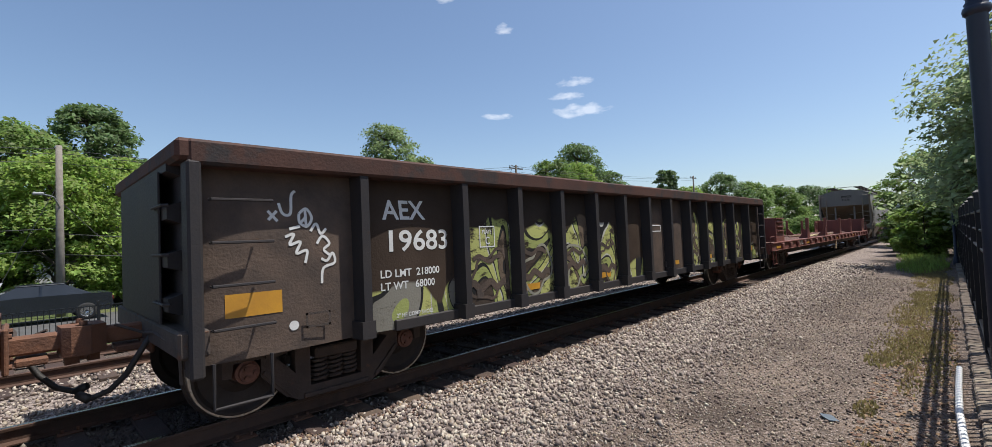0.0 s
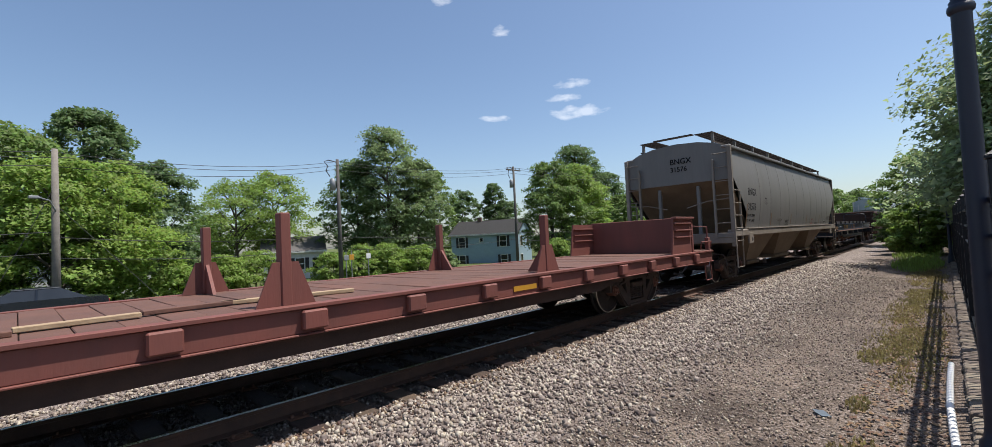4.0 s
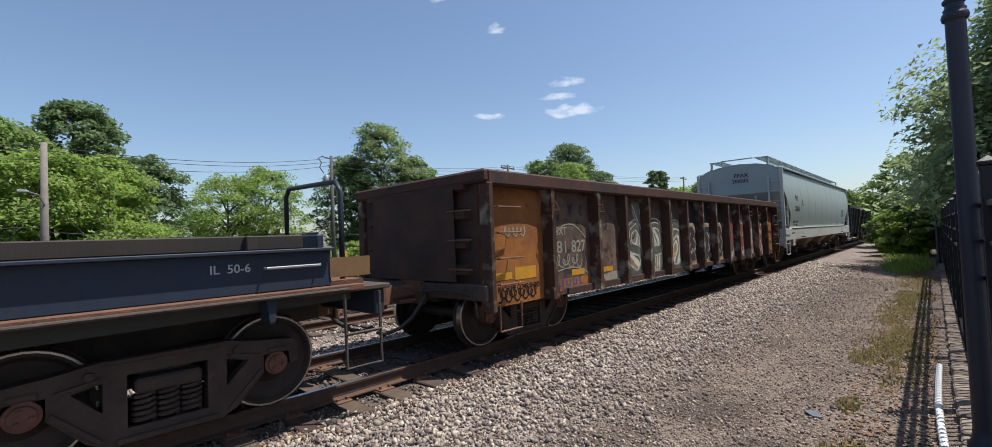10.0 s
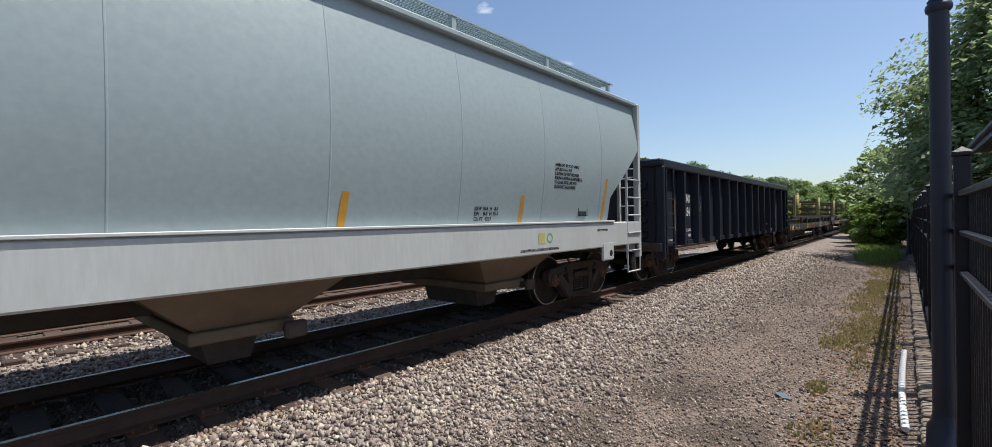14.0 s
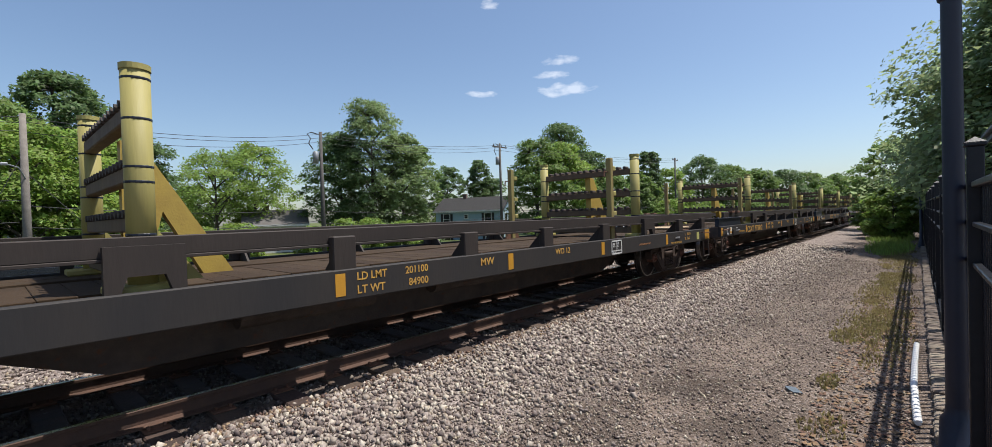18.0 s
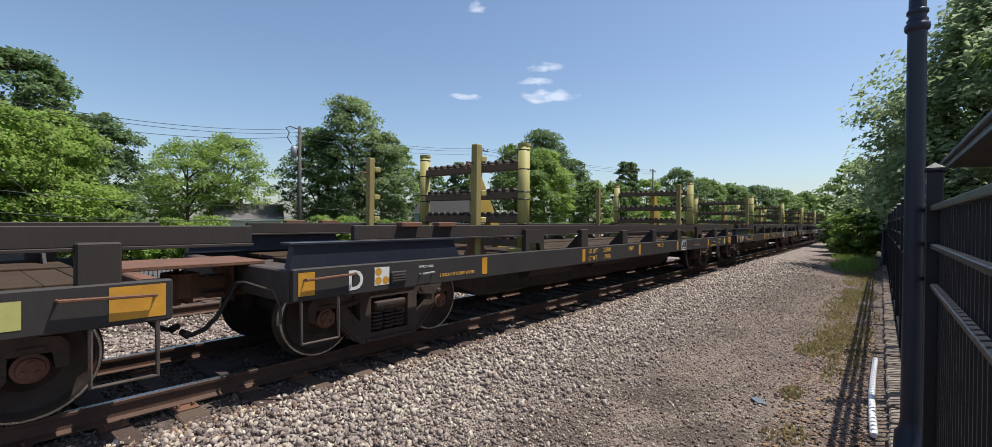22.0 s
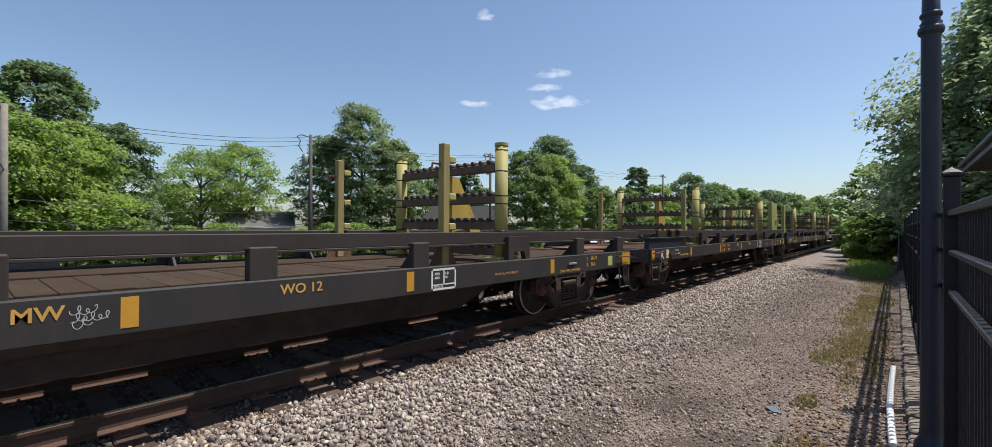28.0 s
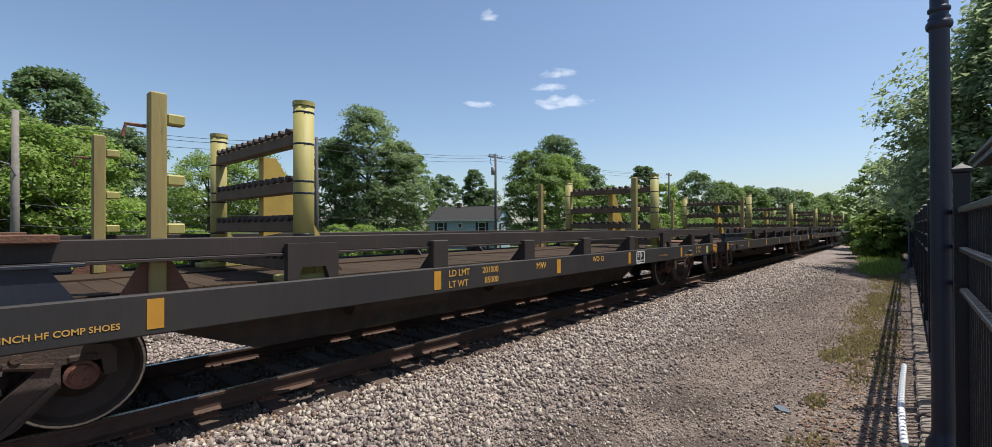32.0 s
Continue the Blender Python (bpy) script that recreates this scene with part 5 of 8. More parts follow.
cx, cy = polar(89.2, 25.2)
build_parked_car(cx, cy, -0.585, 2, M_CARPAINT, "dark navy parked car beyond the street fence")
cx, cy = polar(28.2, 52)
build_parked_car(cx, cy, ground_height(cx, cy) + 0.0, 10, M_CARWHITE, "white parked car among shrubs beyond the tracks")


def build_pole(bearing, dist, top_tan, arm, label, lean=0.0, gear=True, wood=M_POLEGREY):
    x, y = polar(bearing, dist)
    z = ground_height(x, y)
    H = dist * top_tan + EYE[2] - z
    p = thing("utility_pole", label, "utility pole", "utility poles", at=pose(x, y, z, 0, lean, 0))
    part("shaft", Shape().tube([(0, 0, -0.3), (0, 0, H * 0.5), (0, 0, H)], 0.17, 12, 0.11), wood, p, smooth=True)
    if arm:
        part("crossarm", Shape().box(-arm, arm, -0.06, 0.06, H - 0.45, H - 0.32, 0.01), wood, p)
        for i in range(4):
            part("insulator", Shape().lathe([(H - 0.32, 0.02), (H - 0.22, 0.05), (H - 0.12, 0.05), (H - 0.1, 0.0)], "z", 10, (-arm * 0.9 + arm * 0.6 * i, 0, 0)), M_GREYBOX, p)
    if gear:
        part("transformer", Shape().lathe([(H - 2.3, 0.0), (H - 2.3, 0.2), (H - 1.5, 0.2), (H - 1.45, 0.12), (H - 1.43, 0.0)], "z", 16, (-0.42, 0, 0)), M_GREYBOX, p, smooth=True)
        part("bracket", Shape().tube([(-0.1, 0, H - 0.2), (-0.7, 0, H - 0.1), (-1.0, 0, H - 0.25), (-0.75, 0.0, H - 0.55), (-0.9, 0, H - 0.9), (-0.6, 0, H - 1.3)], 0.035, 6), M_WIRE, p)
    return Vector((x, y, z)), H


P1, H1 = build_pole(87.5, 27.5, 0.178, 0, "weathered grey wooden utility pole with street light", gear=False, wood=M_POLE)
P2, H2 = build_pole(62.6, 36, 0.182, 0, "weathered utility pole carrying switches and a transformer")
P3, H3 = build_pole(41.5, 50, 0.158, 1.1, "weathered utility pole with crossarm and insulators")
P4, H4 = build_pole(21.0, 85, 0.108, 1.2, "distant utility pole with a crossarm", gear=False)
P0 = P1 + Vector((-30, 2, 0))
lampa = thing("street_light", "small street light on an arm fixed to the pole", "street light", at=pose(P1.x, P1.y, P1.z + H1 - 2.2))
part("arm", Shape().tube([(0.0, -0.12, -0.5), (-0.2, -0.5, -0.1), (-0.6, -0.9, 0.0)], 0.03, 8), M_GREYBOX, lampa)
part("head", Shape().box(-0.85, -0.5, -1.05, -0.8, -0.08, 0.04, 0.03), M_GREYBOX, lampa)


def wire(a, b, sag, r=0.014, label="black overhead cable between utility poles"):
    pts = []
    for i in range(15):
        t = i / 14
        p = a + (b - a) * t
        pts.append((p.x, p.y, p.z - sag * 4 * t * (1 - t)))
    tagged(put("overhead_cable", Shape().tube(pts, r, 5), M_WIRE, smooth=True), label, "cable", "overhead cables")


chain = [(P0, H1), (P1, H1), (P2, H2), (P3, H3), (P4, H4)]
for (a, ha), (b, hb) in zip(chain, chain[1:]):
    for dz, off in ((-0.15, 0.0), (-0.35, 0.35), (-0.75, -0.2)):
        wire(a + Vector((off, 0, ha + dz)), b + Vector((off, 0, hb + dz)), 0.5)
    for dz in (3.0, 2.1):
        wire(a + Vector((0.1, 0, dz + 0.55)), b + Vector((0.1, 0, dz + 0.8)), 0.35, 0.018)
gp = P1 + Vector((-2.4, -0.6, 0))
tagged(put("guy_wire", Shape().tube([gp, P1 + Vector((0, 0, H1 - 1.6))], 0.012, 5), M_WIRE), "steel guy wire bracing the utility pole", "cable", "overhead cables")
tagged(put("guy_guard", Shape().tube([gp + Vector((0, 0, -0.05)), gp + (P1 + Vector((0, 0, H1 - 1.6)) - gp) * 0.28], 0.035, 8), M_TRIM), "white plastic guard on the guy wire", "guard")
gp = P1 + Vector((4.0, -0.5, 0))
tagged(put("guy_wire", Shape().tube([gp, P1 + Vector((0, 0, H1 - 2.4))], 0.012, 5), M_WIRE), "steel guy wire bracing the utility pole", "cable", "overhead cables")
for i, (b, d, col) in enumerate(((61.4, 33, M_YELLOW), (62.0, 34, M_GREYBOX), (59.5, 33, M_TRIM))):
    x, y = polar(b, d)
    z = ground_height(x, y)
    t = thing("road_sign", "small roadside sign on a thin post", "sign", "road signs", at=pose(x, y, z))
    part("post", Shape().tube([(0, 0, -0.1), (0, 0, 2.4)], 0.03, 8), M_GREYBOX, t)
    part("plate", Shape().box(-0.17, 0.17, -0.05, -0.03, 1.75, 2.1, 0.01), col, t)


# ---- train: trucks, couplers ----
CARS = []
COUPLERS = []
SHEETS = {}
WHEELS = []
WHEEL_R = 0.455
WHEELBASE = 0.89
HW = 1.63


def _wheel_meshes():
    w = Shape()
    for s in (-1, 1):
        yc = s * HALF_GAUGE
        w.lathe([(yc - s * 0.07, 0.09), (yc - s * 0.06, 0.13), (yc - s * 0.02, 0.20), (yc - s * 0.03, 0.36), (yc - s * 0.075, 0.40), (yc - s * 0.075, WHEEL_R + 0.025), (yc - s * 0.045, WHEEL_R + 0.022), (yc - s * 0.035, WHEEL_R)], "y", 36)
        w.lathe([(yc + s * 0.06, WHEEL_R - 0.004), (yc + s * 0.06, 0.405), (yc + s * 0.03, 0.37), (yc + s * 0.01, 0.22), (yc + s * 0.05, 0.14), (yc + s * 0.075, 0.12), (yc + s * 0.075, 0.06)], "y", 36)
    w.tube([(0, -HALF_GAUGE - 0.02, 0), (0, HALF_GAUGE + 0.02, 0)], 0.085, 14)
    tread = Shape()
    for s in (-1, 1):
        yc = s * HALF_GAUGE
        tread.lathe([(yc - s * 0.036, WHEEL_R + 0.001), (yc + s * 0.058, WHEEL_R - 0.003), (yc + s * 0.064, WHEEL_R - 0.010), (yc + s * 0.064, WHEEL_R - 0.026)], "y", 36)
    capm = Shape()
    for s in (-1, 1):
        y0 = s * (HALF_GAUGE + 0.075)
        capm.lathe([(y0, 0.0), (y0, 0.11), (y0 + s * 0.16, 0.11), (y0 + s * 0.165, 0.085), (y0 + s * 0.19, 0.08), (y0 + s * 0.19, 0.0)], "y", 18)
        for k in range(3):
            a = 2 * math.pi * k / 3
            capm.tube([(0.05 * math.cos(a), y0 + s * 0.185, 0.05 * math.sin(a)), (0.05 * math.cos(a), y0 + s * 0.215, 0.05 * math.sin(a))], 0.018, 6)
    return w.mesh("wheelset"), tread.mesh("tread"), capm.mesh("bearing_cap")


WHEELSET, TREAD, BEARING = _wheel_meshes()


def _frame_mesh():
    """Cast side frames with windows, joined by the bolster."""
    s = Shape()
    for sd in (-1, 1):
        y0, y1 = sd * (HALF_GAUGE + 0.10), sd * (HALF_GAUGE + 0.235)
        for m in (-1, 1):
            s.slab([(0, 0.30), (m * 0.45, 0.30), (m * 0.75, 0.25), (m * 1.10, 0.215), (m * 1.15, 0.16), (m * 1.15, -0.02), (m * 1.07, -0.03), (m * 1.05, 0.10), (m * 0.80, 0.10), (m * 0.66, 0.085), (m * 0.46, 0.13), (m * 0.30, 0.16), (0, 0.16)], "y", y0, y1)
            s.slab([(m * 0.80, 0.10), (m * 0.80, -0.07), (m * 0.56, -0.32), (m * 0.42, -0.39), (m * 0.30, -0.39), (m * 0.30, -0.27), (m * 0.46, -0.11), (m * 0.66, 0.085)], "y", y0, y1)
            s.slab([(m * 0.30, 0.16), (m * 0.46, 0.13), (m * 0.46, -0.11), (m * 0.30, -0.27)], "y", y0, y1)
            # raised lip round the window and the jaw
            s.slab([(m * 0.76, 0.125), (m * 0.48, 0.175), (m * 0.48, 0.145), (m * 0.76, 0.095)], "y", y1, y1 + sd * 0.022)
            s.slab([(m * 0.77, -0.02), (m * 0.46, -0.32), (m * 0.48, -0.35), (m * 0.79, -0.05)], "y", y1, y1 + sd * 0.025)
            s.box(m * 0.83, m * 1.03, y0, y1 + sd * 0.015, 0.10, 0.17, 0.02)
            s.tube([(m * 0.55, y1, 0.20), (m * 0.55, y1 + sd * 0.03, 0.20)], 0.035, 10)
        s.slab([(-0.30, -0.27), (0.30, -0.27), (0.30, -0.39), (-0.30, -0.39)], "y", y0, y1)
        s.box(-0.44, 0.44, y1, y1 + sd * 0.025, 0.262, 0.30, 0.008)
        s.box(-0.38, 0.38, y1, y1 + sd * 0.03, -0.385, -0.335, 0.008)
        s.box(-0.25, 0.25, y0 - sd * 0.02, y1 + sd * 0.03, -0.01, 0.11, 0.02)
    s.box(-0.22, 0.22, -HALF_GAUGE - 0.10, HALF_GAUGE + 0.10, 0.0, 0.20, 0.03)
    s.tube([(0, 0, 0.15), (0, 0, 0.34)], 0.2, 16)
    for m in (-1, 1):
        s.box(m * 0.40, m * 0.52, -0.85, 0.85, -0.05, 0.06, 0.02)
    s.v = [(x * 0.962, y, z) for x, y, z in s.v]
    return s.mesh("truck_frame")


FRAME = _frame_mesh()


def _spring_mesh():
    s = Shape()
    for x in (-0.17, 0.0, 0.17):
        s.helix((x, 0, -0.255), 0.072, 0.020, 0.235, 5)
    return s.mesh("spring_nest")


SPRING = _spring_mesh()


def add_truck(car, x):
    t = part("truck_frame", FRAME, M_TRUCK, car, "cast steel side frames and bolster", at=pose(x, 0, WHEEL_R))
    for m in (-1, 1):
        w = part("wheelset", WHEELSET, M_WHEEL, t, at=pose(m * WHEELBASE, 0, 0))
        if CARS[-1][1] < 250:
            WHEELS.append((w, m * WHEELBASE))
        part("spring_nest", SPRING, M_TRUCK, t, at=pose(0, m * (HALF_GAUGE + 0.17), 0))
    return t


def _join(pieces):
    """Several meshes as one, with a material each."""
    vs, fs, ids = [], [], []
    for i, (me, _) in enumerate(pieces):
        k = len(vs)
        vs += [v.co[:] for v in me.vertices]
        fs += [tuple(j + k for j in p.vertices) for p in me.polygons]
        ids += [i] * len(me.polygons)
    me = bpy.data.meshes.new(pieces[0][0].name)
    me.from_pydata(vs, [], fs)
    for _, m in pieces:
        me.materials.append(m)
    me.polygons.foreach_set("material_index", ids)
    bm = bmesh.new()
    bm.from_mesh(me)
    bmesh.ops.recalc_face_normals(bm, faces=bm.faces)
    bm.to_mesh(me)
    bm.free()
    return me


WHEELSET = _join([(WHEELSET, M_WHEEL), (BEARING, M_BEARING), (TREAD, M_TREAD)])


def _coupler_meshes():
    c = Shape()
    c.box(-0.05, 0.25, -0.20, 0.20, -0.15, 0.15, 0.02)
    c.box(-0.07, -0.03, -0.27, 0.27, -0.20, 0.19, 0.015)
    c.box(-0.42, -0.05, -0.075, 0.075, -0.075, 0.085, 0.02)
    c.slab([(-0.36, -0.12), (-0.38, 0.16), (-0.44, 0.21), (-0.57, 0.20), (-0.60, 0.14), (-0.52, 0.08), (-0.49, 0.0), (-0.53, -0.05), (-0.57, -0.07), (-0.56, -0.15), (-0.47, -0.19)], "z", -0.13, 0.13)
    c.slab([(-0.40, -0.05), (-0.40, 0.12), (-0.50, 0.10), (-0.47, -0.06)], "z", -0.21, -0.13)
    c.tube([(-0.515, -0.115, -0.17), (-0.515, -0.115, 0.17)], 0.028, 8)
    c.box(-0.30, -0.10, -0.16, 0.16, -0.16, -0.10, 0.012)
    for q in (-1, 1):
        c.tube([(-0.05, q * 0.23, 0.12), (-0.09, q * 0.23, 0.12)], 0.022, 6)
        c.tube([(-0.05, q * 0.23, -0.13), (-0.09, q * 0.23, -0.13)], 0.022, 6)
    hose = Shape().tube([(0.02, -0.36, 0.02), (-0.08, -0.38, -0.02), (-0.16, -0.38, -0.16), (-0.25, -0.34, -0.34), (-0.36, -0.28, -0.47), (-0.47, -0.22, -0.52), (-0.54, -0.20, -0.50)], 0.026, 8)
    hose.tube([(-0.49, -0.22, -0.53), (-0.53, -0.19, -0.50), (-0.56, -0.16, -0.48)], 0.042, 8, 0.034)
    hose.tube([(0.02, -0.36, 0.02), (-0.06, -0.375, 0.0)], 0.036, 8)
    lever = Shape().tube([(-0.04, -1.35, -0.12), (-0.08, -1.3, 0.02), (-0.10, -0.7, 0.05), (-0.10, -0.25, 0.0), (-0.3, -0.12, 0.1)], 0.014, 6)
    lever.tube([(-0.04, -1.35, -0.12), (-0.04, -1.38, -0.3)], 0.014, 6)
    return c.mesh("coupler"), hose.mesh("air_hose"), lever.mesh("uncoupling_lever")


COUPLER, HOSE, LEVER = _coupler_meshes()


def add_couplers(car, length, z=0.86):
    for x, turn in ((0.0, 0), (length, 180)):
        c = part("coupler", COUPLER, M_RUSTY, car, at=pose(x, 0, z, 0, 0, turn))
        COUPLERS.append((CARS[-1][1] + x, c))
        part("air_hose", HOSE, M_HOSE, c, "black rubber air hose", smooth=True)
        part("uncoupling_lever", LEVER, M_STEEL, c)


def new_car(name, label, s0, group="train cars"):
    c = thing(name, label, "railway car", group, at=pose(s0, TRACK_Y, RAIL_Z))
    CARS.append((c, s0))
    return c


def rung_bar(car, x, z, wide, y, material, name="grab_iron"):
    part(name, Shape().tube([(x, y + 0.06, z), (x, y, z + 0.0), (x + wide, y, z + 0.0), (x + wide, y + 0.06, z)], 0.013, 6), material, car)


def brake_wheel(car, x, y, z, material):
    b = part("brake_wheel", Shape().ring((x, y, z), 0.28, 0.018, "x", 24), material, car)
    s = Shape()
    for k in range(5):
        a = 2 * math.pi * k / 5
        s.tube([(x - 0.03, y, z), (x, y + 0.27 * math.cos(a), z + 0.27 * math.sin(a))], 0.012, 5)
    s.tube([(x - 0.1, y, z), (x + 0.02, y, z)], 0.045, 8)
    part("spokes", s, material, b)


# ---- gondolas ----
def bulge(x, z, a, b, low, high):
    """How far a side sheet stands out between its ribs, 0 at its edges to 1."""
    u, w = (x - a) / (b - a), (z - low) / (high - low)
    if not 0 < u < 1:
        return 0.0
    return math.sin(math.pi * u) ** 0.55 * max(0.0, min(1.0, 3.2 * (1 - w)))


def build_gondola(name, label, s0, L, top, bottom, ribs, paint, ribpaint, chord, panels, end_ladder, tape, text, seed, ladder_mat):
    c = new_car(name, label, s0)
    rng = random.Random(seed)
    z1 = top - 0.20
    yin = HW - 0.16
    edges = [0.0] + ribs + [L]
    # side sheets panel by panel, far side in one piece each
    for i in range(len(edges) - 1):
        a, b = edges[i], edges[i + 1]
        m = panels[i] if i < len(panels) else paint
        s = Shape()
        n = 12
        dish = rng.uniform(0.06, 0.085)
        rows = [bottom + (z1 - bottom) * k / n for k in range(n + 1)]
        xs = [a + (b - a) * k / n for k in range(n + 1)]
        vs = []
        for x in xs:
            for z in rows:
                vs.append((x, -yin + dish * (1 - bulge(x, z, a, b, bottom, z1)) + rng.uniform(0.0, 0.0015), z))
        SHEETS.setdefault(c.name, []).append((a, b, dish, bottom, z1))
        r = n + 1
        fs = [(p * r + q, (p + 1) * r + q, (p + 1) * r + q + 1, p * r + q + 1) for p in range(n) for q in range(n)]
        k = len(vs)
        vs += [(a, -yin + 0.08, bottom), (b, -yin + 0.08, bottom), (b, -yin + 0.08, z1), (a, -yin + 0.08, z1)]
        fs.append((k + 3, k + 2, k + 1, k))
        part("side_panel", s.add(vs, fs), m, c, smooth=True)
    part("far_side", Shape().box(0, L, yin - 0.05, yin, bottom, z1), paint, c)
    for sd in (-1, 1):
        y0, y1 = sd * (yin - 0.09), sd * (HW - 0.02)
        for x in ribs:
            ps = Shape().slab([(x - 0.06, y0), (x - 0.045, y1), (x + 0.045, y1), (x + 0.06, y0)], "z", bottom + 0.10, z1)
            ps.slab([(x - 0.09, y0), (x - 0.075, y1 + sd * 0.004), (x + 0.075, y1 + sd * 0.004), (x + 0.09, y0)], "z", bottom - 0.015, bottom + 0.16)
            part("side_rib", ps, ribpaint, c)
        part("top_chord", Shape().box(-0.02, L + 0.02, sd * (yin - 0.16), sd * (HW - 0.005), z1 - 0.003, top, 0.025), chord, c)
        part("bottom_sill", Shape().box(1.9, L - 1.9, sd * (yin - 0.06), sd * (yin + 0.025), bottom - 0.02, bottom + 0.10, 0.01), paint, c)
    for x, sd in ((0.0, -1), (L, 1)):
        xi = x - sd * 0.04
        e = part("end_wall", Shape().box(xi - 0.03, xi + 0.03, -yin, yin, 0.95, top - 0.1), paint, c)
        for z in (1.18, 1.55, 1.95, 2.35):
            if z < top - 0.15:
                part("end_rib", Shape().slab([(xi + sd * 0.028, z - 0.09), (xi + sd * 0.13, z - 0.055), (xi + sd * 0.13, z + 0.055), (xi + sd * 0.028, z + 0.09)], "y", -yin + 0.25, yin - 0.25), paint, e)
        part("end_plate", Shape().box(xi + sd * 0.135, xi + sd * 0.155, -1.02, 1.02, 1.02, top - 0.2, 0.006), paint, e)
        part("end_cap", Shape().box(x - sd * 0.09, x + sd * 0.10, -HW + 0.02, HW - 0.02, top - 0.17, top + 0.004, 0.03), chord, c)
        for q in (-1, 1):
            part("corner_post", Shape().box(x - sd * 0.07, x + sd * 0.035, q * (HW - 0.19), q * (HW + 0.005), 0.62, top - 0.17, 0.02), ribpaint, c)
        part("end_sill", Shape().box(x - sd * 0.12, x + sd * 0.10, -HW + 0.05, HW - 0.05, 0.78, 1.0, 0.02), M_STEEL, c)
    part("floor", Shape().box(0.05, L - 0.05, -yin + 0.1, yin - 0.1, 1.0, 1.08), M_RUSTY, c)
    part("centre_sill", Shape().box(0.15, L - 0.15, -0.25, 0.25, 0.66, 1.0, 0.02), M_STEEL, c)
    for k in range(6):
        x = 3.2 + (L - 6.4) * k / 5
        part("crossbearer", Shape().slab([(-yin, 0.98), (yin, 0.98), (yin, 0.86), (0.4, 0.72), (-0.4, 0.72), (-yin, 0.86)], "x", x - 0.06, x + 0.06), M_STEEL, c)
    # side ladders near each end
    for x0 in (0.13, L - 0.62):
        lad = end_ladder
        for z in (0.98, 1.33, 1.68, 2.03):
            if z < z1 - 0.1:
                rung_bar(c, x0, z, 0.47, -HW - 0.01, ladder_mat)
        if lad:
            for xx in (x0, x0 + 0.47):
                part("ladder_rail", Shape().box(xx - 0.025, xx + 0.025, -HW - 0.01, -HW + 0.03, 0.72, z1 - 0.03), ladder_mat, c)
        part("sill_step", Shape().tube([(x0, -HW + 0.02, 0.72), (x0, -HW + 0.02, 0.36), (x0 + 0.44, -HW + 0.02, 0.36), (x0 + 0.44, -HW + 0.02, 0.72)], 0.015, 6), ladder_mat, c)
    for z in (1.2, 1.6, 2.0):
        rung_bar2 = Shape().tube([(-0.10, -1.35, z), (-0.14, -1.33, z), (-0.14, -0.92, z), (-0.10, -0.9, z)], 0.013, 6)
        part("grab_iron", rung_bar2, ladder_mat, c)
    for x, z, w, h in tape:
        part("reflector_tape", Shape().box(x, x + w, -yin - 0.0045, -yin - 0.001, z, z + h), M_YELLOW, c, "yellow reflective tape")
    for words, size, x, z, mt, spread in text:
        lettering(words, size, mt, c, x, -yin - 0.0025, z, wide=spread)
    add_truck(c, 1.45)
    add_truck(c, L - 1.5)
    add_couplers(c, L)
    brake_wheel(c, L + 0.2, -0.75, top - 0.55, ladder_mat)
    part("brake_cylinder", Shape().tube([(L * 0.4, 0.5, 0.75), (L * 0.4 + 0.6, 0.5, 0.75)], 0.15, 12), M_STEEL, c)
    return c


def drape(car):
    """Lays paint, tape and lettering of a gondola close on its bulged side sheets."""
    names = ("lettering", "spray_tag", "graffiti", "flaked_patch", "paint", "stencil_frame", "reflector_tape", "chalk_spot")
    for ob in car.children:
        if not ob.name.startswith(names):
            continue
        bm = bmesh.new()
        bm.from_mesh(ob.data)
        bm.transform(ob.matrix_basis)
        if not ob.name.startswith("lettering"):
            bmesh.ops.triangulate(bm, faces=[f for f in bm.faces if len(f.verts) > 4])
            for _ in range(3):
                long = [e for e in bm.edges if e.calc_length() > 0.13]
                if long:
                    bmesh.ops.subdivide_edges(bm, edges=long, cuts=1, use_grid_fill=True)
        for v in bm.verts:
            x, z = v.co.x, v.co.z
            for a, b, dish, low, high in SHEETS[car.name]:
                if a <= x <= b:
                    off = max(0.0, -(HW - 0.16) - v.co.y)
                    v.co.y = -(HW - 0.16) + dish * (1 - bulge(x, z, a, b, low, high)) - 0.002 - 0.25 * off
                    break
        bm.transform(ob.matrix_basis.inverted())
        bm.to_mesh(ob.data)
        bm.free()


def frame_box(car, x, z, w, h, t, y, material, name="stencil_frame"):
    s = Shape()
    for a in ((x, x + w, z, z + t), (x, x + w, z + h - t, z + h), (x, x + t, z, z + h), (x + w - t, x + w, z, z + h)):
        s.box(a[0], a[1], y - 0.0015, y, a[2], a[3])
    part(name, s, material, car)


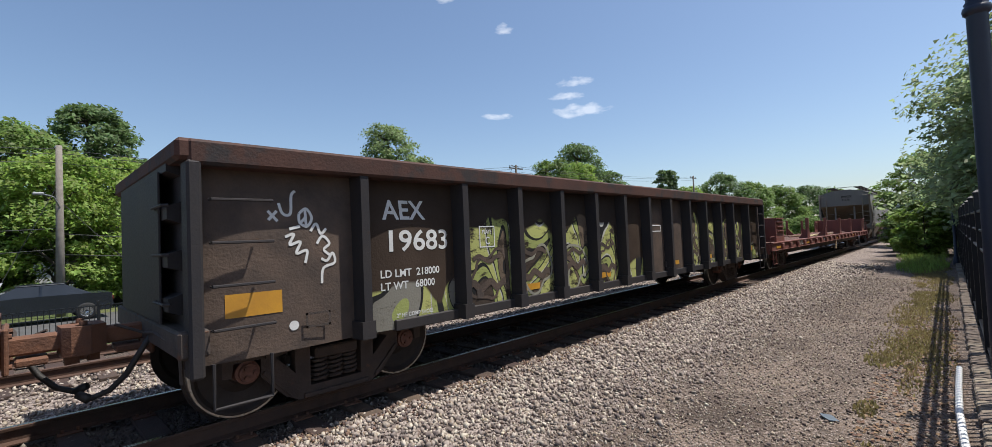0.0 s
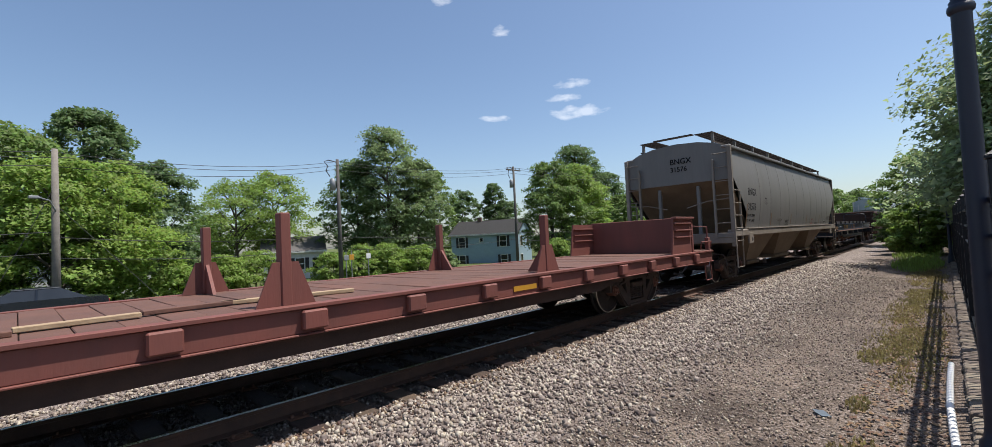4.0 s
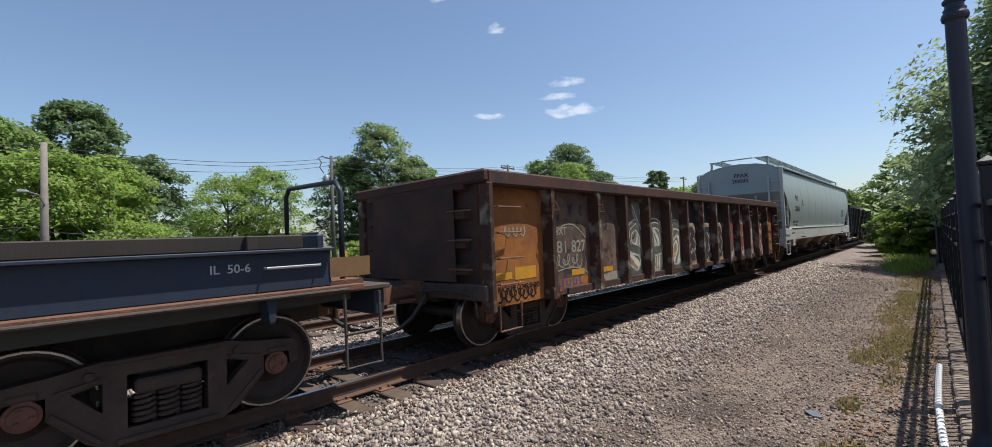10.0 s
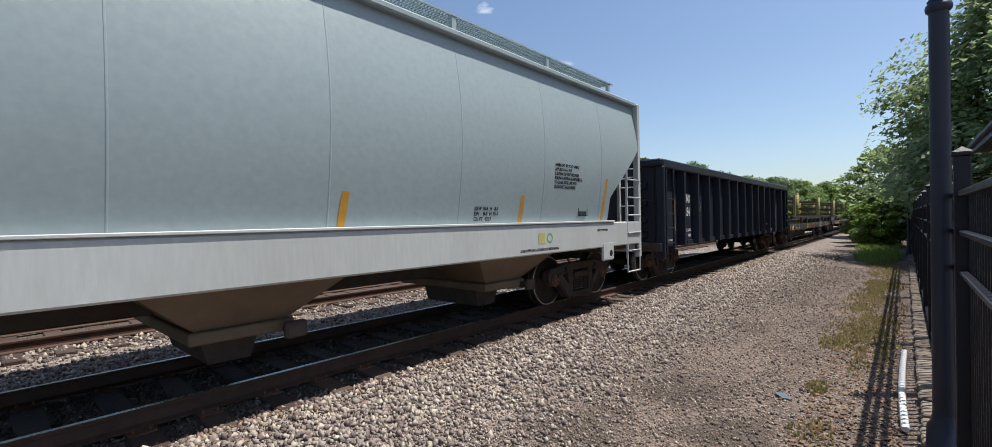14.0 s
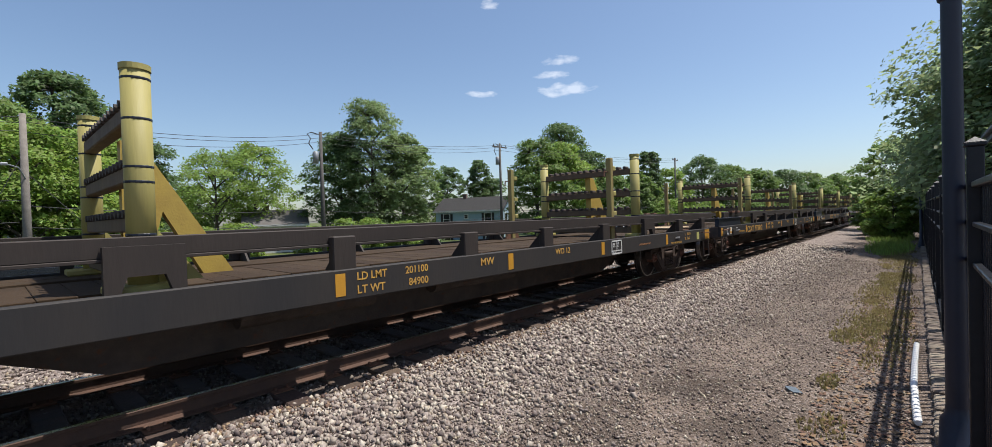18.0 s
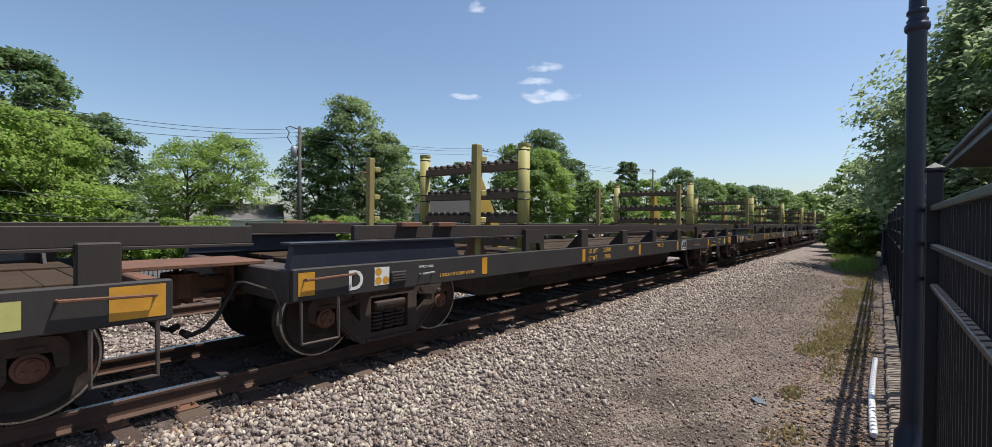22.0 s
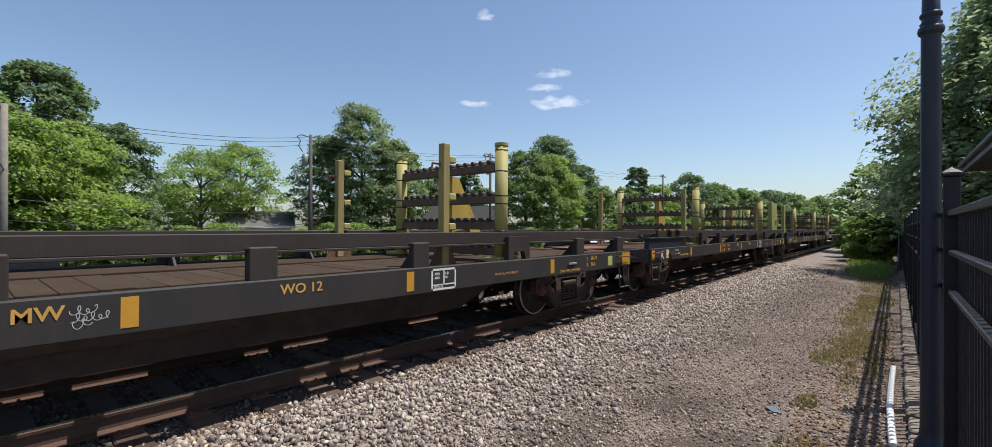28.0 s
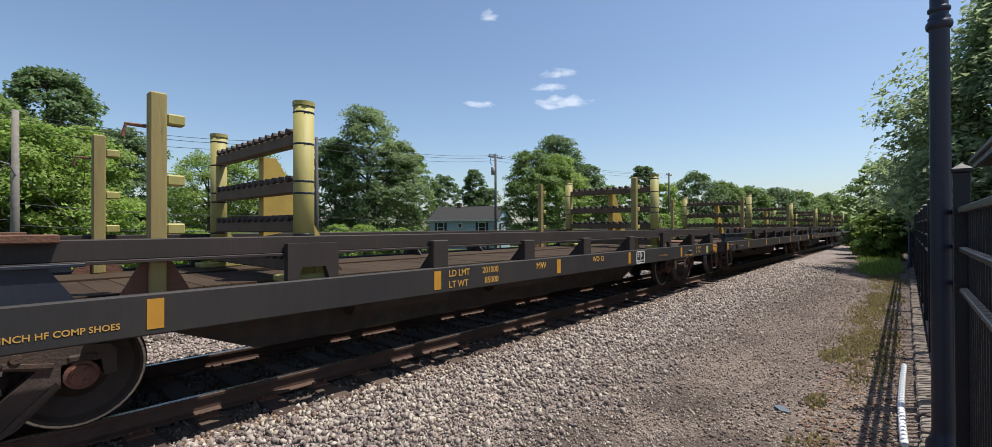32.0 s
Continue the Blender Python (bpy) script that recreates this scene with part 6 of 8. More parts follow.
YIN = HW - 0.16
G1 = build_gondola("gondola_car", "black open-top gondola car with graffiti and brown rusty rim", 0.93, 15.58, 2.51, 0.68,
                   [1.51, 2.88, 3.90, 4.88, 5.85, 6.82, 7.79, 8.78, 9.79, 10.79, 11.79, 12.77, 14.11], M_AEX, M_AEX, M_CHORD,
                   [M_GRAF_BROWN, M_GRAF_LOW] + [M_GRAF_GREEN] * 4 + [M_GRAF_LOW] + [M_GRAF_BROWN] * 2 + [M_GRAF_GREEN] * 4 + [M_GRAF_LOW], False,
                   [(0.26, 1.04, 0.46, 0.20), (4.05, 0.86, 0.36, 0.09), (6.05, 0.86, 0.36, 0.09), (8.98, 0.88, 0.36, 0.09), (10.98, 0.90, 0.36, 0.09), (14.32, 0.93, 0.42, 0.14)],
                   [("AEX", 0.22, 1.81, 1.88, M_WTEXT, 0.56), ("19683", 0.235, 1.80, 1.53, M_WTEXT, 0.90), ("LD LMT  218000", 0.085, 1.75, 1.245, M_WTEXT, 0.80), ("LT WT   68000", 0.085, 1.75, 1.11, M_WTEXT, 0.72), ("2\" HF COMP SHOES", 0.045, 1.93, 0.80, M_WTEXT, 0.5), ("PLATE", 0.05, 3.27, 1.69, M_WTEXT, 0.17), ("C", 0.10, 3.32, 1.55, M_WTEXT, 0.08), ("2\" HF COMP SHOES", 0.045, 14.2, 0.76, M_WTEXT, 0.5)], 3, M_AEX)
part("ladder_rail", Shape().box(14.88, 14.94, -HW - 0.005, -HW + 0.05, 0.72, 2.25, 0.008), M_STEEL, G1)
for k in range(9):
    part("rivet_head", Shape().box(15.22, 15.27, -YIN - 0.03, -YIN, 0.95 + 0.14 * k, 0.99 + 0.14 * k, 0.01), M_STEEL, G1)
frame_box(G1, 3.22, 1.51, 0.28, 0.28, 0.015, -YIN - 0.005, M_WTEXT)
frame_box(G1, 8.1, 1.62, 0.42, 0.14, 0.02, -YIN - 0.005, M_WTEXT)
frame_box(G1, 0.92, 0.86, 0.24, 0.14, 0.02, -YIN - 0.03, M_STEEL, "card_holder")
part("chalk_spot", Shape().lathe([(-YIN - 0.006, 0.0), (-YIN - 0.006, 0.045)], "y", 14, (0.82, -0.004, 0.9)), M_WTEXT, G1)
rg = random.Random(4)
TAG = [[(0.62, 1.86), (0.70, 1.78)], [(0.70, 1.86), (0.62, 1.79)], [(0.72, 1.92), (0.75, 1.84), (0.82, 1.84), (0.84, 1.98), (0.88, 2.02)], [(0.90, 1.84), (0.97, 1.88), (1.02, 1.81), (0.97, 1.74), (0.90, 1.77), (0.90, 1.84)], [(0.96, 1.88), (0.96, 1.74)], [(0.96, 1.81), (0.91, 1.77)],
       [(1.00, 1.70), (1.06, 1.76), (1.10, 1.68), (1.16, 1.72)], [(1.06, 1.60), (1.12, 1.66), (1.19, 1.60), (1.13, 1.55), (1.20, 1.50)], [(1.10, 1.48), (1.16, 1.46), (1.22, 1.52), (1.24, 1.44), (1.12, 1.40), (1.10, 1.28)], [(0.76, 1.66), (0.84, 1.68), (0.80, 1.60), (0.90, 1.62), (0.86, 1.53), (0.96, 1.55), (0.94, 1.45)], [(0.80, 1.72), (0.90, 1.74)]]
for line in TAG:
    part("spray_tag", stroke([(a, 1.26 + (b - 1.28) * 1.2) for a, b in line], 0.026, -YIN - 0.008), M_WTEXT, G1)
for k in (0, 1, 2, 3, 7, 8, 9, 10):
    bubble(rg, 2.98 + k * 0.985, 0.72, 0.86, 0.85, -YIN - 0.006, 0.04, G1, M_CREAMLINE if k % 3 else M_GRAF_BROWN)
    part("flaked_patch", stroke([(3.0 + k * 0.985 + 0.1 * q, 1.02 + 0.06 * (k % 3) + 0.05 * math.sin(2.1 * q + k)) for q in range(8)], 0.09, -YIN - 0.010), M_GRAF_BROWN, G1)
    part("flaked_patch", stroke([(3.1 + k * 0.985 + 0.1 * q, 1.36 + 0.05 * (k % 2) + 0.04 * math.sin(1.7 * q + 2 * k)) for q in range(6)], 0.06, -YIN - 0.010), M_GRAF_BROWN, G1)

G2 = build_gondola("gondola_car", "rusty brown and orange gondola car covered in worn graffiti", 81.47, 15.5, 2.53, 0.66,
                   [1.42, 2.78, 3.78, 4.77, 5.79, 6.82, 7.84, 8.85, 9.87, 10.89, 11.91, 12.93, 14.1], M_BROWNSIDE, M_RIB, M_CHORD,
                   [M_ORANGE, M_RUSTPANEL, M_RUSTPANEL, M_GRAF_GREY, M_GRAF_GREY, M_GRAF_GREY, M_INKSIDE, M_INKSIDE, M_INKSIDE, M_RUSTPANEL, M_GRAF_PINK, M_GRAF_PINK, M_GRAF_PINK, M_ORANGE], False,
                   [(0.62, 1.00, 0.50, 0.18), (0.16, 1.02, 0.4, 0.10), (2.95, 0.92, 0.45, 0.09), (2.05, 0.94, 0.4, 0.10), (5.05, 1.10, 0.42, 0.08), (5.9, 1.02, 0.4, 0.1), (8.1, 1.02, 0.36, 0.09), (12.2, 0.98, 0.4, 0.10), (14.0, 1.02, 0.40, 0.16), (14.6, 1.10, 0.4, 0.10)],
                   [("CSXT", 0.13, 1.55, 1.62, M_CREAMLINE, 0.4), ("481 827", 0.20, 1.52, 1.33, M_CREAMLINE, 1.0), ("2 INCH HF COMP SHOES", 0.075, 0.20, 0.86, M_BTEXT, 1.0), ("nationwide  gondola  pool", 0.15, 11.0, 1.90, M_OTEXT, 4.0)], 8, M_RUSTY)
M_BLUEDOT = mat("blue_spray_dot", (0.02, 0.06, 0.22), (0.015, 0.04, 0.14), rough=0.65, scale=6, bump=0.03)
rg = random.Random(14)
part("graffiti_band", stroke([(1.52, 0.80), (1.9, 0.81), (2.3, 0.80), (2.70, 0.81)], 0.20, -YIN - 0.003), M_ORANGE, G2)
part("graffiti_band", stroke([(2.86, 0.80), (3.1, 0.79), (3.4, 0.82), (3.70, 0.80)], 0.18, -YIN - 0.003), M_CREAMLINE, G2)
part("graffiti_arc", stroke([(1.50, 1.0), (1.9, 1.07), (2.3, 1.05), (2.62, 0.92), (2.70, 0.78)], 0.022, -YIN - 0.006), M_CREAMLINE, G2)
part("graffiti_arc", stroke([(1.62, 1.62), (1.9, 1.78), (2.2, 1.76), (2.55, 1.55)], 0.02, -YIN - 0.006), M_CREAMLINE, G2)
for x, z, w, h, mt in ((1.5, 1.06, 0.9, 0.25, M_CREAMLINE), (1.6, 0.72, 0.8, 0.2, M_BLUEDOT), (0.2, 0.70, 1.0, 0.2, M_BTEXT), (0.35, 1.62, 0.6, 0.16, M_CREAMLINE)):
    scrawl(rg, x, z, w, h, -YIN - 0.006, 0.022, G2, mt)
M_CREAM = mat("cream_spray_paint", (0.42, 0.38, 0.31), (0.26, 0.21, 0.16), rough=0.75, scale=4, grain=40, rust=0.62, bump=0.1, rustcol=(0.13, 0.08, 0.05))
M_TANFILL = mat("rusty_tan_spray_fill", (0.32, 0.22, 0.11), (0.17, 0.10, 0.05), rough=0.75, scale=5, grain=40, rust=0.6, bump=0.12, rustcol=(0.07, 0.04, 0.025))
M_GREENFILL = mat("green_spray_fill", (0.05, 0.16, 0.06), (0.03, 0.09, 0.04), rough=0.7, scale=5, grain=40, rust=0.6, bump=0.08)


GLYPHS = [[(0.92, 0.82), (0.55, 1.0), (0.12, 0.86), (0.18, 0.58), (0.80, 0.46), (0.92, 0.18), (0.50, 0.0), (0.06, 0.14)],
          [(0.12, 0.0), (0.16, 0.55), (0.10, 0.98), (0.62, 1.0), (0.92, 0.78), (0.80, 0.50), (0.20, 0.46)],
          [(0.92, 0.95), (0.25, 0.98), (0.10, 0.55), (0.14, 0.08), (0.55, 0.0), (0.95, 0.06)],
          [(0.08, 0.02), (0.22, 0.95), (0.50, 0.35), (0.78, 0.98), (0.92, 0.04)],
          [(0.10, 0.96), (0.85, 0.90), (0.20, 0.48), (0.90, 0.40), (0.15, 0.02), (0.9, 0.08)]]


M_PALEOUT = mat("pale_grey_spray_outline", (0.52, 0.51, 0.46), (0.28, 0.26, 0.22), rough=0.75, shine=0.15, scale=5, grain=40, rust=0.8, bump=0.1, rustcol=(0.11, 0.072, 0.052))
M_MOSSFILL = mat("dark_moss_grey_spray_fill", (0.115, 0.130, 0.105), (0.05, 0.058, 0.05), rough=0.75, shine=0.15, scale=4, grain=40, rust=0.75, bump=0.1, rustcol=(0.07, 0.05, 0.04))


def wild(rng, k, x, wide, parent):
    """One large sprayed letter with a pale outline round a dull moss-grey body."""
    y = -YIN - 0.012
    pts = [(x + wide * (0.08 + 0.84 * a), 0.74 + 1.02 * b) for a, b in GLYPHS[(4, 0, 1, 2)[k]]]
    part("graffiti_letter", stroke(pts, 0.25, y), M_PALEOUT, parent)
    part("graffiti_core", stroke(pts, 0.17, y - 0.003), M_MOSSFILL, parent)
    part("graffiti_shine", stroke([(a + 0.02, b + 0.03) for a, b in pts[1:4]], 0.02, y - 0.006), M_PALEOUT, parent)
    part("graffiti_shadow", stroke([(x + wide * q, 0.70 + 0.04 * math.sin(5 * q + k)) for q in (0.0, 0.3, 0.6, 1.0)], 0.06, y - 0.002), M_PALEOUT, parent)


BOLT = [(0.0, 0.98), (0.62, 1.0), (0.98, 0.80), (0.62, 0.66), (0.97, 0.50), (0.70, 0.30), (0.92, 0.02), (0.30, 0.0), (0.44, 0.26), (0.06, 0.34), (0.40, 0.52), (0.10, 0.60), (0.46, 0.80)]


def blade(outline, y, material, parent, name):
    """A flat sprayed field with straight, pointed edges."""
    part(name, Shape().add([(a, y, b) for a, b in outline], [tuple(range(len(outline)))]), material, parent)


def angular(rng, x, wide, flip, parent):
    """A pointed wildstyle letter: cream edge, rusty tan body, dark core, rows of dots and coloured accents."""
    y = -YIN - 0.010
    pts = [((1 - a) if flip else a, b) for a, b in BOLT]
    put_at = lambda k, q: [(x + wide * (0.5 + (a - 0.5) * k), 0.74 + 1.05 * (0.5 + (b - 0.5) * (0.5 + 0.5 * k))) for a, b in q]
    blade(put_at(1.0, pts), y, M_CREAM, parent, "graffiti_edge")
    blade(put_at(0.86, pts), y - 0.002, M_TANFILL, parent, "graffiti_body")
    blade(put_at(0.62, pts), y - 0.004, M_INKSIDE, parent, "graffiti_core")
    for q in range(2):
        cx, cz = x + wide * rng.uniform(0.1, 0.8), 0.82 + 0.85 * rng.random()
        blade([(cx, cz), (cx + 0.26, cz + 0.05), (cx + 0.10, cz + 0.12)], y - 0.007, M_CREAM, parent, "graffiti_arrow")
        blade([(cx + 0.05, cz + 0.025), (cx + 0.20, cz + 0.055), (cx + 0.10, cz + 0.095)], y - 0.009, rng.choice((M_GREENFILL, M_TANFILL)), parent, "graffiti_arrow")
    for q in range(8):
        part("paint_dot", Shape().lathe([(y - 0.006, 0.0), (y - 0.006, 0.013)], "y", 8, (x + wide * (0.12 + 0.09 * q), 0, 1.12 + 0.05 * q * (-1 if flip else 1))), M_CREAM, parent)
    for q in range(3):
        part("paint_dot", Shape().lathe([(y - 0.005, 0.0), (y - 0.005, rng.uniform(0.03, 0.07))], "y", 12, (x + wide * rng.uniform(0.05, 0.95), 0, 0.78 + 1.1 * rng.random())), rng.choice((M_BLUEDOT, M_BLUEDOT, M_GREENFILL)), parent)


for k in range(1, 4):
    wild(rg, k, 2.95 + k * 1.0, 0.80, G2)
for k in range(3):
    angular(rg, 6.94 + k * 1.02, 0.82, k % 2 == 1, G2)
M_PINK = mat("faded_red_spray", (0.27, 0.055, 0.058), (0.16, 0.045, 0.045), rough=0.75, shine=0.15, bump=0.1, scale=4, rust=0.5, rustcol=(0.20, 0.165, 0.135))
for k in range(4):
    x = 9.97 + k * 1.02
    part("graffiti_band", stroke([(x, 0.80), (x + 0.3, 0.82), (x + 0.6, 0.80), (x + 0.84, 0.81)], 0.24, -YIN - 0.005), M_PALEOUT, G2)
    part("graffiti_letter", stroke([(x + 0.84 * p, 0.95 + 0.75 * q) for p, q in GLYPHS[(1, 4, 2, 0)[k]]], 0.15, -YIN - 0.008), M_PINK, G2)
    for q in range(2):
        xx = x + 0.05 + 0.42 * q
        part("graffiti_spike", Shape().add([(xx, -YIN - 0.010, 0.69), (xx + 0.30, -YIN - 0.010, 0.69), (xx + 0.22, -YIN - 0.010, 1.06)], [(0, 1, 2)]), M_SPRAY, G2)
        part("graffiti_spike", Shape().add([(xx + 0.05, -YIN - 0.014, 0.69), (xx + 0.25, -YIN - 0.014, 0.69), (xx + 0.20, -YIN - 0.014, 0.97)], [(0, 1, 2)]), M_PINK, G2)

G3 = build_gondola("gondola_car", "clean black high-sided gondola car with white lettering", 118.32, 15.3, 2.97, 0.88,
                   [1.45, 2.5, 3.45, 4.45, 5.45, 6.45, 7.45, 8.45, 9.45, 10.47, 11.48, 12.47, 13.91], M_BLACK, M_BLACK, M_BLACK, [], True,
                   [(1.05, 1.25, 0.10, 0.78), (5.9, 1.2, 0.10, 0.4), (8.86, 1.2, 0.10, 0.42), (11.12, 1.25, 0.10, 0.42), (14.24, 1.25, 0.085, 0.78)],
                   [("OMNX", 0.22, 1.6, 1.98, M_WTEXT, 0.62), ("1284", 0.24, 1.68, 1.62, M_WTEXT, 0.5), ("LD LMT 210000", 0.08, 1.58, 1.2, M_WTEXT, 0.7), ("LT WT   76000", 0.08, 1.58, 1.06, M_WTEXT, 0.7), ("IL        52-6", 0.075, 12.95, 1.86, M_WTEXT, 0.5), ("IW        9-8", 0.075, 12.95, 1.74, M_WTEXT, 0.5), ("IH        6-5", 0.075, 12.95, 1.62, M_WTEXT, 0.5), ("CU FT  3267", 0.075, 12.95, 1.5, M_WTEXT, 0.5), ("LIFT AND", 0.05, 13.99, 1.28, M_WTEXT, 0.17), ("JACK HERE", 0.05, 13.99, 1.21, M_WTEXT, 0.2), ("2 INCH HF COMP SHOES", 0.06, 14.1, 0.98, M_WTEXT, 0.75), ("RELEASE  ROD", 0.09, 9.55, 0.98, M_WTEXT, 0.62), ("EXTERIOR PAINT", 0.05, 10.6, 1.03, M_WTEXT, 0.4), ("BLT-01-18", 0.04, 12.95, 1.05, M_WTEXT, 0.2), ("2 INCH HF COMP SHOES", 0.045, 0.35, 1.0, M_WTEXT, 0.6)], 12, M_BLACK)
frame_box(G3, 2.85, 1.76, 0.18, 0.24, 0.015, -YIN - 0.005, M_WTEXT)
part("lift_lug", Shape().box(11.9, 12.2, -YIN - 0.06, -YIN, 0.98, 1.05, 0.01), M_GREYBOX, G3)
part("release_tag", Shape().box(11.42, 11.62, -YIN - 0.03, -YIN - 0.006, 1.22, 1.28), M_WTEXT, G3)

for rib in (1.42, 2.78, 11.91, 12.93):
    part("grab_iron", Shape().tube([(rib - 0.03, -HW + 0.02, 2.12), (rib - 0.03, -HW - 0.05, 2.12), (rib + 0.05, -HW - 0.05, 2.00), (rib + 0.05, -HW + 0.02, 2.00)], 0.012, 6), M_RUSTY, G2)
for car in (G1, G2, G3):
    drape(car)


# ---- covered hoppers ----
def hopper_half_width(z, eave, bulge):
    w = (z - 1.5) / (eave - 1.5)
    return 1.50 + bulge * math.sin(math.pi * max(0.0, min(1.0, w * 0.92 + 0.04)))


def build_hopper(label, s0, L, eave, sill0, sill1, bays, paint, sillpaint, baypaint, seams, text, tape, grate, seed, rails):
    c = new_car("covered_hopper", label, s0)
    rng = random.Random(seed)
    zs = sorted([sill1 + (eave - sill1) * k / 16 for k in range(17)] + [sill1 + (eave - sill1) * 0.62])

    def start(z):
        """Where the side sheet begins: upright above, running in below the slope sheet."""
        zf = sill1 + (eave - sill1) * 0.62
        return 0.10 if z >= zf else min(1.27, 0.10 + 2.05 * (zf - z) / (zf - sill1 + 0.25) - 0.02)
    cuts = [0.0] + seams + [L]
    for sd in (-1, 1):
        for i in range(len(cuts) - 1):
            a, b = cuts[i], cuts[i + 1]
            vs, n = [], 7
            dent = rng.uniform(0.0, 0.002)
            for z in zs:
                x0, x1 = max(a, start(z)), min(b, L - start(z))
                x1 = max(x1, x0 + 0.001)
                for k in range(n):
                    u = k / (n - 1)
                    y = hopper_half_width(z, eave, 0.155) - dent * abs(math.sin(math.pi * u)) * abs(math.sin(3.1 * (z - sill1))) - (0.002 if k in (0, n - 1) else 0)
                    vs.append((x0 + (x1 - x0) * u, sd * y, z))
            fs = [(r * n + k, r * n + k + 1, (r + 1) * n + k + 1, (r + 1) * n + k) for r in range(len(zs) - 1) for k in range(n - 1)]
            part("side_sheet", Shape().add(vs, fs), paint, c, smooth=True)
        part("side_sill", Shape().box(0.0, L, sd * 1.42, sd * (HW + 0.01), sill0, sill1, 0.02), sillpaint, c)
        part("sill_lip", Shape().box(1.2, L - 1.2, sd * 1.38, sd * (HW + 0.03), sill1, sill1 + 0.03, 0.006), sillpaint, c)
        part("roof_eave", Shape().box(0.06, L - 0.06, sd * 1.36, sd * (HW - 0.02), eave, eave + 0.09, 0.02), paint, c)
    for x in seams:
        vs = []
        for z in zs:
            y = -(hopper_half_width(z, eave, 0.155) + 0.003)
            vs += [(x - 0.012, y + 0.006, z), (x - 0.005, y + 0.0015, z), (x + 0.005, y + 0.0015, z), (x + 0.012, y + 0.006, z)]
        part("weld_seam", Shape().add(vs, [(4 * r + k, 4 * r + k + 1, 4 * r + k + 5, 4 * r + k + 4) for r in range(len(zs) - 1) for k in range(3)]), M_SEAM if eave < 3.925 else paint, c)
    # roof, arched
    arch = [(-1.5, eave + 0.05), (-1.2, eave + 0.20), (-0.7, eave + 0.31), (0, eave + 0.36), (0.7, eave + 0.31), (1.2, eave + 0.20), (1.5, eave + 0.05)]
    part("roof", Shape().slab(arch + [(1.45, eave), (-1.45, eave)], "x", 0.12, L - 0.12), paint, c)
    for k in range(4):
        part("roof_hatch", Shape().box(1.5 + k * (L - 3.0) / 4 + 0.1, 1.5 + (k + 1) * (L - 3.0) / 4 - 0.1, -0.33, 0.33, eave + 0.33, eave + 0.45, 0.03), paint, c)
    # running boards
    for sd in (-1, 1):
        for k in range(9):
            x = 0.3 + (L - 0.6) * k / 8
            part("board_bracket", Shape().box(x - 0.045, x + 0.045, sd * 1.05, sd * 1.12, eave + 0.2, eave + 0.56, 0.006), paint, c)
        g = Shape()
        step = 0.055
        nx = int((L - 0.3) / step)
        for k in range(nx):
            x = 0.15 + k * step
            g.box(x, x + 0.022, sd * 0.62, sd * 1.12, eave + 0.545, eave + 0.560)
        for y in (0.62, 0.72, 0.82, 0.92, 1.02, 1.11):
            g.box(0.15, L - 0.15, sd * y, sd * (y + 0.02), eave + 0.54, eave + 0.563)
        part("running_board", g, grate, c, "open metal grating walkway")
        lip = Shape().box(0.15, L - 0.15, sd * 1.115, sd * 1.125, eave + 0.25, eave + 0.30)
        part("board_edge", lip, grate, c)
    for x, sd in ((0, -1), (L, 1)):
        part("end_running_board", Shape().box(x - sd * 0.16, x + sd * 0.02, -0.6, 0.6, eave + 0.53, eave + 0.56), grate, c)
        zt, zf = eave + 0.02, sill1 + (eave - sill1) * 0.62
        xi = x - sd * 0.10
        ew = Shape().slab([(-1.56, zf), (1.56, zf), (1.56, eave), (1.2, eave + 0.18), (0.7, eave + 0.29), (0, eave + 0.34), (-0.7, eave + 0.29), (-1.2, eave + 0.18), (-1.56, eave)], "x", xi - 0.02, xi + 0.02)
        part("end_wall", ew, paint, c)
        xs = x - sd * 2.15
        slope = Shape().add([(xi, -1.54, zf), (xi, 1.54, zf), (xs, 1.45, sill1 - 0.25), (xs, -1.45, sill1 - 0.25), (xi - sd * 0.05, -1.54, zf), (xi - sd * 0.05, 1.54, zf), (xs - sd * 0.05, 1.45, sill1 - 0.25), (xs - sd * 0.05, -1.45, sill1 - 0.25)],
                            [(0, 1, 2, 3), (7, 6, 5, 4), (0, 3, 7, 4), (1, 5, 6, 2), (0, 4, 5, 1), (3, 2, 6, 7)])
        part("slope_sheet", slope, baypaint if eave < 3.925 else paint, c)
        part("end_platform", Shape().box(x, x - sd * 1.6, -1.42, 1.42, sill0 - 0.1, sill0 + 0.02, 0.01), M_STEEL, c)
        part("end_sill", Shape().box(x + sd * 0.04, x - sd * 0.10, -HW + 0.02, HW - 0.02, sill0 - 0.18, sill0 + 0.12, 0.015), sillpaint, c)
        for q in (-1, 1):
            part("corner_post", Shape().box(x - sd * 0.10, x + sd * 0.02, q * (HW - 0.10), q * (HW + 0.012), sill0 - 0.28, eave + 0.05, 0.012), sillpaint, c)
            part("bolster_post", Shape().box(x - sd * 0.30, x - sd * 0.20, q * 0.55, q * 0.65, sill0, zf - 0.1, 0.01), paint, c)
            part("handrail", Shape().tube([(x - sd * 0.04, q * (HW - 0.05), zf - 0.55), (x - sd * 0.05, q * 0.9, zf - 0.6), (x - sd * 0.05, q * 0.3, zf - 0.75)], 0.016, 6), sillpaint, c)
            lx = x - sd * 0.62
            part("ladder_rail", Shape().box(lx - 0.02, lx + 0.02, q * (HW - 0.03), q * (HW + 0.015), sill0 - 0.28, zf - 0.35, 0.006), sillpaint, c)
            for k in range(6):
                z = sill0 - 0.12 + k * 0.36
                if z < zf - 0.3:
                    part("rung", Shape().tube([(x - sd * 0.05, q * (HW + 0.025), z), (lx, q * (HW + 0.025), z)], 0.014, 6), sillpaint, c)
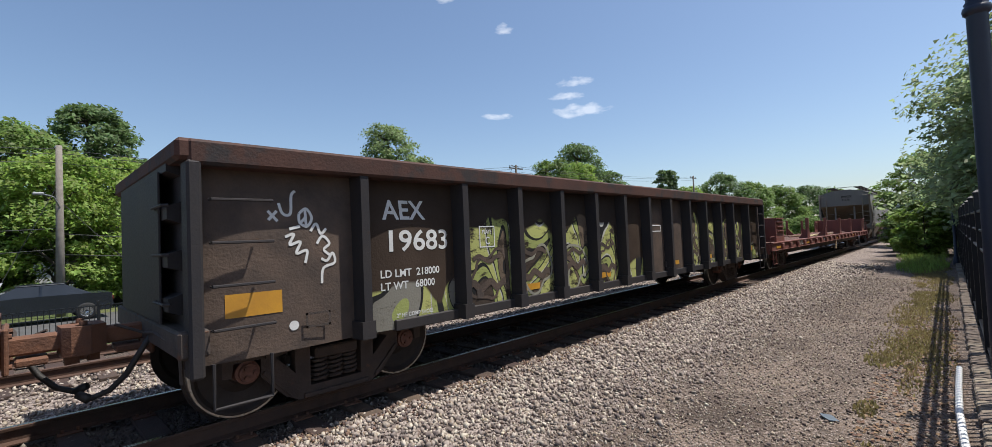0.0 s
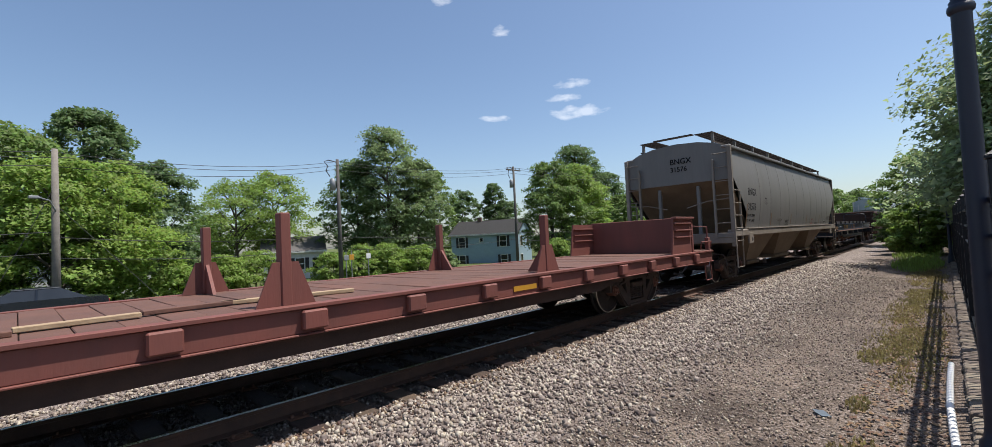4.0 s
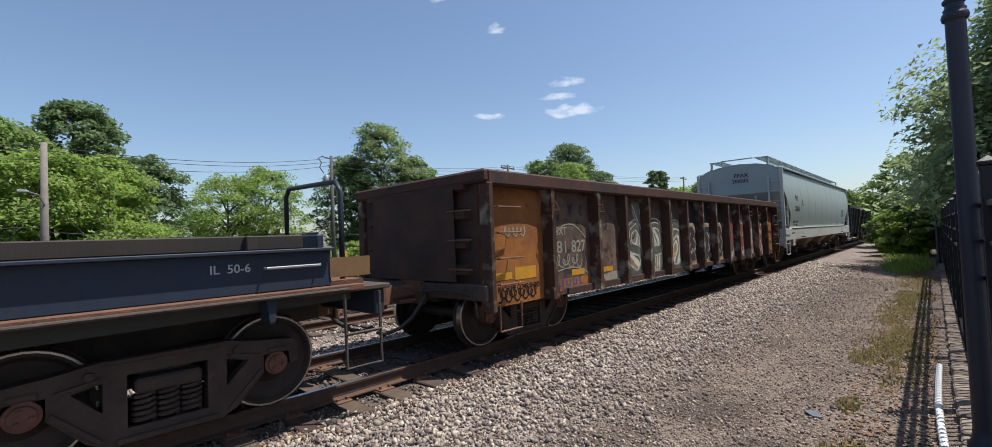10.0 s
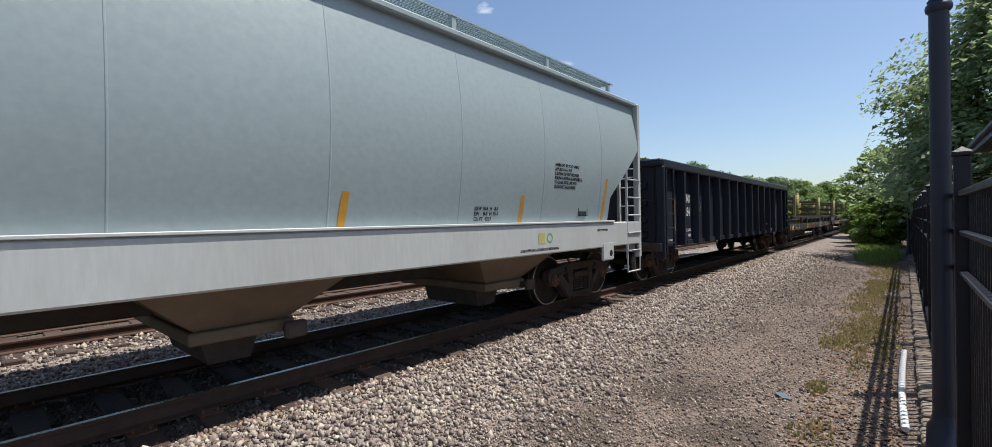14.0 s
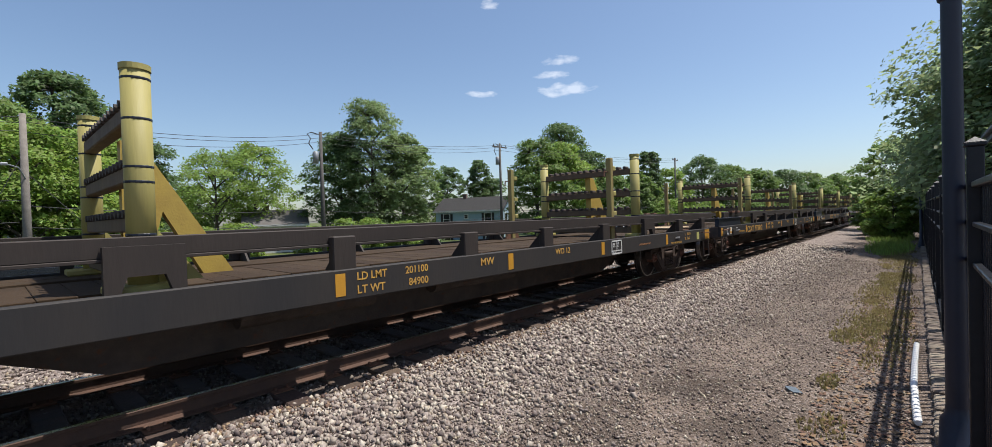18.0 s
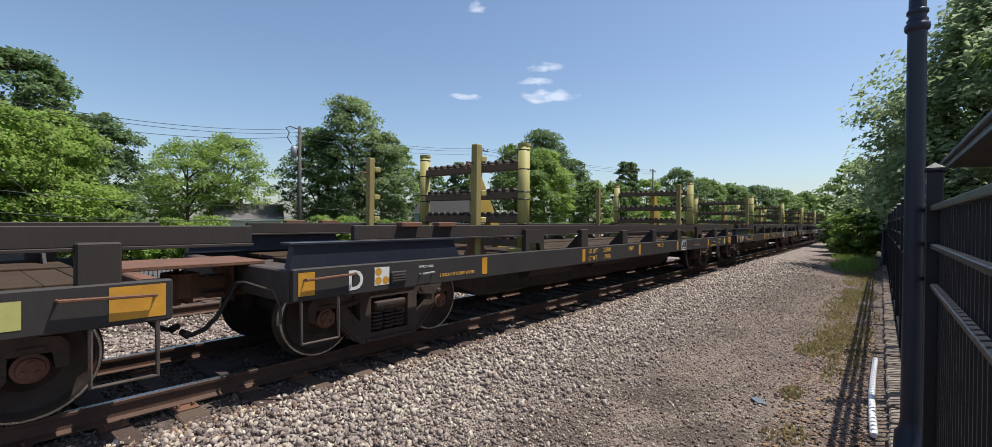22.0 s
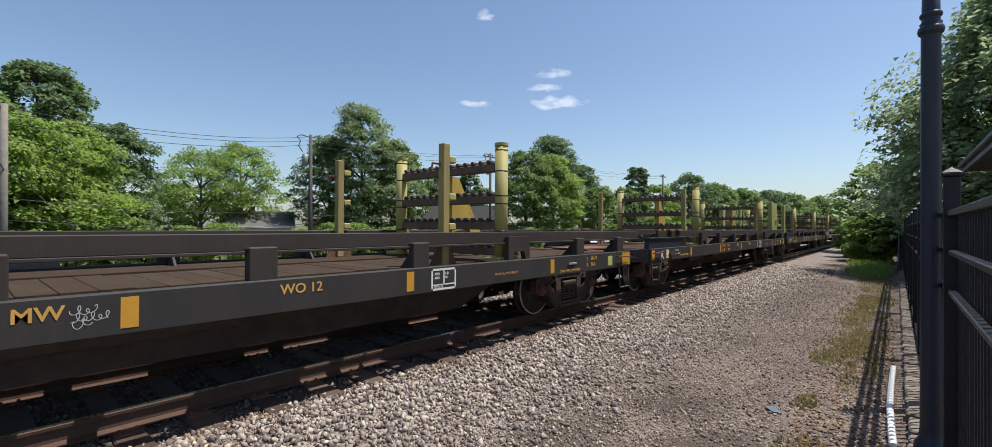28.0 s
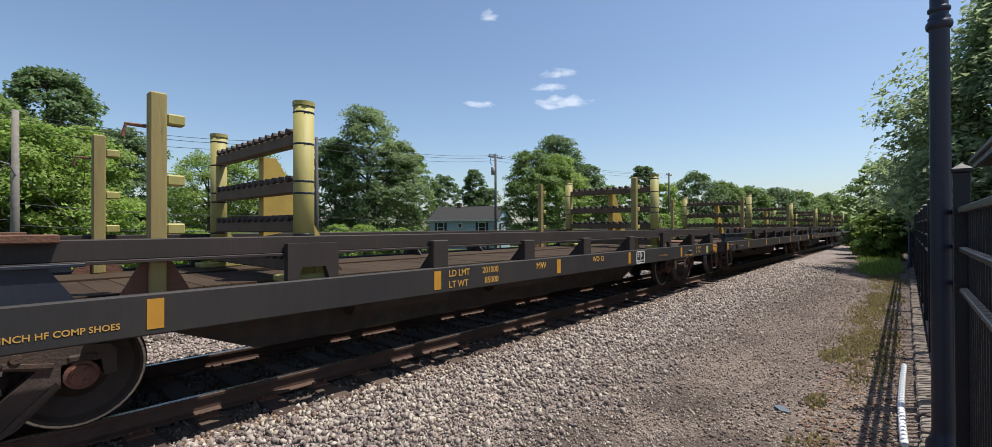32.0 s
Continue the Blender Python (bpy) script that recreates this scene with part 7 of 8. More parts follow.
            part("sill_step", Shape().tube([(x - sd * 0.05, q * HW, sill0 - 0.2), (x - sd * 0.05, q * HW, 0.50), (lx, q * HW, 0.50), (lx, q * HW, sill0 - 0.2)], 0.018, 6), sillpaint, c)
            for k in range(7):
                z = sill0 + k * 0.4
                part("end_rung", Shape().tube([(x + sd * 0.05, q * (HW - 0.08), z), (x + sd * 0.05, q * (HW - 0.48), z)], 0.013, 6), sillpaint, c)
            part("end_ladder_rail", Shape().box(x - sd * 0.02, x + sd * 0.06, q * (HW - 0.52), q * (HW - 0.46), sill0 - 0.05, eave - 0.3, 0.006), sillpaint, c)
    # discharge bays
    for b0, b1, half, low in bays:
        m = (b0 + b1) / 2
        s = Shape()
        top = sill0 + 0.05
        vs = [(b0, -1.42, top), (b1, -1.42, top), (b1, 1.42, top), (b0, 1.42, top), (m - half, -0.98, low), (m + half, -0.98, low), (m + half, 0.98, low), (m - half, 0.98, low)]
        s.add(vs, [(0, 1, 5, 4), (1, 2, 6, 5), (2, 3, 7, 6), (3, 0, 4, 7), (4, 5, 6, 7), (3, 2, 1, 0)])
        bay = part("hopper_bay", s, baypaint, c, "sloped hopper bay with dusty stains")
        part("gate_frame", Shape().box(m - half - 0.08, m + half + 0.08, -1.05, 1.05, low - 0.10, low + 0.02, 0.015), baypaint, bay)
        if half < 0.45:
            part("gate_chute", Shape().slab([(m - 0.32, low), (m + 0.32, low), (m + 0.2, 0.2), (m - 0.2, 0.2)], "y", -0.62, 0.62), M_STEEL, bay)
        part("gate_capstan", Shape().tube([(m + half, -1.22, low - 0.07), (m + half, 1.22, low - 0.07)], 0.05, 8), M_STEEL, bay)
        part("gate_handle", Shape().box(m + half - 0.1, m + half + 0.12, -1.26, -1.18, low - 0.15, low + 0.02, 0.02), M_STEEL, bay)
    part("centre_sill", Shape().box(0.2, L - 0.2, -0.28, 0.28, 0.72, 1.06, 0.02), M_STEEL, c)
    for words, size, x, z, mt, spread in text:
        lettering(words, size, mt, c, x, -(hopper_half_width(z, eave, 0.155) + 0.0015) if z > sill1 else -HW - 0.012, z, wide=spread, bend=(lambda q: hopper_half_width(q, eave, 0.155)) if z > sill1 else None)
    for x, z, h, lean in tape:
        y0, y1 = -(hopper_half_width(z, eave, 0.155) + 0.0025), -(hopper_half_width(z + h, eave, 0.155) + 0.0025)
        ym = -(hopper_half_width(z + h / 2, eave, 0.155) + 0.0035)
        part("reflector_tape", Shape().add([(x, y0, z), (x + 0.085, y0, z), (x + 0.085 + lean, ym, z + h / 2), (x + lean, ym, z + h / 2), (x + 0.085 + lean * 2, y1, z + h), (x + lean * 2, y1, z + h)], [(0, 1, 2, 3), (3, 2, 4, 5)]), M_TAPEOLD if eave < 3.925 else M_YELLOW, c, "worn orange-yellow reflective tape")
    add_truck(c, 1.45)
    add_truck(c, L - 1.42)
    add_couplers(c, L)
    brake_wheel(c, L + 0.15, -0.6, 2.2, M_STEEL)
    for x in (1.22, L - 1.66):
        pad = part("jack_pad", Shape().box(x, x + 0.44, -HW - 0.014, -HW + 0.04, sill0 - 0.25, sill0 + 0.10, 0.03), sillpaint, c)
        # flat black disc on the solid pad paints the dark inside of a hole
        part("pad_hole", Shape().lathe([(-HW - 0.018, 0.0), (-HW - 0.018, 0.055), (-HW - 0.014, 0.06)], "y", 16, (x + 0.31, 0, sill0 - 0.12)), M_BTEXT, pad)
    return c


def hopper_y(z, eave):
    return -(hopper_half_width(z, eave, 0.155) + 0.003)


H1C = build_hopper("dusty grey three-bay covered hopper car with tan stained sill", 45.21, 16.45, 3.92, 1.37, 1.57, [(2.25, 5.09, 0.64, 0.48), (5.8, 9.5, 1.15, 0.50), (11.03, 14.08, 0.52, 0.52)], M_GREY, M_GREYSILL, M_TAN,
                   [2.63, 3.90, 5.24, 6.52, 7.74, 9.09, 10.4, 11.7, 13.0, 14.3],
                   [("BNGX", 0.225, 1.345, 2.595, M_BTEXT, 0.85), ("31576", 0.22, 1.325, 2.145, M_BTEXT, 0.82), ("LD LMT  222000", 0.075, 1.31, 1.95, M_BTEXT, 0.76), ("LT  WT    64000", 0.075, 1.31, 1.79, M_BTEXT, 0.76), ("C", 0.09, 3.23, 2.39, M_BTEXT, 0.08), ("PLATE", 0.045, 3.18, 2.52, M_BTEXT, 0.17), ("PULL HERE", 0.035, 1.55, 1.28, M_BTEXT, 0.2)],
                   [(1.20, 1.66, 0.66, 0.01), (3.96, 1.65, 0.43, 0.01), (6.80, 1.66, 0.4, 0.02), (9.65, 1.66, 0.4, 0.02), (12.4, 1.66, 0.4, 0.02)], M_STEEL, 21, 9)
frame_box(H1C, 3.14, 2.35, 0.25, 0.26, 0.012, hopper_y(2.4, 3.92), M_BTEXT)
lettering("BNGX", 0.17, M_BTEXT, H1C, 0.07, 0.15, 3.65, face="end")
lettering("31576", 0.15, M_BTEXT, H1C, 0.07, 0.15, 3.42, face="end")
M_REDTEXT = mat("faded_red_lettering", (0.28, 0.045, 0.04), rough=0.7, bump=0.0)


def notice(car, x, z, wide, rows, step, eave, material):
    """Lines of small lettering too fine to read, as plain bars."""
    for k in range(rows):
        y = hopper_y(z + step * k, eave)
        part("notice_bar", Shape().box(x + 0.02 * (k % 2), x + wide * (1 - 0.12 * (k % 3)), y, y + 0.002, z + step * k, z + step * k + step * 0.45), material, car)


notice(H1C, 6.0, 1.66, 0.5, 4, 0.05, 3.92, M_BTEXT)
notice(H1C, 10.62, 1.66, 0.40, 3, 0.05, 3.92, M_REDTEXT)
lettering("WARNING", 0.06, M_REDTEXT, H1C, 10.62, hopper_y(1.85, 3.92), 1.84, wide=0.4)
notice(H1C, 11.45, 1.63, 0.7, 2, 0.05, 3.92, M_BTEXT)
notice(H1C, 14.32, 1.84, 0.75, 4, 0.05, 3.92, M_STEEL)
part("notice_plate", Shape().box(13.5, 13.92, hopper_y(1.8, 3.92), hopper_y(1.8, 3.92) + 0.002, 1.70, 1.92), M_BTEXT, H1C)
frame_box(H1C, 13.53, 1.76, 0.15, 0.13, 0.012, hopper_y(1.8, 3.92) - 0.002, M_WTEXT)
frame_box(H1C, 13.72, 1.76, 0.15, 0.13, 0.012, hopper_y(1.8, 3.92) - 0.002, M_WTEXT)
scrawl(random.Random(2), 4.7, 1.75, 0.8, 0.28, hopper_y(1.85, 3.92), 0.018, H1C, M_STEEL)
H2C = build_hopper("pale grey four-bay covered hopper car with white sill", 98.12, 18.87, 3.93, 1.05, 1.52, [(2.35, 4.35, 0.40, 0.60), (6.2, 8.2, 0.40, 0.60), (10.2, 12.2, 0.40, 0.60), (14.1, 16.1, 0.40, 0.60)], M_WHITE, M_WHITESILL, M_TAN,
                   [3.24, 4.96, 6.65, 8.41, 10.1, 11.8, 13.6, 15.4, 17.2],
                   [("FPAX", 0.215, 2.02, 2.7, M_BTEXT, 0.6), ("200542", 0.215, 2.0, 2.245, M_BTEXT, 0.98), ("LD LMT   219900", 0.08, 1.78, 1.76, M_BTEXT, 0.9), ("LT  WT     65800", 0.08, 1.78, 1.62, M_BTEXT, 0.89), ("C", 0.1, 3.48, 2.54, M_BTEXT, 0.08), ("PLATE", 0.045, 3.43, 2.68, M_BTEXT, 0.18), ("2 INCH HF COMP SHOES", 0.05, 1.05, 1.3, M_BTEXT, 0.55), ("CLOSE HOPPER GATES & ROOF HATCHES BEFORE MOVING", 0.04, 2.85, 1.11, M_BTEXT, 1.1), ("CLOSE HOPPER GATES & ROOF HATCHES BEFORE MOVING", 0.04, 14.75, 1.11, M_BTEXT, 1.0), ("2 INCH HF COMP SHOES", 0.04, 17.0, 1.36, M_BTEXT, 0.4), ("AMERCOAT 428 PCLO LINING", 0.05, 15.68, 2.45, M_BTEXT, 0.72), ("APPLIED ARI-G 9-12", 0.05, 15.68, 2.38, M_BTEXT, 0.5), ("CAUTION: DO NOT USE STEAM,", 0.05, 15.68, 2.31, M_BTEXT, 0.74), ("BOILING WATER OR SHARP OBJECTS", 0.05, 15.68, 2.24, M_BTEXT, 0.84), ("TO CLEAN. ENTER CAR WITH", 0.05, 15.68, 2.17, M_BTEXT, 0.66), ("CLEAN SOFT SOLED SHOES.", 0.05, 15.68, 2.1, M_BTEXT, 0.64), ("EXW 10-8  H   8-5", 0.05, 13.88, 1.73, M_BTEXT, 0.48), ("EW    8-8  H 15-1", 0.05, 13.88, 1.66, M_BTEXT, 0.48), ("CU FT  6221", 0.05, 13.88, 1.59, M_BTEXT, 0.34)],
                   [(1.42, 1.58, 0.75, 0.03), (3.77, 1.53, 0.40, 0.01), (6.2, 1.55, 0.38, 0.02), (9.05, 1.55, 0.36, 0.02), (11.9, 1.55, 0.36, 0.02), (14.83, 1.53, 0.42, 0.01), (17.30, 1.53, 0.8, 0.03)], M_WHITE, 22, 10)
frame_box(H2C, 3.40, 2.50, 0.25, 0.27, 0.012, hopper_y(2.6, 3.93), M_BTEXT)
lettering("FPAX", 0.17, M_BTEXT, H2C, 0.07, 0.15, 3.72, face="end")
lettering("200542", 0.15, M_BTEXT, H2C, 0.07, 0.22, 3.50, face="end")
M_STICKER = mat("pale_yellow_sticker", (0.50, 0.48, 0.16), rough=0.5, bump=0.0)
M_STICKGREEN = mat("green_ring_sticker", (0.16, 0.42, 0.20), rough=0.5, bump=0.0)
for x in (3.20, 7.05, 15.2):
    part("sticker", Shape().box(x, x + 0.17, -HW - 0.014, -HW - 0.011, 1.22, 1.38), M_STICKER, H2C)
    part("sticker_ring", Shape().lathe([(-HW - 0.013, 0.055), (-HW - 0.013, 0.08)], "y", 18, (x + 0.30, 0, 1.30)), M_STICKGREEN, H2C)
frame_box(H2C, 2.05, 1.18, 0.26, 0.18, 0.02, -HW - 0.03, M_GREYBOX, "card_holder")
frame_box(H2C, 16.49, 1.64, 0.30, 0.22, 0.014, hopper_y(1.75, 3.93), M_BTEXT)
part("notice_plate", Shape().box(16.51, 16.77, hopper_y(1.7, 3.93), hopper_y(1.7, 3.93) + 0.002, 1.64, 1.74), M_NAVY, H2C)


# ---- red bulkhead flat car ----
def build_red_flat():
    L = 25.9
    c = new_car("bulkhead_flat_car", "oxide-red flat car with end bulkheads and log stakes", 17.77)
    deck = 1.06
    plank = Shape().box(-0.142, 0.142, -1.42, 1.42, 0, 0.05, 0.006).mesh("deck_board")
    rng = random.Random(6)
    x = 0.2
    while x < L - 0.2:
        part("deck_board", plank, M_REDDECK, c, at=pose(x, 0, deck - 0.05 + rng.uniform(-0.006, 0.006), rng.uniform(-0.3, 0.3), 0, 0))
        x += 0.29
    part("underdeck", Shape().box(0.05, L - 0.05, -1.4, 1.4, deck - 0.12, deck - 0.052), M_STEEL, c)
    for sd in (-1, 1):
        part("side_sill", Shape().box(0, L, sd * 1.42, sd * 1.50, 0.80, deck - 0.026, 0.01), M_RED, c)
        part("lower_flange", Shape().box(0, L, sd * 1.38, sd * 1.535, 0.785, 0.802, 0.004), M_RED, c)
        # the dark brown paints in the shade on this recessed web
        part("lower_web", Shape().slab([(4.2, 0.79), (L - 4.2, 0.79), (L - 5.3, 0.60), (5.3, 0.60)], "y", sd * 1.36, sd * 1.40), M_BROWNSIDE, c, "recessed lower web, coloured dark for its shade")
        part("sill_flange", Shape().box(0, L, sd * 1.40, sd * 1.54, deck - 0.025, deck + 0.012, 0.004), M_RED, c)
        for k in range(21):
            px = 1.25 + k * 1.175
            part("stake_pocket", Shape().box(px - 0.12, px + 0.12, sd * 1.50, sd * 1.58, 0.84, 1.02, 0.015), M_RED, c)
    part("centre_sill", Shape().slab([(0.2, 0.66), (0.2, 0.95), (L - 0.2, 0.95), (L - 0.2, 0.66), (L - 4.6, 0.64), (L - 5.6, 0.40), (5.6, 0.40), (4.6, 0.64)], "y", -0.42, 0.42), M_STEEL, c)
    for x, sd in ((0, -1), (L, 1)):
        part("end_sill", Shape().box(x + sd * 0.004, x - sd * 0.12, -1.415, 1.415, 0.68, deck - 0.022, 0.012), M_RED, c)
        part("end_platform", Shape().box(x - sd * 0.0, x - sd * 0.75, -1.5, 1.5, deck - 0.02, deck + 0.025, 0.01), M_REDDECK, c)
        b = part("bulkhead", Shape().box(x - sd * 0.95, x - sd * 1.05, -1.42, 1.42, deck, 1.93, 0.012), M_RED, c)
        for y in (-0.95, -0.35, 0.35, 0.95):
            part("bulkhead_gusset", Shape().slab([(x - sd * 0.95, deck), (x - sd * 0.30, deck), (x - sd * 0.90, 1.86), (x - sd * 0.95, 1.86)], "y", y - 0.05, y + 0.05), M_RED, b)
        for y in (-1.40, 1.36):
            w = part("side_wing", Shape().slab([(x - sd * 1.05, deck), (x - sd * 2.18, deck), (x - sd * 2.02, 1.9), (x - sd * 1.05, 1.9)], "y", y, y + 0.04), M_RED, b)
            for z in (1.44, 1.60, 1.76):
                part("wing_rail", Shape().box(x - sd * 1.1, x - sd * 2.02, y - 0.05, y, z, z + 0.03, 0.006), M_RED, b)
        part("wing_top", Shape().box(x - sd * 0.93, x - sd * 2.02, -1.46, -1.34, 1.88, 1.93, 0.01), M_RED, b)
    for k, sx in enumerate((6.68, 10.82, 15.17, 19.2)):
        for sd in (-1, 1):
            st = part("stake", Shape().box(sx - 0.05, sx + 0.05, sd * 1.25, sd * 1.37, deck, 1.95, 0.01), M_RED, c)
            part("stake_gusset", Shape().slab([(sx - 0.28, deck), (sx + 0.28, deck), (sx + 0.12, 1.48), (sx - 0.12, 1.48)], "y", sd * 1.335, sd * 1.355), M_RED, st)
            part("stake_gusset", Shape().slab([(sd * 1.25, deck), (sd * 0.95, deck), (sd * 1.25, 1.45)], "x", sx - 0.02, sx + 0.02), M_RED, st)
    for x, w in ((0.55, 0.8), (4.95, 1.06), (8.35, 0.35), (12.6, 0.4), (18.2, 0.5)):
        part("reflector_tape", Shape().box(x, x + w, -1.512, -1.505, 0.86, 0.93), M_YELLOW, c, "worn yellow reflective tape")
    for words, size, x, z in (("VSR   902", 0.17, 3.75, 0.86), ("153900", 0.09, 9.0, 0.90), ("60100", 0.09, 9.9, 0.92), ("2 INCH HF", 0.04, 6.2, 0.93), ("COMP SHOE", 0.04, 6.2, 0.87)):
        lettering(words, size, M_SPRAY, c, x, -1.508, z)
    part("end_rail", Shape().tube([(0.05, -1.45, deck + 0.02), (0.05, -1.45, deck + 0.2), (0.5, -1.47, deck + 0.22), (0.55, -1.47, deck + 0.02)], 0.014, 6), M_RED, c)
    part("sill_step", Shape().tube([(0.1, -1.48, 0.75), (0.1, -1.5, 0.34), (0.5, -1.5, 0.34), (0.5, -1.48, 0.75)], 0.016, 6), M_RED, c)
    part("end_post", Shape().tube([(L - 0.06, -1.42, 0.72), (L - 0.06, -1.42, 1.68), (L - 0.06, -1.1, 1.70), (L - 0.06, -0.6, 1.66)], 0.022, 8), M_RED, c)
    part("end_grab", Shape().tube([(L - 0.1, -1.5, 1.12), (L - 0.1, -1.53, 1.30), (L - 0.75, -1.53, 1.30), (L - 0.75, -1.5, 1.12)], 0.016, 6), M_RED, c)
    part("post_plate", Shape().box(L - 0.14, L + 0.02, -1.47, -1.38, 0.80, 1.40, 0.012), M_RED, c)
    part("sill_step", Shape().tube([(L - 0.1, -1.48, 0.75), (L - 0.1, -1.5, 0.34), (L - 0.5, -1.5, 0.34), (L - 0.5, -1.48, 0.75)], 0.016, 6), M_RED, c)
    # straps and boards left on the deck
    for k in range(5):
        pts = [(8.7 + 0.55 * k + 0.2 * j, -0.9 + 0.25 * math.sin(j * 1.3 + k) + 0.08 * k, deck + 0.02 + 0.03 * (j % 2)) for j in range(7)]
        ring = [(dy, dz) for dy, dz in ((-0.04, 0.0), (0.04, 0.0), (0.04, 0.012), (-0.04, 0.012))]
        s = Shape().add([(q[0], q[1] + dy, q[2] + dz) for q in pts for dy, dz in ring], [(4 * i + j, 4 * i + (j + 1) % 4, 4 * i + 4 + (j + 1) % 4, 4 * i + 4 + j) for i in range(len(pts) - 1) for j in range(4)])
        part("strap", s, M_STRAP, c, "tangled pale yellow webbing strap")
    for k in range(12):
        q = Shape().box(-rng.uniform(0.3, 0.9), rng.uniform(0.2, 0.9), -0.05, 0.05, 0, 0.04, 0.005)
        part("loose_board", q, M_WOODPALE if k % 2 else M_REDDECK, c, at=pose(5.2 + k * 0.95, rng.uniform(-1.1, 1.1), deck + 0.008, 0, 0, rng.uniform(-30, 30)))
    part("hanging_board", Shape().box(-0.05, 0.05, -0.02, 0.02, -0.45, 0, 0.005), M_WOODPALE, c, at=pose(12.4, -1.5, 0.76, 0, 25, 0))
    add_truck(c, 3.2)
    add_truck(c, L - 3.2)
    add_couplers(c, L)
    return c


build_red_flat()


# ---- navy coil flat car ----
def build_navy_flat():
    L = 16.66
    c = new_car("coil_flat_car", "navy blue low-sided steel flat car with sprayed tags", 63.27)
    for sd in (-1, 1):
        part("side_girder", Shape().box(0.6, L - 0.6, sd * 1.36, sd * 1.44, 1.20, 1.56, 0.01), M_NAVY, c)
        part("girder_flange", Shape().box(0.6, L - 0.6, sd * 1.34, sd * 1.52, 1.555, 1.585, 0.006), M_NAVY, c)
        part("girder_flange", Shape().box(0.3, L - 0.3, sd * 1.34, sd * 1.54, 1.14, 1.20, 0.006), M_RUSTY, c)
        part("top_curb", Shape().box(0.8, L - 0.8, sd * 1.18, sd * 1.26, 1.585, 1.72, 0.01), M_BEAM, c)
        for k in range(9):
            x = 1.3 + k * (L - 2.6) / 8
            part("curb_stop", Shape().box(x - 0.05, x + 0.05, sd * 1.26, sd * 1.33, 1.585, 1.72, 0.01), M_BEAM, c)
        low = [(0.3, 1.14), (L - 0.3, 1.14), (L - 0.3, 1.02), (L - 3.2, 0.98), (L - 4.2, 0.72), (4.2, 0.72), (3.2, 0.98), (0.3, 1.02)]
        part("lower_web", Shape().slab(low, "y", sd * 1.20, sd * 1.26), M_DKGREEN, c)
        part("lower_flange", Shape().box(4.1, L - 4.1, sd * 1.16, sd * 1.32, 0.69, 0.725, 0.005), M_RUSTY, c)
        part("handrail", Shape().tube([(0.5, sd * 1.58, 1.16), (L - 0.5, sd * 1.58, 1.16)], 0.016, 8), M_STEEL, c)
        for k in range(7):
            x = 1.2 + k * (L - 2.4) / 6
            part("bracket", Shape().slab([(x - 0.05, 1.14), (x + 0.05, 1.14), (x + 0.02, 0.92), (x - 0.02, 0.92)], "y", sd * 1.28, sd * 1.5), M_NAVY, c)
    part("deck", Shape().box(0.2, L - 0.2, -1.36, 1.36, 1.18, 1.24), M_RUSTY, c)
    for k in range(6):
        x = 1.6 + k * 2.5
        part("cradle", Shape().slab([(-1.1, 1.24), (1.1, 1.24), (1.1, 1.66), (0.5, 1.34), (-0.5, 1.34), (-1.1, 1.66)], "x", x, x + 0.12), M_RUSTY, c)
    part("centre_sill", Shape().slab([(0.2, 0.72), (0.2, 1.14), (L - 0.2, 1.14), (L - 0.2, 0.72), (L - 4.0, 0.58), (4.0, 0.58)], "y", -0.3, 0.3), M_STEEL, c)
    for x, sd in ((0, -1), (L, 1)):
        part("end_platform", Shape().box(x + sd * 0.05, x - sd * 0.9, -1.5, 1.5, 1.12, 1.17, 0.01), M_STEEL, c)
        part("end_sill", Shape().box(x, x - sd * 0.12, -1.45, 1.45, 0.84, 1.12, 0.015), M_NAVY, c)
        part("end_bulkhead", Shape().box(x - sd * 0.6, x - sd * 0.68, -1.3, 1.3, 1.17, 1.72, 0.012), M_NAVY, c)
        hoop = Shape().tube([(x - sd * 0.35, -1.2, 1.15), (x - sd * 0.35, -1.2, 2.18), (x - sd * 0.35, -1.1, 2.30), (x - sd * 0.35, 0.1, 2.34), (x - sd * 0.35, 0.2, 2.24), (x - sd * 0.35, 0.2, 1.15)], 0.03, 8)
        part("end_hoop", hoop, M_BLACK, c, "black tubular safety hoop", smooth=True)
        part("sill_step", Shape().tube([(x - sd * 0.1, -1.5, 1.1), (x - sd * 0.1, -1.52, 0.36), (x - sd * 0.5, -1.52, 0.36), (x - sd * 0.5, -1.5, 1.1)], 0.018, 6), M_STEEL, c)
        part("step_rung", Shape().tube([(x - sd * 0.1, -1.52, 0.7), (x - sd * 0.5, -1.52, 0.7)], 0.018, 6), M_STEEL, c)
        part("grab_iron", Shape().tube([(x - sd * 0.75, -1.47, 1.42), (x - sd * 0.75, -1.52, 1.42), (x - sd * 1.25, -1.52, 1.42), (x - sd * 1.25, -1.47, 1.42)], 0.013, 6), M_GREYBOX, c)
    part("brake_stand", Shape().box(0.25, 0.45, 0.25, 0.5, 1.17, 1.95, 0.03), M_BLACK, c)
    brake_wheel(c, 0.15, 0.38, 1.75, M_BLACK)
    part("brake_rigging", Shape().tube([(4.5, -0.9, 0.62), (7.0, -0.95, 0.56), (9.5, -0.9, 0.62), (11.5, -0.8, 0.7)], 0.025, 6), M_RUSTY, c)
    for x in (5.6, 6.4, 8.6):
        part("brake_bracket", Shape().box(x - 0.03, x + 0.03, -1.0, -0.9, 0.45, 0.8, 0.01), M_RUSTY, c)
    part("brake_valve", Shape().box(5.7, 6.2, -0.95, -0.5, 0.45, 0.72, 0.03), M_RUSTY, c)
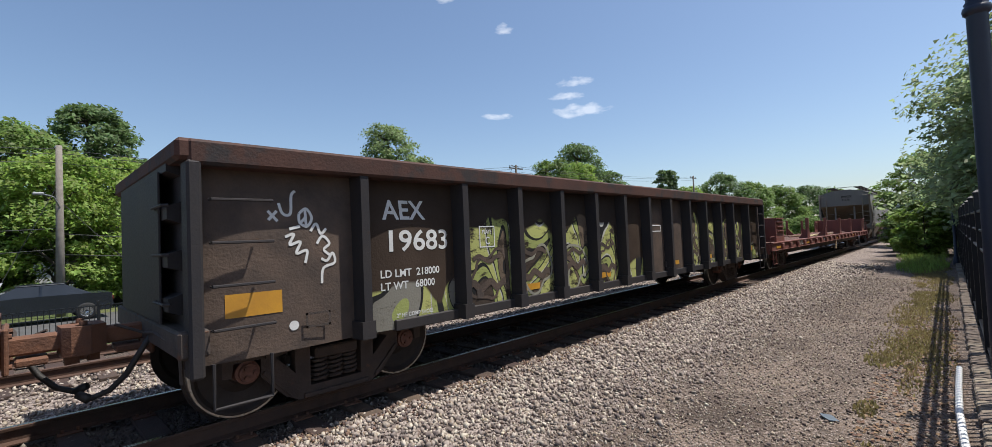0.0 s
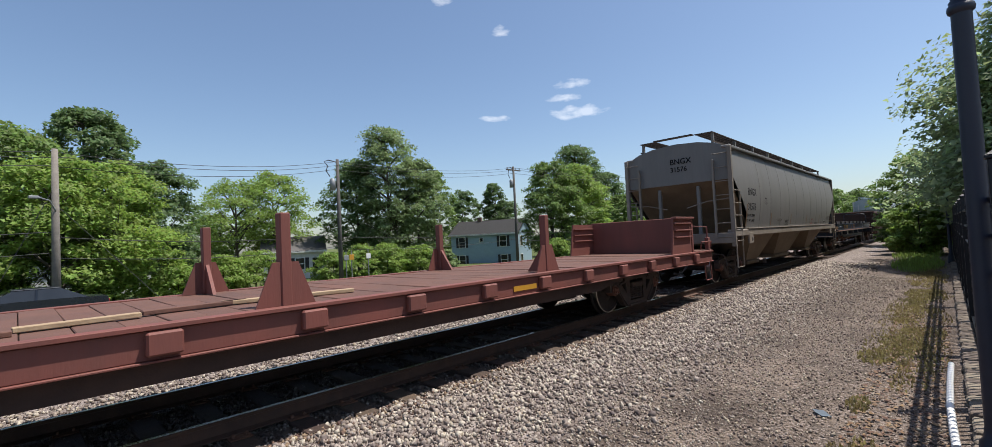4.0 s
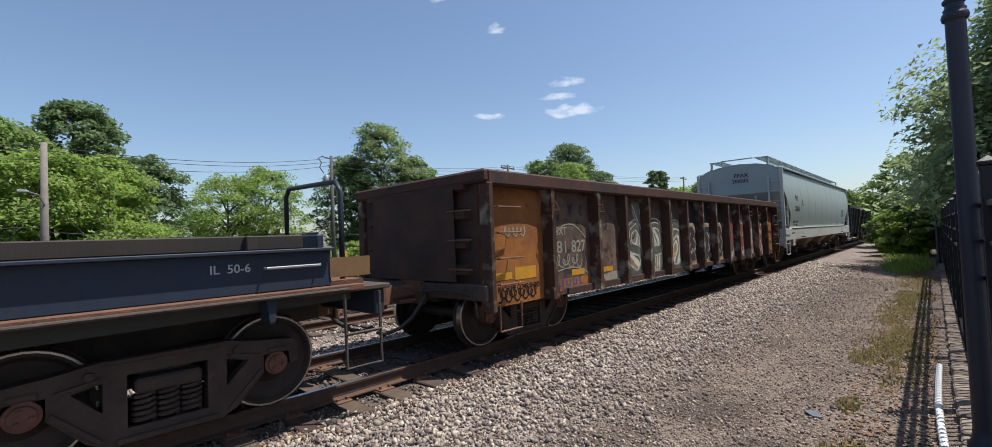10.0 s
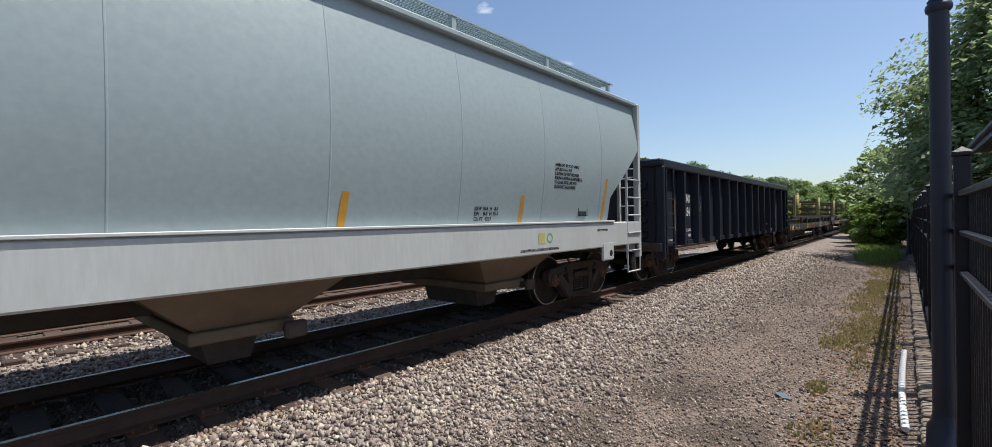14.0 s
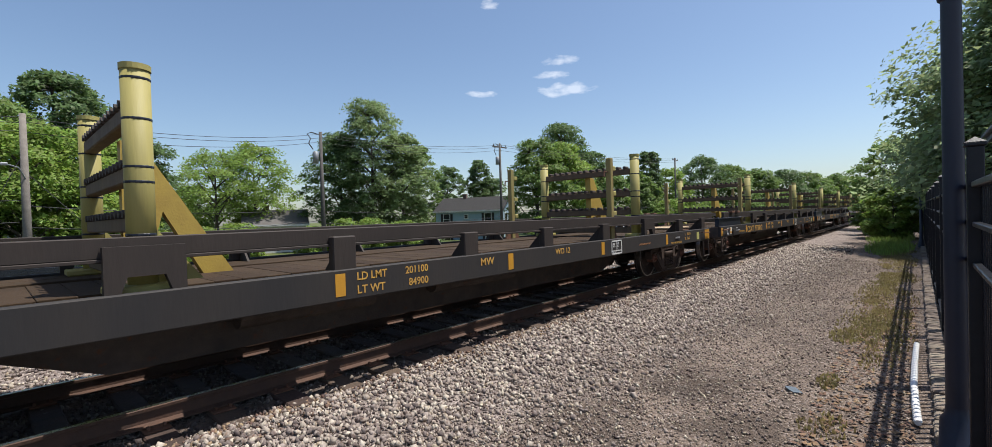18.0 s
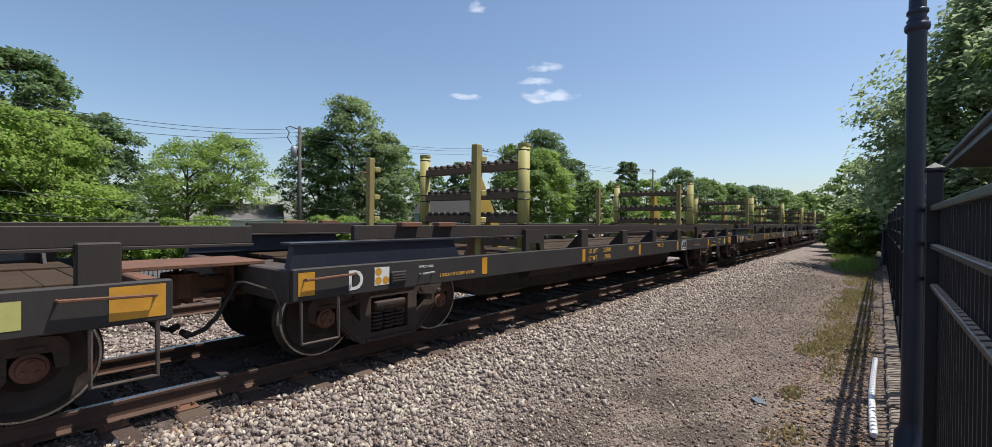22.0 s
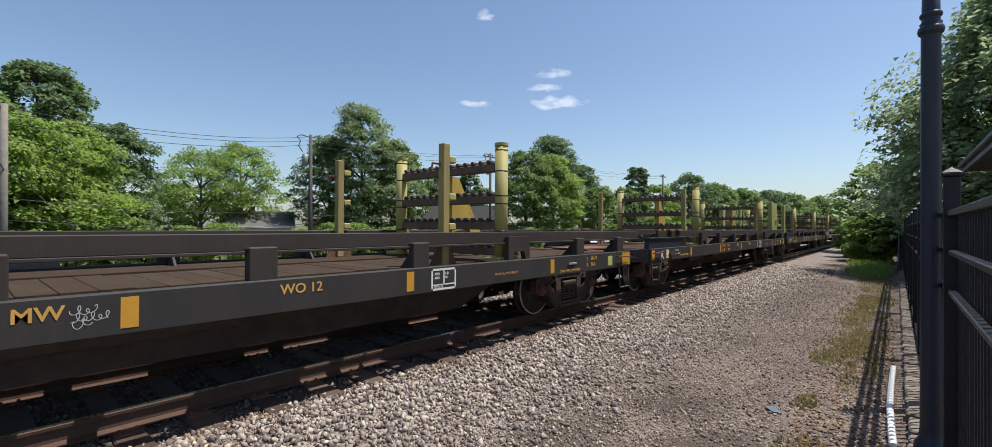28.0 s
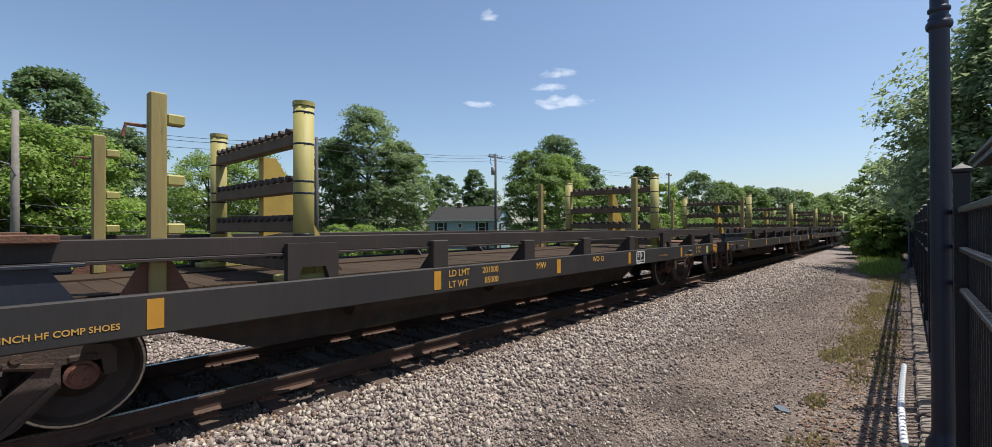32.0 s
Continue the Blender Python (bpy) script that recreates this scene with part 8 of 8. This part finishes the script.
    part("air_tank", Shape().tube([(10.2, 0.3, 0.62), (11.4, 0.3, 0.62)], 0.19, 14), M_STEEL, c)
    for x, z0, w, h in ((0.08, 1.24, 0.42, 0.2), (2.76, 1.22, 0.10, 0.32), (5.9, 0.92, 0.12, 0.6), (9.2, 1.22, 0.10, 0.32), (12.4, 1.22, 0.10, 0.32), (L - 0.62, 1.28, 0.45, 0.2)):
        part("reflector_tape", Shape().box(x, x + w, -1.452, -1.446, z0, z0 + h), M_TAPEOLD, c, "dull yellow reflective tape")
    for words, size, x, z, m in (("NYC   628405", 0.19, 2.95, 1.30, M_YTEXT), ("LD LMT  179800", 0.09, 6.9, 1.42, M_OTEXT), ("LT WT    81200", 0.09, 6.9, 1.28, M_OTEXT), ("IL  50-6", 0.075, 14.98, 1.40, M_SPRAY), ("OPEN", 0.10, 0.62, 1.33, M_SPRAY), ("KING", 0.24, 10.17, 0.88, M_SPRAY), ("UMO", 0.20, 11.13, 0.88, M_SPRAY), ("KING  STOP", 0.20, 4.3, 0.88, M_SPRAY), ("RETAINING VALVE", 0.05, 7.4, 1.03, M_OTEXT), ("RELEASE ROD", 0.06, 6.6, 0.80, M_OTEXT)):
        lettering(words, size, m, c, x, -1.446 if z > 1.2 else -1.268, z)
    lettering("2 INCH HF COMP SHOES", 0.06, M_OTEXT, c, 12.6, -1.268, 1.04)
    frame_box(c, 11.4, 1.30, 0.25, 0.18, 0.012, -1.448, M_WTEXT)
    rg2 = random.Random(31)
    for x, z, w, h in ((6.0, 0.95, 1.0, 0.25), (7.2, 0.80, 0.6, 0.25), (8.5, 0.80, 1.1, 0.28), (12.2, 0.92, 0.6, 0.22)):
        scrawl(rg2, x, z, w, h, -1.274 if z < 1.1 else -1.45, 0.016, c, M_CREAMLINE)
    add_truck(c, 1.92)
    add_truck(c, L - 1.88)
    add_couplers(c, L)
    return c


build_navy_flat()


# ---- work train flat cars with rail racks ----
FLAT_L = 16.95
BOARD = Shape().box(-0.1165, 0.1165, -1.02, 0.36, 0, 0.05, 0.005).mesh("deck_board")


ROLLER = Shape().tube([(-0.085, 0, 0), (0.085, 0, 0)], 0.035, 8).mesh("roller")


RACK_Y = 1.23


def rack_parts(c, x, deck):
    """The cross rack: two stout posts, three toothed roller beams, slanted brace plates."""
    for sd in (-1, 1):
        p = part("rack_post", Shape().lathe([(deck, 0.0), (deck, 0.100), (2.84, 0.100), (2.84, 0.0)], "z", 28, (x, sd * RACK_Y, 0)), M_RACK, c, smooth=True)
        part("post_cap", Shape().lathe([(2.84, 0.0), (2.84, 0.108), (2.885, 0.108), (2.89, 0.0)], "z", 20, (x, sd * RACK_Y, 0)), M_RACK, p)
        for z in (1.52, 1.94, 2.06, 2.44, 2.76):
            part("post_band", Shape().lathe([(z, 0.1005), (z + 0.006, 0.104), (z + 0.018, 0.104), (z + 0.022, 0.1005)], "z", 16, (x, sd * RACK_Y, 0)), M_BLACK, p)
        part("base_shoe", Shape().box(x - 0.25, x + 0.25, sd * RACK_Y - 0.15, sd * RACK_Y + 0.15, deck, deck + 0.07, 0.015), M_RACK, p)
        part("base_gusset", Shape().slab([(x + 0.1, deck + 0.07), (x + 0.42, deck + 0.07), (x + 0.1, deck + 0.5)], "y", sd * RACK_Y - 0.03, sd * RACK_Y + 0.03), M_RACK, p)
    for z in (deck + 0.08, 1.55, 1.96, 2.45):
        b = part("roller_beam", Shape().box(x - 0.06, x + 0.06, -RACK_Y + 0.08, RACK_Y - 0.08, z, z + 0.13, 0.012), M_RACKDARK, c)
        for k in range(13):
            part("roller", ROLLER, M_STEEL, b, at=pose(x, -1.02 + 0.17 * k, z + 0.152))
    for y in (0.0,):
        br = Shape().slab([(x + 0.07, 2.45), (x + 0.22, 2.45), (x + 1.05, deck), (x + 0.75, deck), (x + 0.40, 1.75), (x + 0.35, 1.55), (x + 0.07, 1.5)], "y", y - 0.07, y + 0.07)
        part("brace_plate", br, M_BRACE, c, "yellow slanted brace plate")


def stake_parts(c, x, deck):
    for sd in (-1, 1):
        s = part("guide_stake", Shape().box(x - 0.06, x + 0.06, sd * 1.24, sd * 1.35, deck, 2.70, 0.012), M_STAKE, c)
        for z in (1.55, 1.95, 2.45):
            part("stake_lug", Shape().box(x + 0.06, x + 0.19, sd * 1.24, sd * 1.34, z, z + 0.09, 0.012), M_RACK, s)
        part("stake_foot", Shape().slab([(x - 0.24, deck), (x + 0.24, deck), (x + 0.08, deck + 0.3), (x - 0.08, deck + 0.3)], "y", sd * 1.27, sd * 1.31), M_RUSTY, s)
        part("stake_hook", Shape().tube([(x - 0.07, sd * 1.29, 2.42), (x - 0.2, sd * 1.29, 2.42), (x - 0.22, sd * 1.29, 2.32)], 0.015, 6), M_RUSTY, s)


def build_work_flat(s0, letter, ld, lt, number, extra, first=False, orange=None):
    c = new_car("rack_flat_car", "dark flat car with yellow-green rail racks and long side rails", s0, "work train flat cars")
    L, deck = FLAT_L, 1.07
    rng = random.Random(int(s0))
    if s0 < 250:
        x = 0.8
        while x < L - 0.3:
            part("deck_board", BOARD, M_DECKWOOD, c, at=pose(x, 0, deck - 0.05 + rng.uniform(-0.004, 0.004)))
            x += 0.236
    else:
        part("deck", Shape().box(0.6, L - 0.3, -1.42, 1.42, deck - 0.05, deck), M_DECKWOOD, c)
    part("underdeck", Shape().box(0.3, L - 0.1, -0.99, 0.34, deck - 0.14, deck - 0.055), M_STEEL, c)
    for y0, y1 in ((0.62, 1.0), (1.02, 1.43)):
        part("edge_plank", Shape().box(0.8, L - 0.3, y0, y1, deck - 0.05, deck, 0.006), M_DECKWOOD, c)
    for k in range(8):
        for y0, y1 in ((-1.435, -0.98), (0.34, 0.66)):
            part("floor_plate", Shape().box(0.3 + k * 2.25, 1.35 + k * 2.25 - (0.4 if k == 7 else 0), y0, y1, deck - 0.075, deck - 0.052), M_STEEL, c)
    for sd in (-1, 1):
        part("side_sill", Shape().box(0.0, L, sd * 1.44, sd * 1.52, 0.78, 1.10, 0.012), M_FLATSIDE, c)
        part("rail_beam", Shape().box(0.75 if letter != "B" else 1.4, L + 0.65, sd * 1.33, sd * 1.40, 1.36, 1.52, 0.008), M_BEAM, c, "long worn steel rail")
        part("rail_beam_foot", Shape().box(0.75, L + 0.65, sd * 1.29, sd * 1.44, 1.335, 1.362, 0.004), M_BEAM, c)
        for k, x in enumerate((5.75, 4.1, 7.58, 9.31, 11.16, 12.91, 14.9, 16.5)):
            if k in (1, 5):
                x = 4.1 if k == 1 else (12.88 if letter == "A" else 13.1)
                part("rail_bracket", Shape().slab([(x - 0.26, deck), (x - 0.26, 1.45), (x + 0.26, 1.45), (x + 0.26, deck), (x + 0.17, deck), (x + 0.12, 1.22), (x - 0.12, 1.22), (x - 0.17, deck)], "y", sd * 1.41, sd * 1.49), M_BEAM, c)
                continue
            part("rail_bracket", Shape().box(x - 0.13, x + 0.13, sd * 1.40, sd * 1.50, deck + 0.0, 1.40 if k else 1.44, 0.012), M_BEAM, c)
            part("bracket_gusset", Shape().slab([(sd * 1.40, deck), (sd * 1.1, deck), (sd * 1.40, 1.38)], "x", x - 0.015, x + 0.015), M_BEAM, c)
        part("end_saddle", Shape().slab([(0.0, 1.10), (2.35, 1.10), (2.2, 1.34), (0.05, 1.34)], "y", sd * 1.36, sd * 1.47), M_BLACK, c)
        part("saddle_cap", Shape().box(-0.02, 2.4, sd * 1.3, sd * 1.5, 1.33, 1.355, 0.004), M_BLACK, c)
        for xx in (1.35, 1.95):
            part("saddle_clip", Shape().box(xx, xx + 0.32, sd * 1.36, sd * 1.48, 1.50, 1.56, 0.008), M_RUSTY, c)
    part("centre_sill", Shape().slab([(0.2, 0.7), (0.2, 0.98), (L - 0.2, 0.98), (L - 0.2, 0.7), (L - 2.9, 0.68), (L - 4.0, 0.25), (4.0, 0.25), (2.9, 0.68)], "y", -0.36, 0.36), M_STEEL, c, "deep dark fish-belly sill")
    for k in range(9):
        x = 4.0 + (L - 8.0) * k / 8
        part("crossbearer", Shape().slab([(-1.4, 0.95), (1.4, 0.95), (1.4, 0.84), (0.4, 0.68), (-0.4, 0.68), (-1.4, 0.84)], "x", x - 0.07, x + 0.07), M_STEEL, c)
    for x0, x1, r in ((5.0, 6.6, 0.16), (7.6, 9.4, 0.14)):
        part("air_tank", Shape().tube([(x0, -0.6, 0.66), (x1, -0.6, 0.66)], r, 14), M_STEEL, c)
    for x, sd in ((0, -1), (L, 1)):
        part("end_sill", Shape().box(x, x - sd * 0.14, -1.46, 1.46, 0.76, 1.08, 0.015), M_RUSTY if sd > 0 else M_STEEL, c)
        part("sill_step", Shape().tube([(x - sd * 0.1, -1.5, 0.8), (x - sd * 0.1, -1.52, 0.36), (x - sd * 0.5, -1.52, 0.36), (x - sd * 0.5, -1.5, 0.8)], 0.018, 6), M_STEEL, c)
        part("grab_iron", Shape().tube([(x - sd * 0.12, -1.52, 0.99), (x - sd * 0.12, -1.57, 0.99), (x - sd * 0.68, -1.57, 1.01), (x - sd * 0.68, -1.52, 1.01)], 0.013, 6), M_RUSTY, c)
    part("bridge_plate", Shape().box(L - 0.25, L + 1.15, -0.55, 0.35, deck + 0.01, deck + 0.05, 0.006), M_WOODPALE if rng.random() < 0.4 else M_RUSTY, c)
    for a in (2.86 if letter != "C" else 3.0, 11.71):
        stake_parts(c, a, deck)
        rack_parts(c, a + 1.26, deck)
    for x, w in ((0.06, 0.17), (2.75, 0.11), (5.62, 0.11), (8.28, 0.11), (10.92, 0.11), (13.9, 0.11)):
        part("reflector_tape", Shape().box(x, x + w, -1.5235, -1.5200, 0.83, 1.06), M_YELLOW, c, "yellow reflective tape")
    part("reflector_tape", Shape().box(L - 0.4, L - 0.05, -1.5235, -1.5200, 0.82, 1.07), M_YELLOW if orange is None else M_RACK, c, "yellow reflective tape")
    if s0 < 260:
        if letter:
            lettering(letter, 0.215, M_WTEXT, c, 0.60, -1.5225, 0.835, wide=0.19)
        stick = part("wheel_sticker", Shape().box(0.94, 1.14, -1.5230, -1.5198, 0.85, 1.05), M_WTEXT, c)
        for a in (0, 1):
            for b in (0, 1):
                if a + b < 2:
                    part("sticker_dot", Shape().lathe([(-1.5240, 0.0), (-1.5240, 0.045)], "y", 12, (0.99 + 0.1 * a, 0, 0.90 + 0.1 * b)), M_YELLOW, stick)
        lettering("2 INCH HF COMP SHOES", 0.045, M_YTEXT, c, 1.93, -1.5225, 0.86, wide=0.66)
        lettering("LD LMT        " + ld, 0.085, M_YTEXT, c, 5.86, -1.5225, 0.975, wide=0.95)
        lettering("LT WT          " + lt, 0.085, M_YTEXT, c, 5.86, -1.5225, 0.835, wide=0.95)
        lettering("MW", 0.10, M_YTEXT, c, 7.71, -1.5225, 0.945, wide=0.27)
        lettering("WO 12", 0.095, M_YTEXT, c, 9.45, -1.5225, 0.955, wide=0.42)
        frame_box(c, 11.30, 0.80, 0.42, 0.27, 0.025, -1.5215, M_WTEXT)
        part("frame_bar", Shape().box(11.50, 11.52, -1.5232, -1.5200, 0.86, 1.05), M_WTEXT, c)
        part("frame_bar", Shape().box(11.32, 11.70, -1.5232, -1.5200, 0.86, 0.875), M_WTEXT, c)
        lettering("ABD      LUB", 0.032, M_WTEXT, c, 11.35, -1.5225, 0.99)
        lettering("ABD      NO", 0.032, M_WTEXT, c, 11.35, -1.5225, 0.94)
        lettering("BLT-12-05", 0.026, M_WTEXT, c, 11.34, -1.5225, 0.828)
        lettering("L    60-10", 0.07, M_YTEXT, c, 15.08, -1.5225, 0.985)
        lettering("2 INCH HF COMP SHOES", 0.045, M_YTEXT, c, 14.19, -1.5225, 0.82, wide=0.66)
        lettering("DEFECT CARD", 0.03, M_WTEXT, c, 1.58, -1.5225, 1.0, wide=0.24)
        part("card_plate", Shape().box(14.44, 14.70, -1.545, -1.523, 0.94, 0.975, 0.004), M_GREYBOX, c)
        lettering("IL   56-5", 0.07, M_YTEXT, c, 15.08, -1.5225, 0.875)
        part("wheel_sticker", Shape().box(15.92, 16.10, -1.5230, -1.5198, 0.84, 1.03), M_STICKER, c)
        lettering("PNTD P.A. STATE READY", 0.035, M_OTEXT, c, 12.5, -1.5225, 0.90)
        if number:
            lettering(number, 0.20, M_YTEXT, c, 2.92, -1.5225, 0.82, wide=2.08)
        if s0 == 206.5:
            for zz, wide in ((0.90, 0.24), (0.95, 0.16), (0.86, 0.12)):
                scrawl(rng, 8.0, zz, wide, 0.08, -1.5222, 0.005, c, M_SPRAY)
    holder = part("card_holder", Shape().box(1.15, 1.38, -1.55, -1.52, 0.85, 0.99, 0.01), M_FLATSIDE, c)
    for z in (0.88, 0.91, 0.94):
        part("slat", Shape().box(1.17, 1.36, -1.556, -1.55, z, z + 0.014), M_STEEL, holder)
    part("release_handle", Shape().tube([(1.60, -1.525, 0.93), (1.60, -1.57, 0.93), (1.80, -1.57, 0.94), (1.80, -1.525, 0.94)], 0.012, 6), M_GREYBOX, c)
    if extra == "panels":
        for y0, y1 in ((-1.02, -0.04), (0.04, 1.02)):
            p = part("end_gate", Shape().box(1.28, 1.38, y0, y1, deck, 2.80, 0.015), M_PANEL, c, "yellow-green steel end gate")
            part("gate_bar", Shape().box(1.20, 1.26, y0 + 0.1, y1 - 0.05, 1.78, 1.86, 0.01), M_RUSTY, p)
            for yy in (y0 + 0.25, y1 - 0.25):
                part("gate_hook", Shape().tube([(1.2, yy, 1.92), (1.12, yy, 1.95), (1.1, yy, 1.86), (1.18, yy, 1.70)], 0.02, 6), M_RUSTY, p)
    if extra in ("panels", "posts"):
        for y in (-1.10, 1.10):
            part("gate_post", Shape().box(1.28, 1.60, y - 0.07, y + 0.07, deck, 2.88, 0.012), M_PANEL, c, "yellow-green steel gate post")
        if extra == "panels":
            part("gate_post", Shape().box(1.24, 1.46, -0.04, 0.04, deck, 2.82, 0.012), M_PANEL, c)
    if extra == "gates":
        for y, far in ((-1.12, False), (1.05, True)):
            x0, x1, zt = (16.04, 17.2, 2.87) if not far else (15.82, 16.95, 2.82)
            part("gate_post", Shape().box(x0 - 0.42, x0 - 0.06, y - 0.09, y + 0.09, deck, zt + 0.02, 0.012), M_PANEL, c, "yellow-green steel gate post")
            if not far:
                g = part("side_gate", Shape().box(x0, x1, y - 0.05, y + 0.05, 1.12, zt, 0.015), M_PANEL, c, "yellow-green steel side gate")
                part("gate_edge", Shape().box(x0 - 0.02, x0 + 0.10, y - 0.075, y - 0.05, 1.14, zt - 0.02, 0.008), M_PANEL, g)
                part("gate_bar", Shape().box(x0 + 0.12, x1 - 0.02, y - 0.065, y - 0.05, 1.93, 1.96, 0.004), M_PANEL, g)
                for xx in (x0 + 0.62, x0 + 1.08):
                    part("gate_hook", Shape().slab([(xx, 2.02), (xx + 0.05, 2.02), (xx - 0.04, 1.74), (xx - 0.10, 1.74)], "y", y - 0.12, y - 0.05), M_RACK, g)
                part("warning_strip", Shape().box(x1 - 0.09, x1 - 0.03, y - 0.056, y - 0.051, 2.45, 2.78), M_BTEXT, g)
            else:
                g = part("side_gate", Shape().box(x0, x1, y - 0.04, y + 0.04, 1.12, zt, 0.015), M_PANEL, c, "yellow-green gate with two dark grilles")
                part("gate_edge", Shape().box(x0 - 0.02, x0 + 0.10, y - 0.075, y - 0.042, 1.14, zt - 0.02, 0.008), M_PANEL, g)
                for z0, z1 in ((1.30, 1.98), (2.05, 2.68)):
                    gr = part("grille", Shape().box(x0 + 0.2, x1 - 0.13, y - 0.055, y - 0.042, z0, z1, 0.004), M_STEEL, g)
                    for q in range(6):
                        zz = z0 + 0.05 + q * (z1 - z0 - 0.06) / 6
                        part("slat", Shape().box(x0 + 0.2, x1 - 0.13, y - 0.068, y - 0.056, zz, zz + 0.03), M_STEEL, gr)
    add_truck(c, 1.55)
    add_truck(c, L - 1.65)
    add_couplers(c, L)
    return c


FLATS = [(134.71, "B", "201100", "84900", "", "panels"), (152.65, "C", "209800", "76200", "CSXT  973912", ""), (170.57, "D", "212900", "73100", "", ""), (188.45, "E", "212900", "73100", "", ""),
         (206.5, "", "212900", "73100", "", ""), (224.54, "A", "209700", "76300", "", "gates"), (242.53, "B", "201000", "85000", "", "posts")]
for k in range(6):
    FLATS.append((260.5 + 17.98 * k, "", "", "", "", ""))
for s0, letter, ld, lt, number, extra in FLATS:
    build_work_flat(s0, letter, ld, lt, number, extra)


# car ahead of the first gondola
def build_lead_flat():
    L = 16.0
    c = new_car("flat_car", "rust-brown flat car coupled ahead of the gondola", -16.15)
    part("deck", Shape().box(0, L, -1.45, 1.45, 0.98, 1.06, 0.01), M_REDDECK, c)
    for sd in (-1, 1):
        part("side_sill", Shape().box(0, L, sd * 1.42, sd * 1.5, 0.72, 1.04, 0.012), M_RED, c)
    part("centre_sill", Shape().box(0.2, L - 0.2, -0.28, 0.28, 0.62, 0.98, 0.02), M_STEEL, c)
    part("end_sill", Shape().box(L - 0.14, L, -1.46, 1.46, 0.7, 1.04, 0.015), M_RUSTY, c)
    add_truck(c, 1.6)
    add_truck(c, L - 1.9)
    add_couplers(c, L)


build_lead_flat()


def close_couplers():
    """Draws the couplers of neighbouring cars out until their knuckles meet."""
    ends = sorted(COUPLERS, key=lambda e: e[0])[1:-1]
    for (a, ca), (b, cb) in zip(ends[0::2], ends[1::2]):
        k = max(0.8, (b - a) / 2 / 0.52)
        for c in (ca, cb):
            c.matrix_basis = c.matrix_basis @ Matrix.Diagonal((k, 1, 1, 1))


close_couplers()


def travelled(t):
    """Metres that the train has rolled after t seconds: a little faster at first."""
    return 7.6 * t + 1.2 * (1 - math.exp(-t / 4))


def motions():
    """The whole train rolls past; the wheels turn with it."""
    times = [0, 1 / 30, 2 / 30, 4 / 30, 0.5] + list(range(1, 32)) + [32 - 4 / 30, 32 - 2 / 30, 32 - 1 / 30, 32]
    for c, s0 in CARS:
        walk(c, [(t, pose(s0 - travelled(t), TRACK_Y, RAIL_Z)) for t in times])
    step = 2 / 30
    n = int(round(32 / step))
    for w, x in WHEELS:
        walk(w, [(i * step, pose(x, 0, 0, 0, -math.degrees(travelled(i * step) / WHEEL_R), 0)) for i in range(n + 1)])


motions()
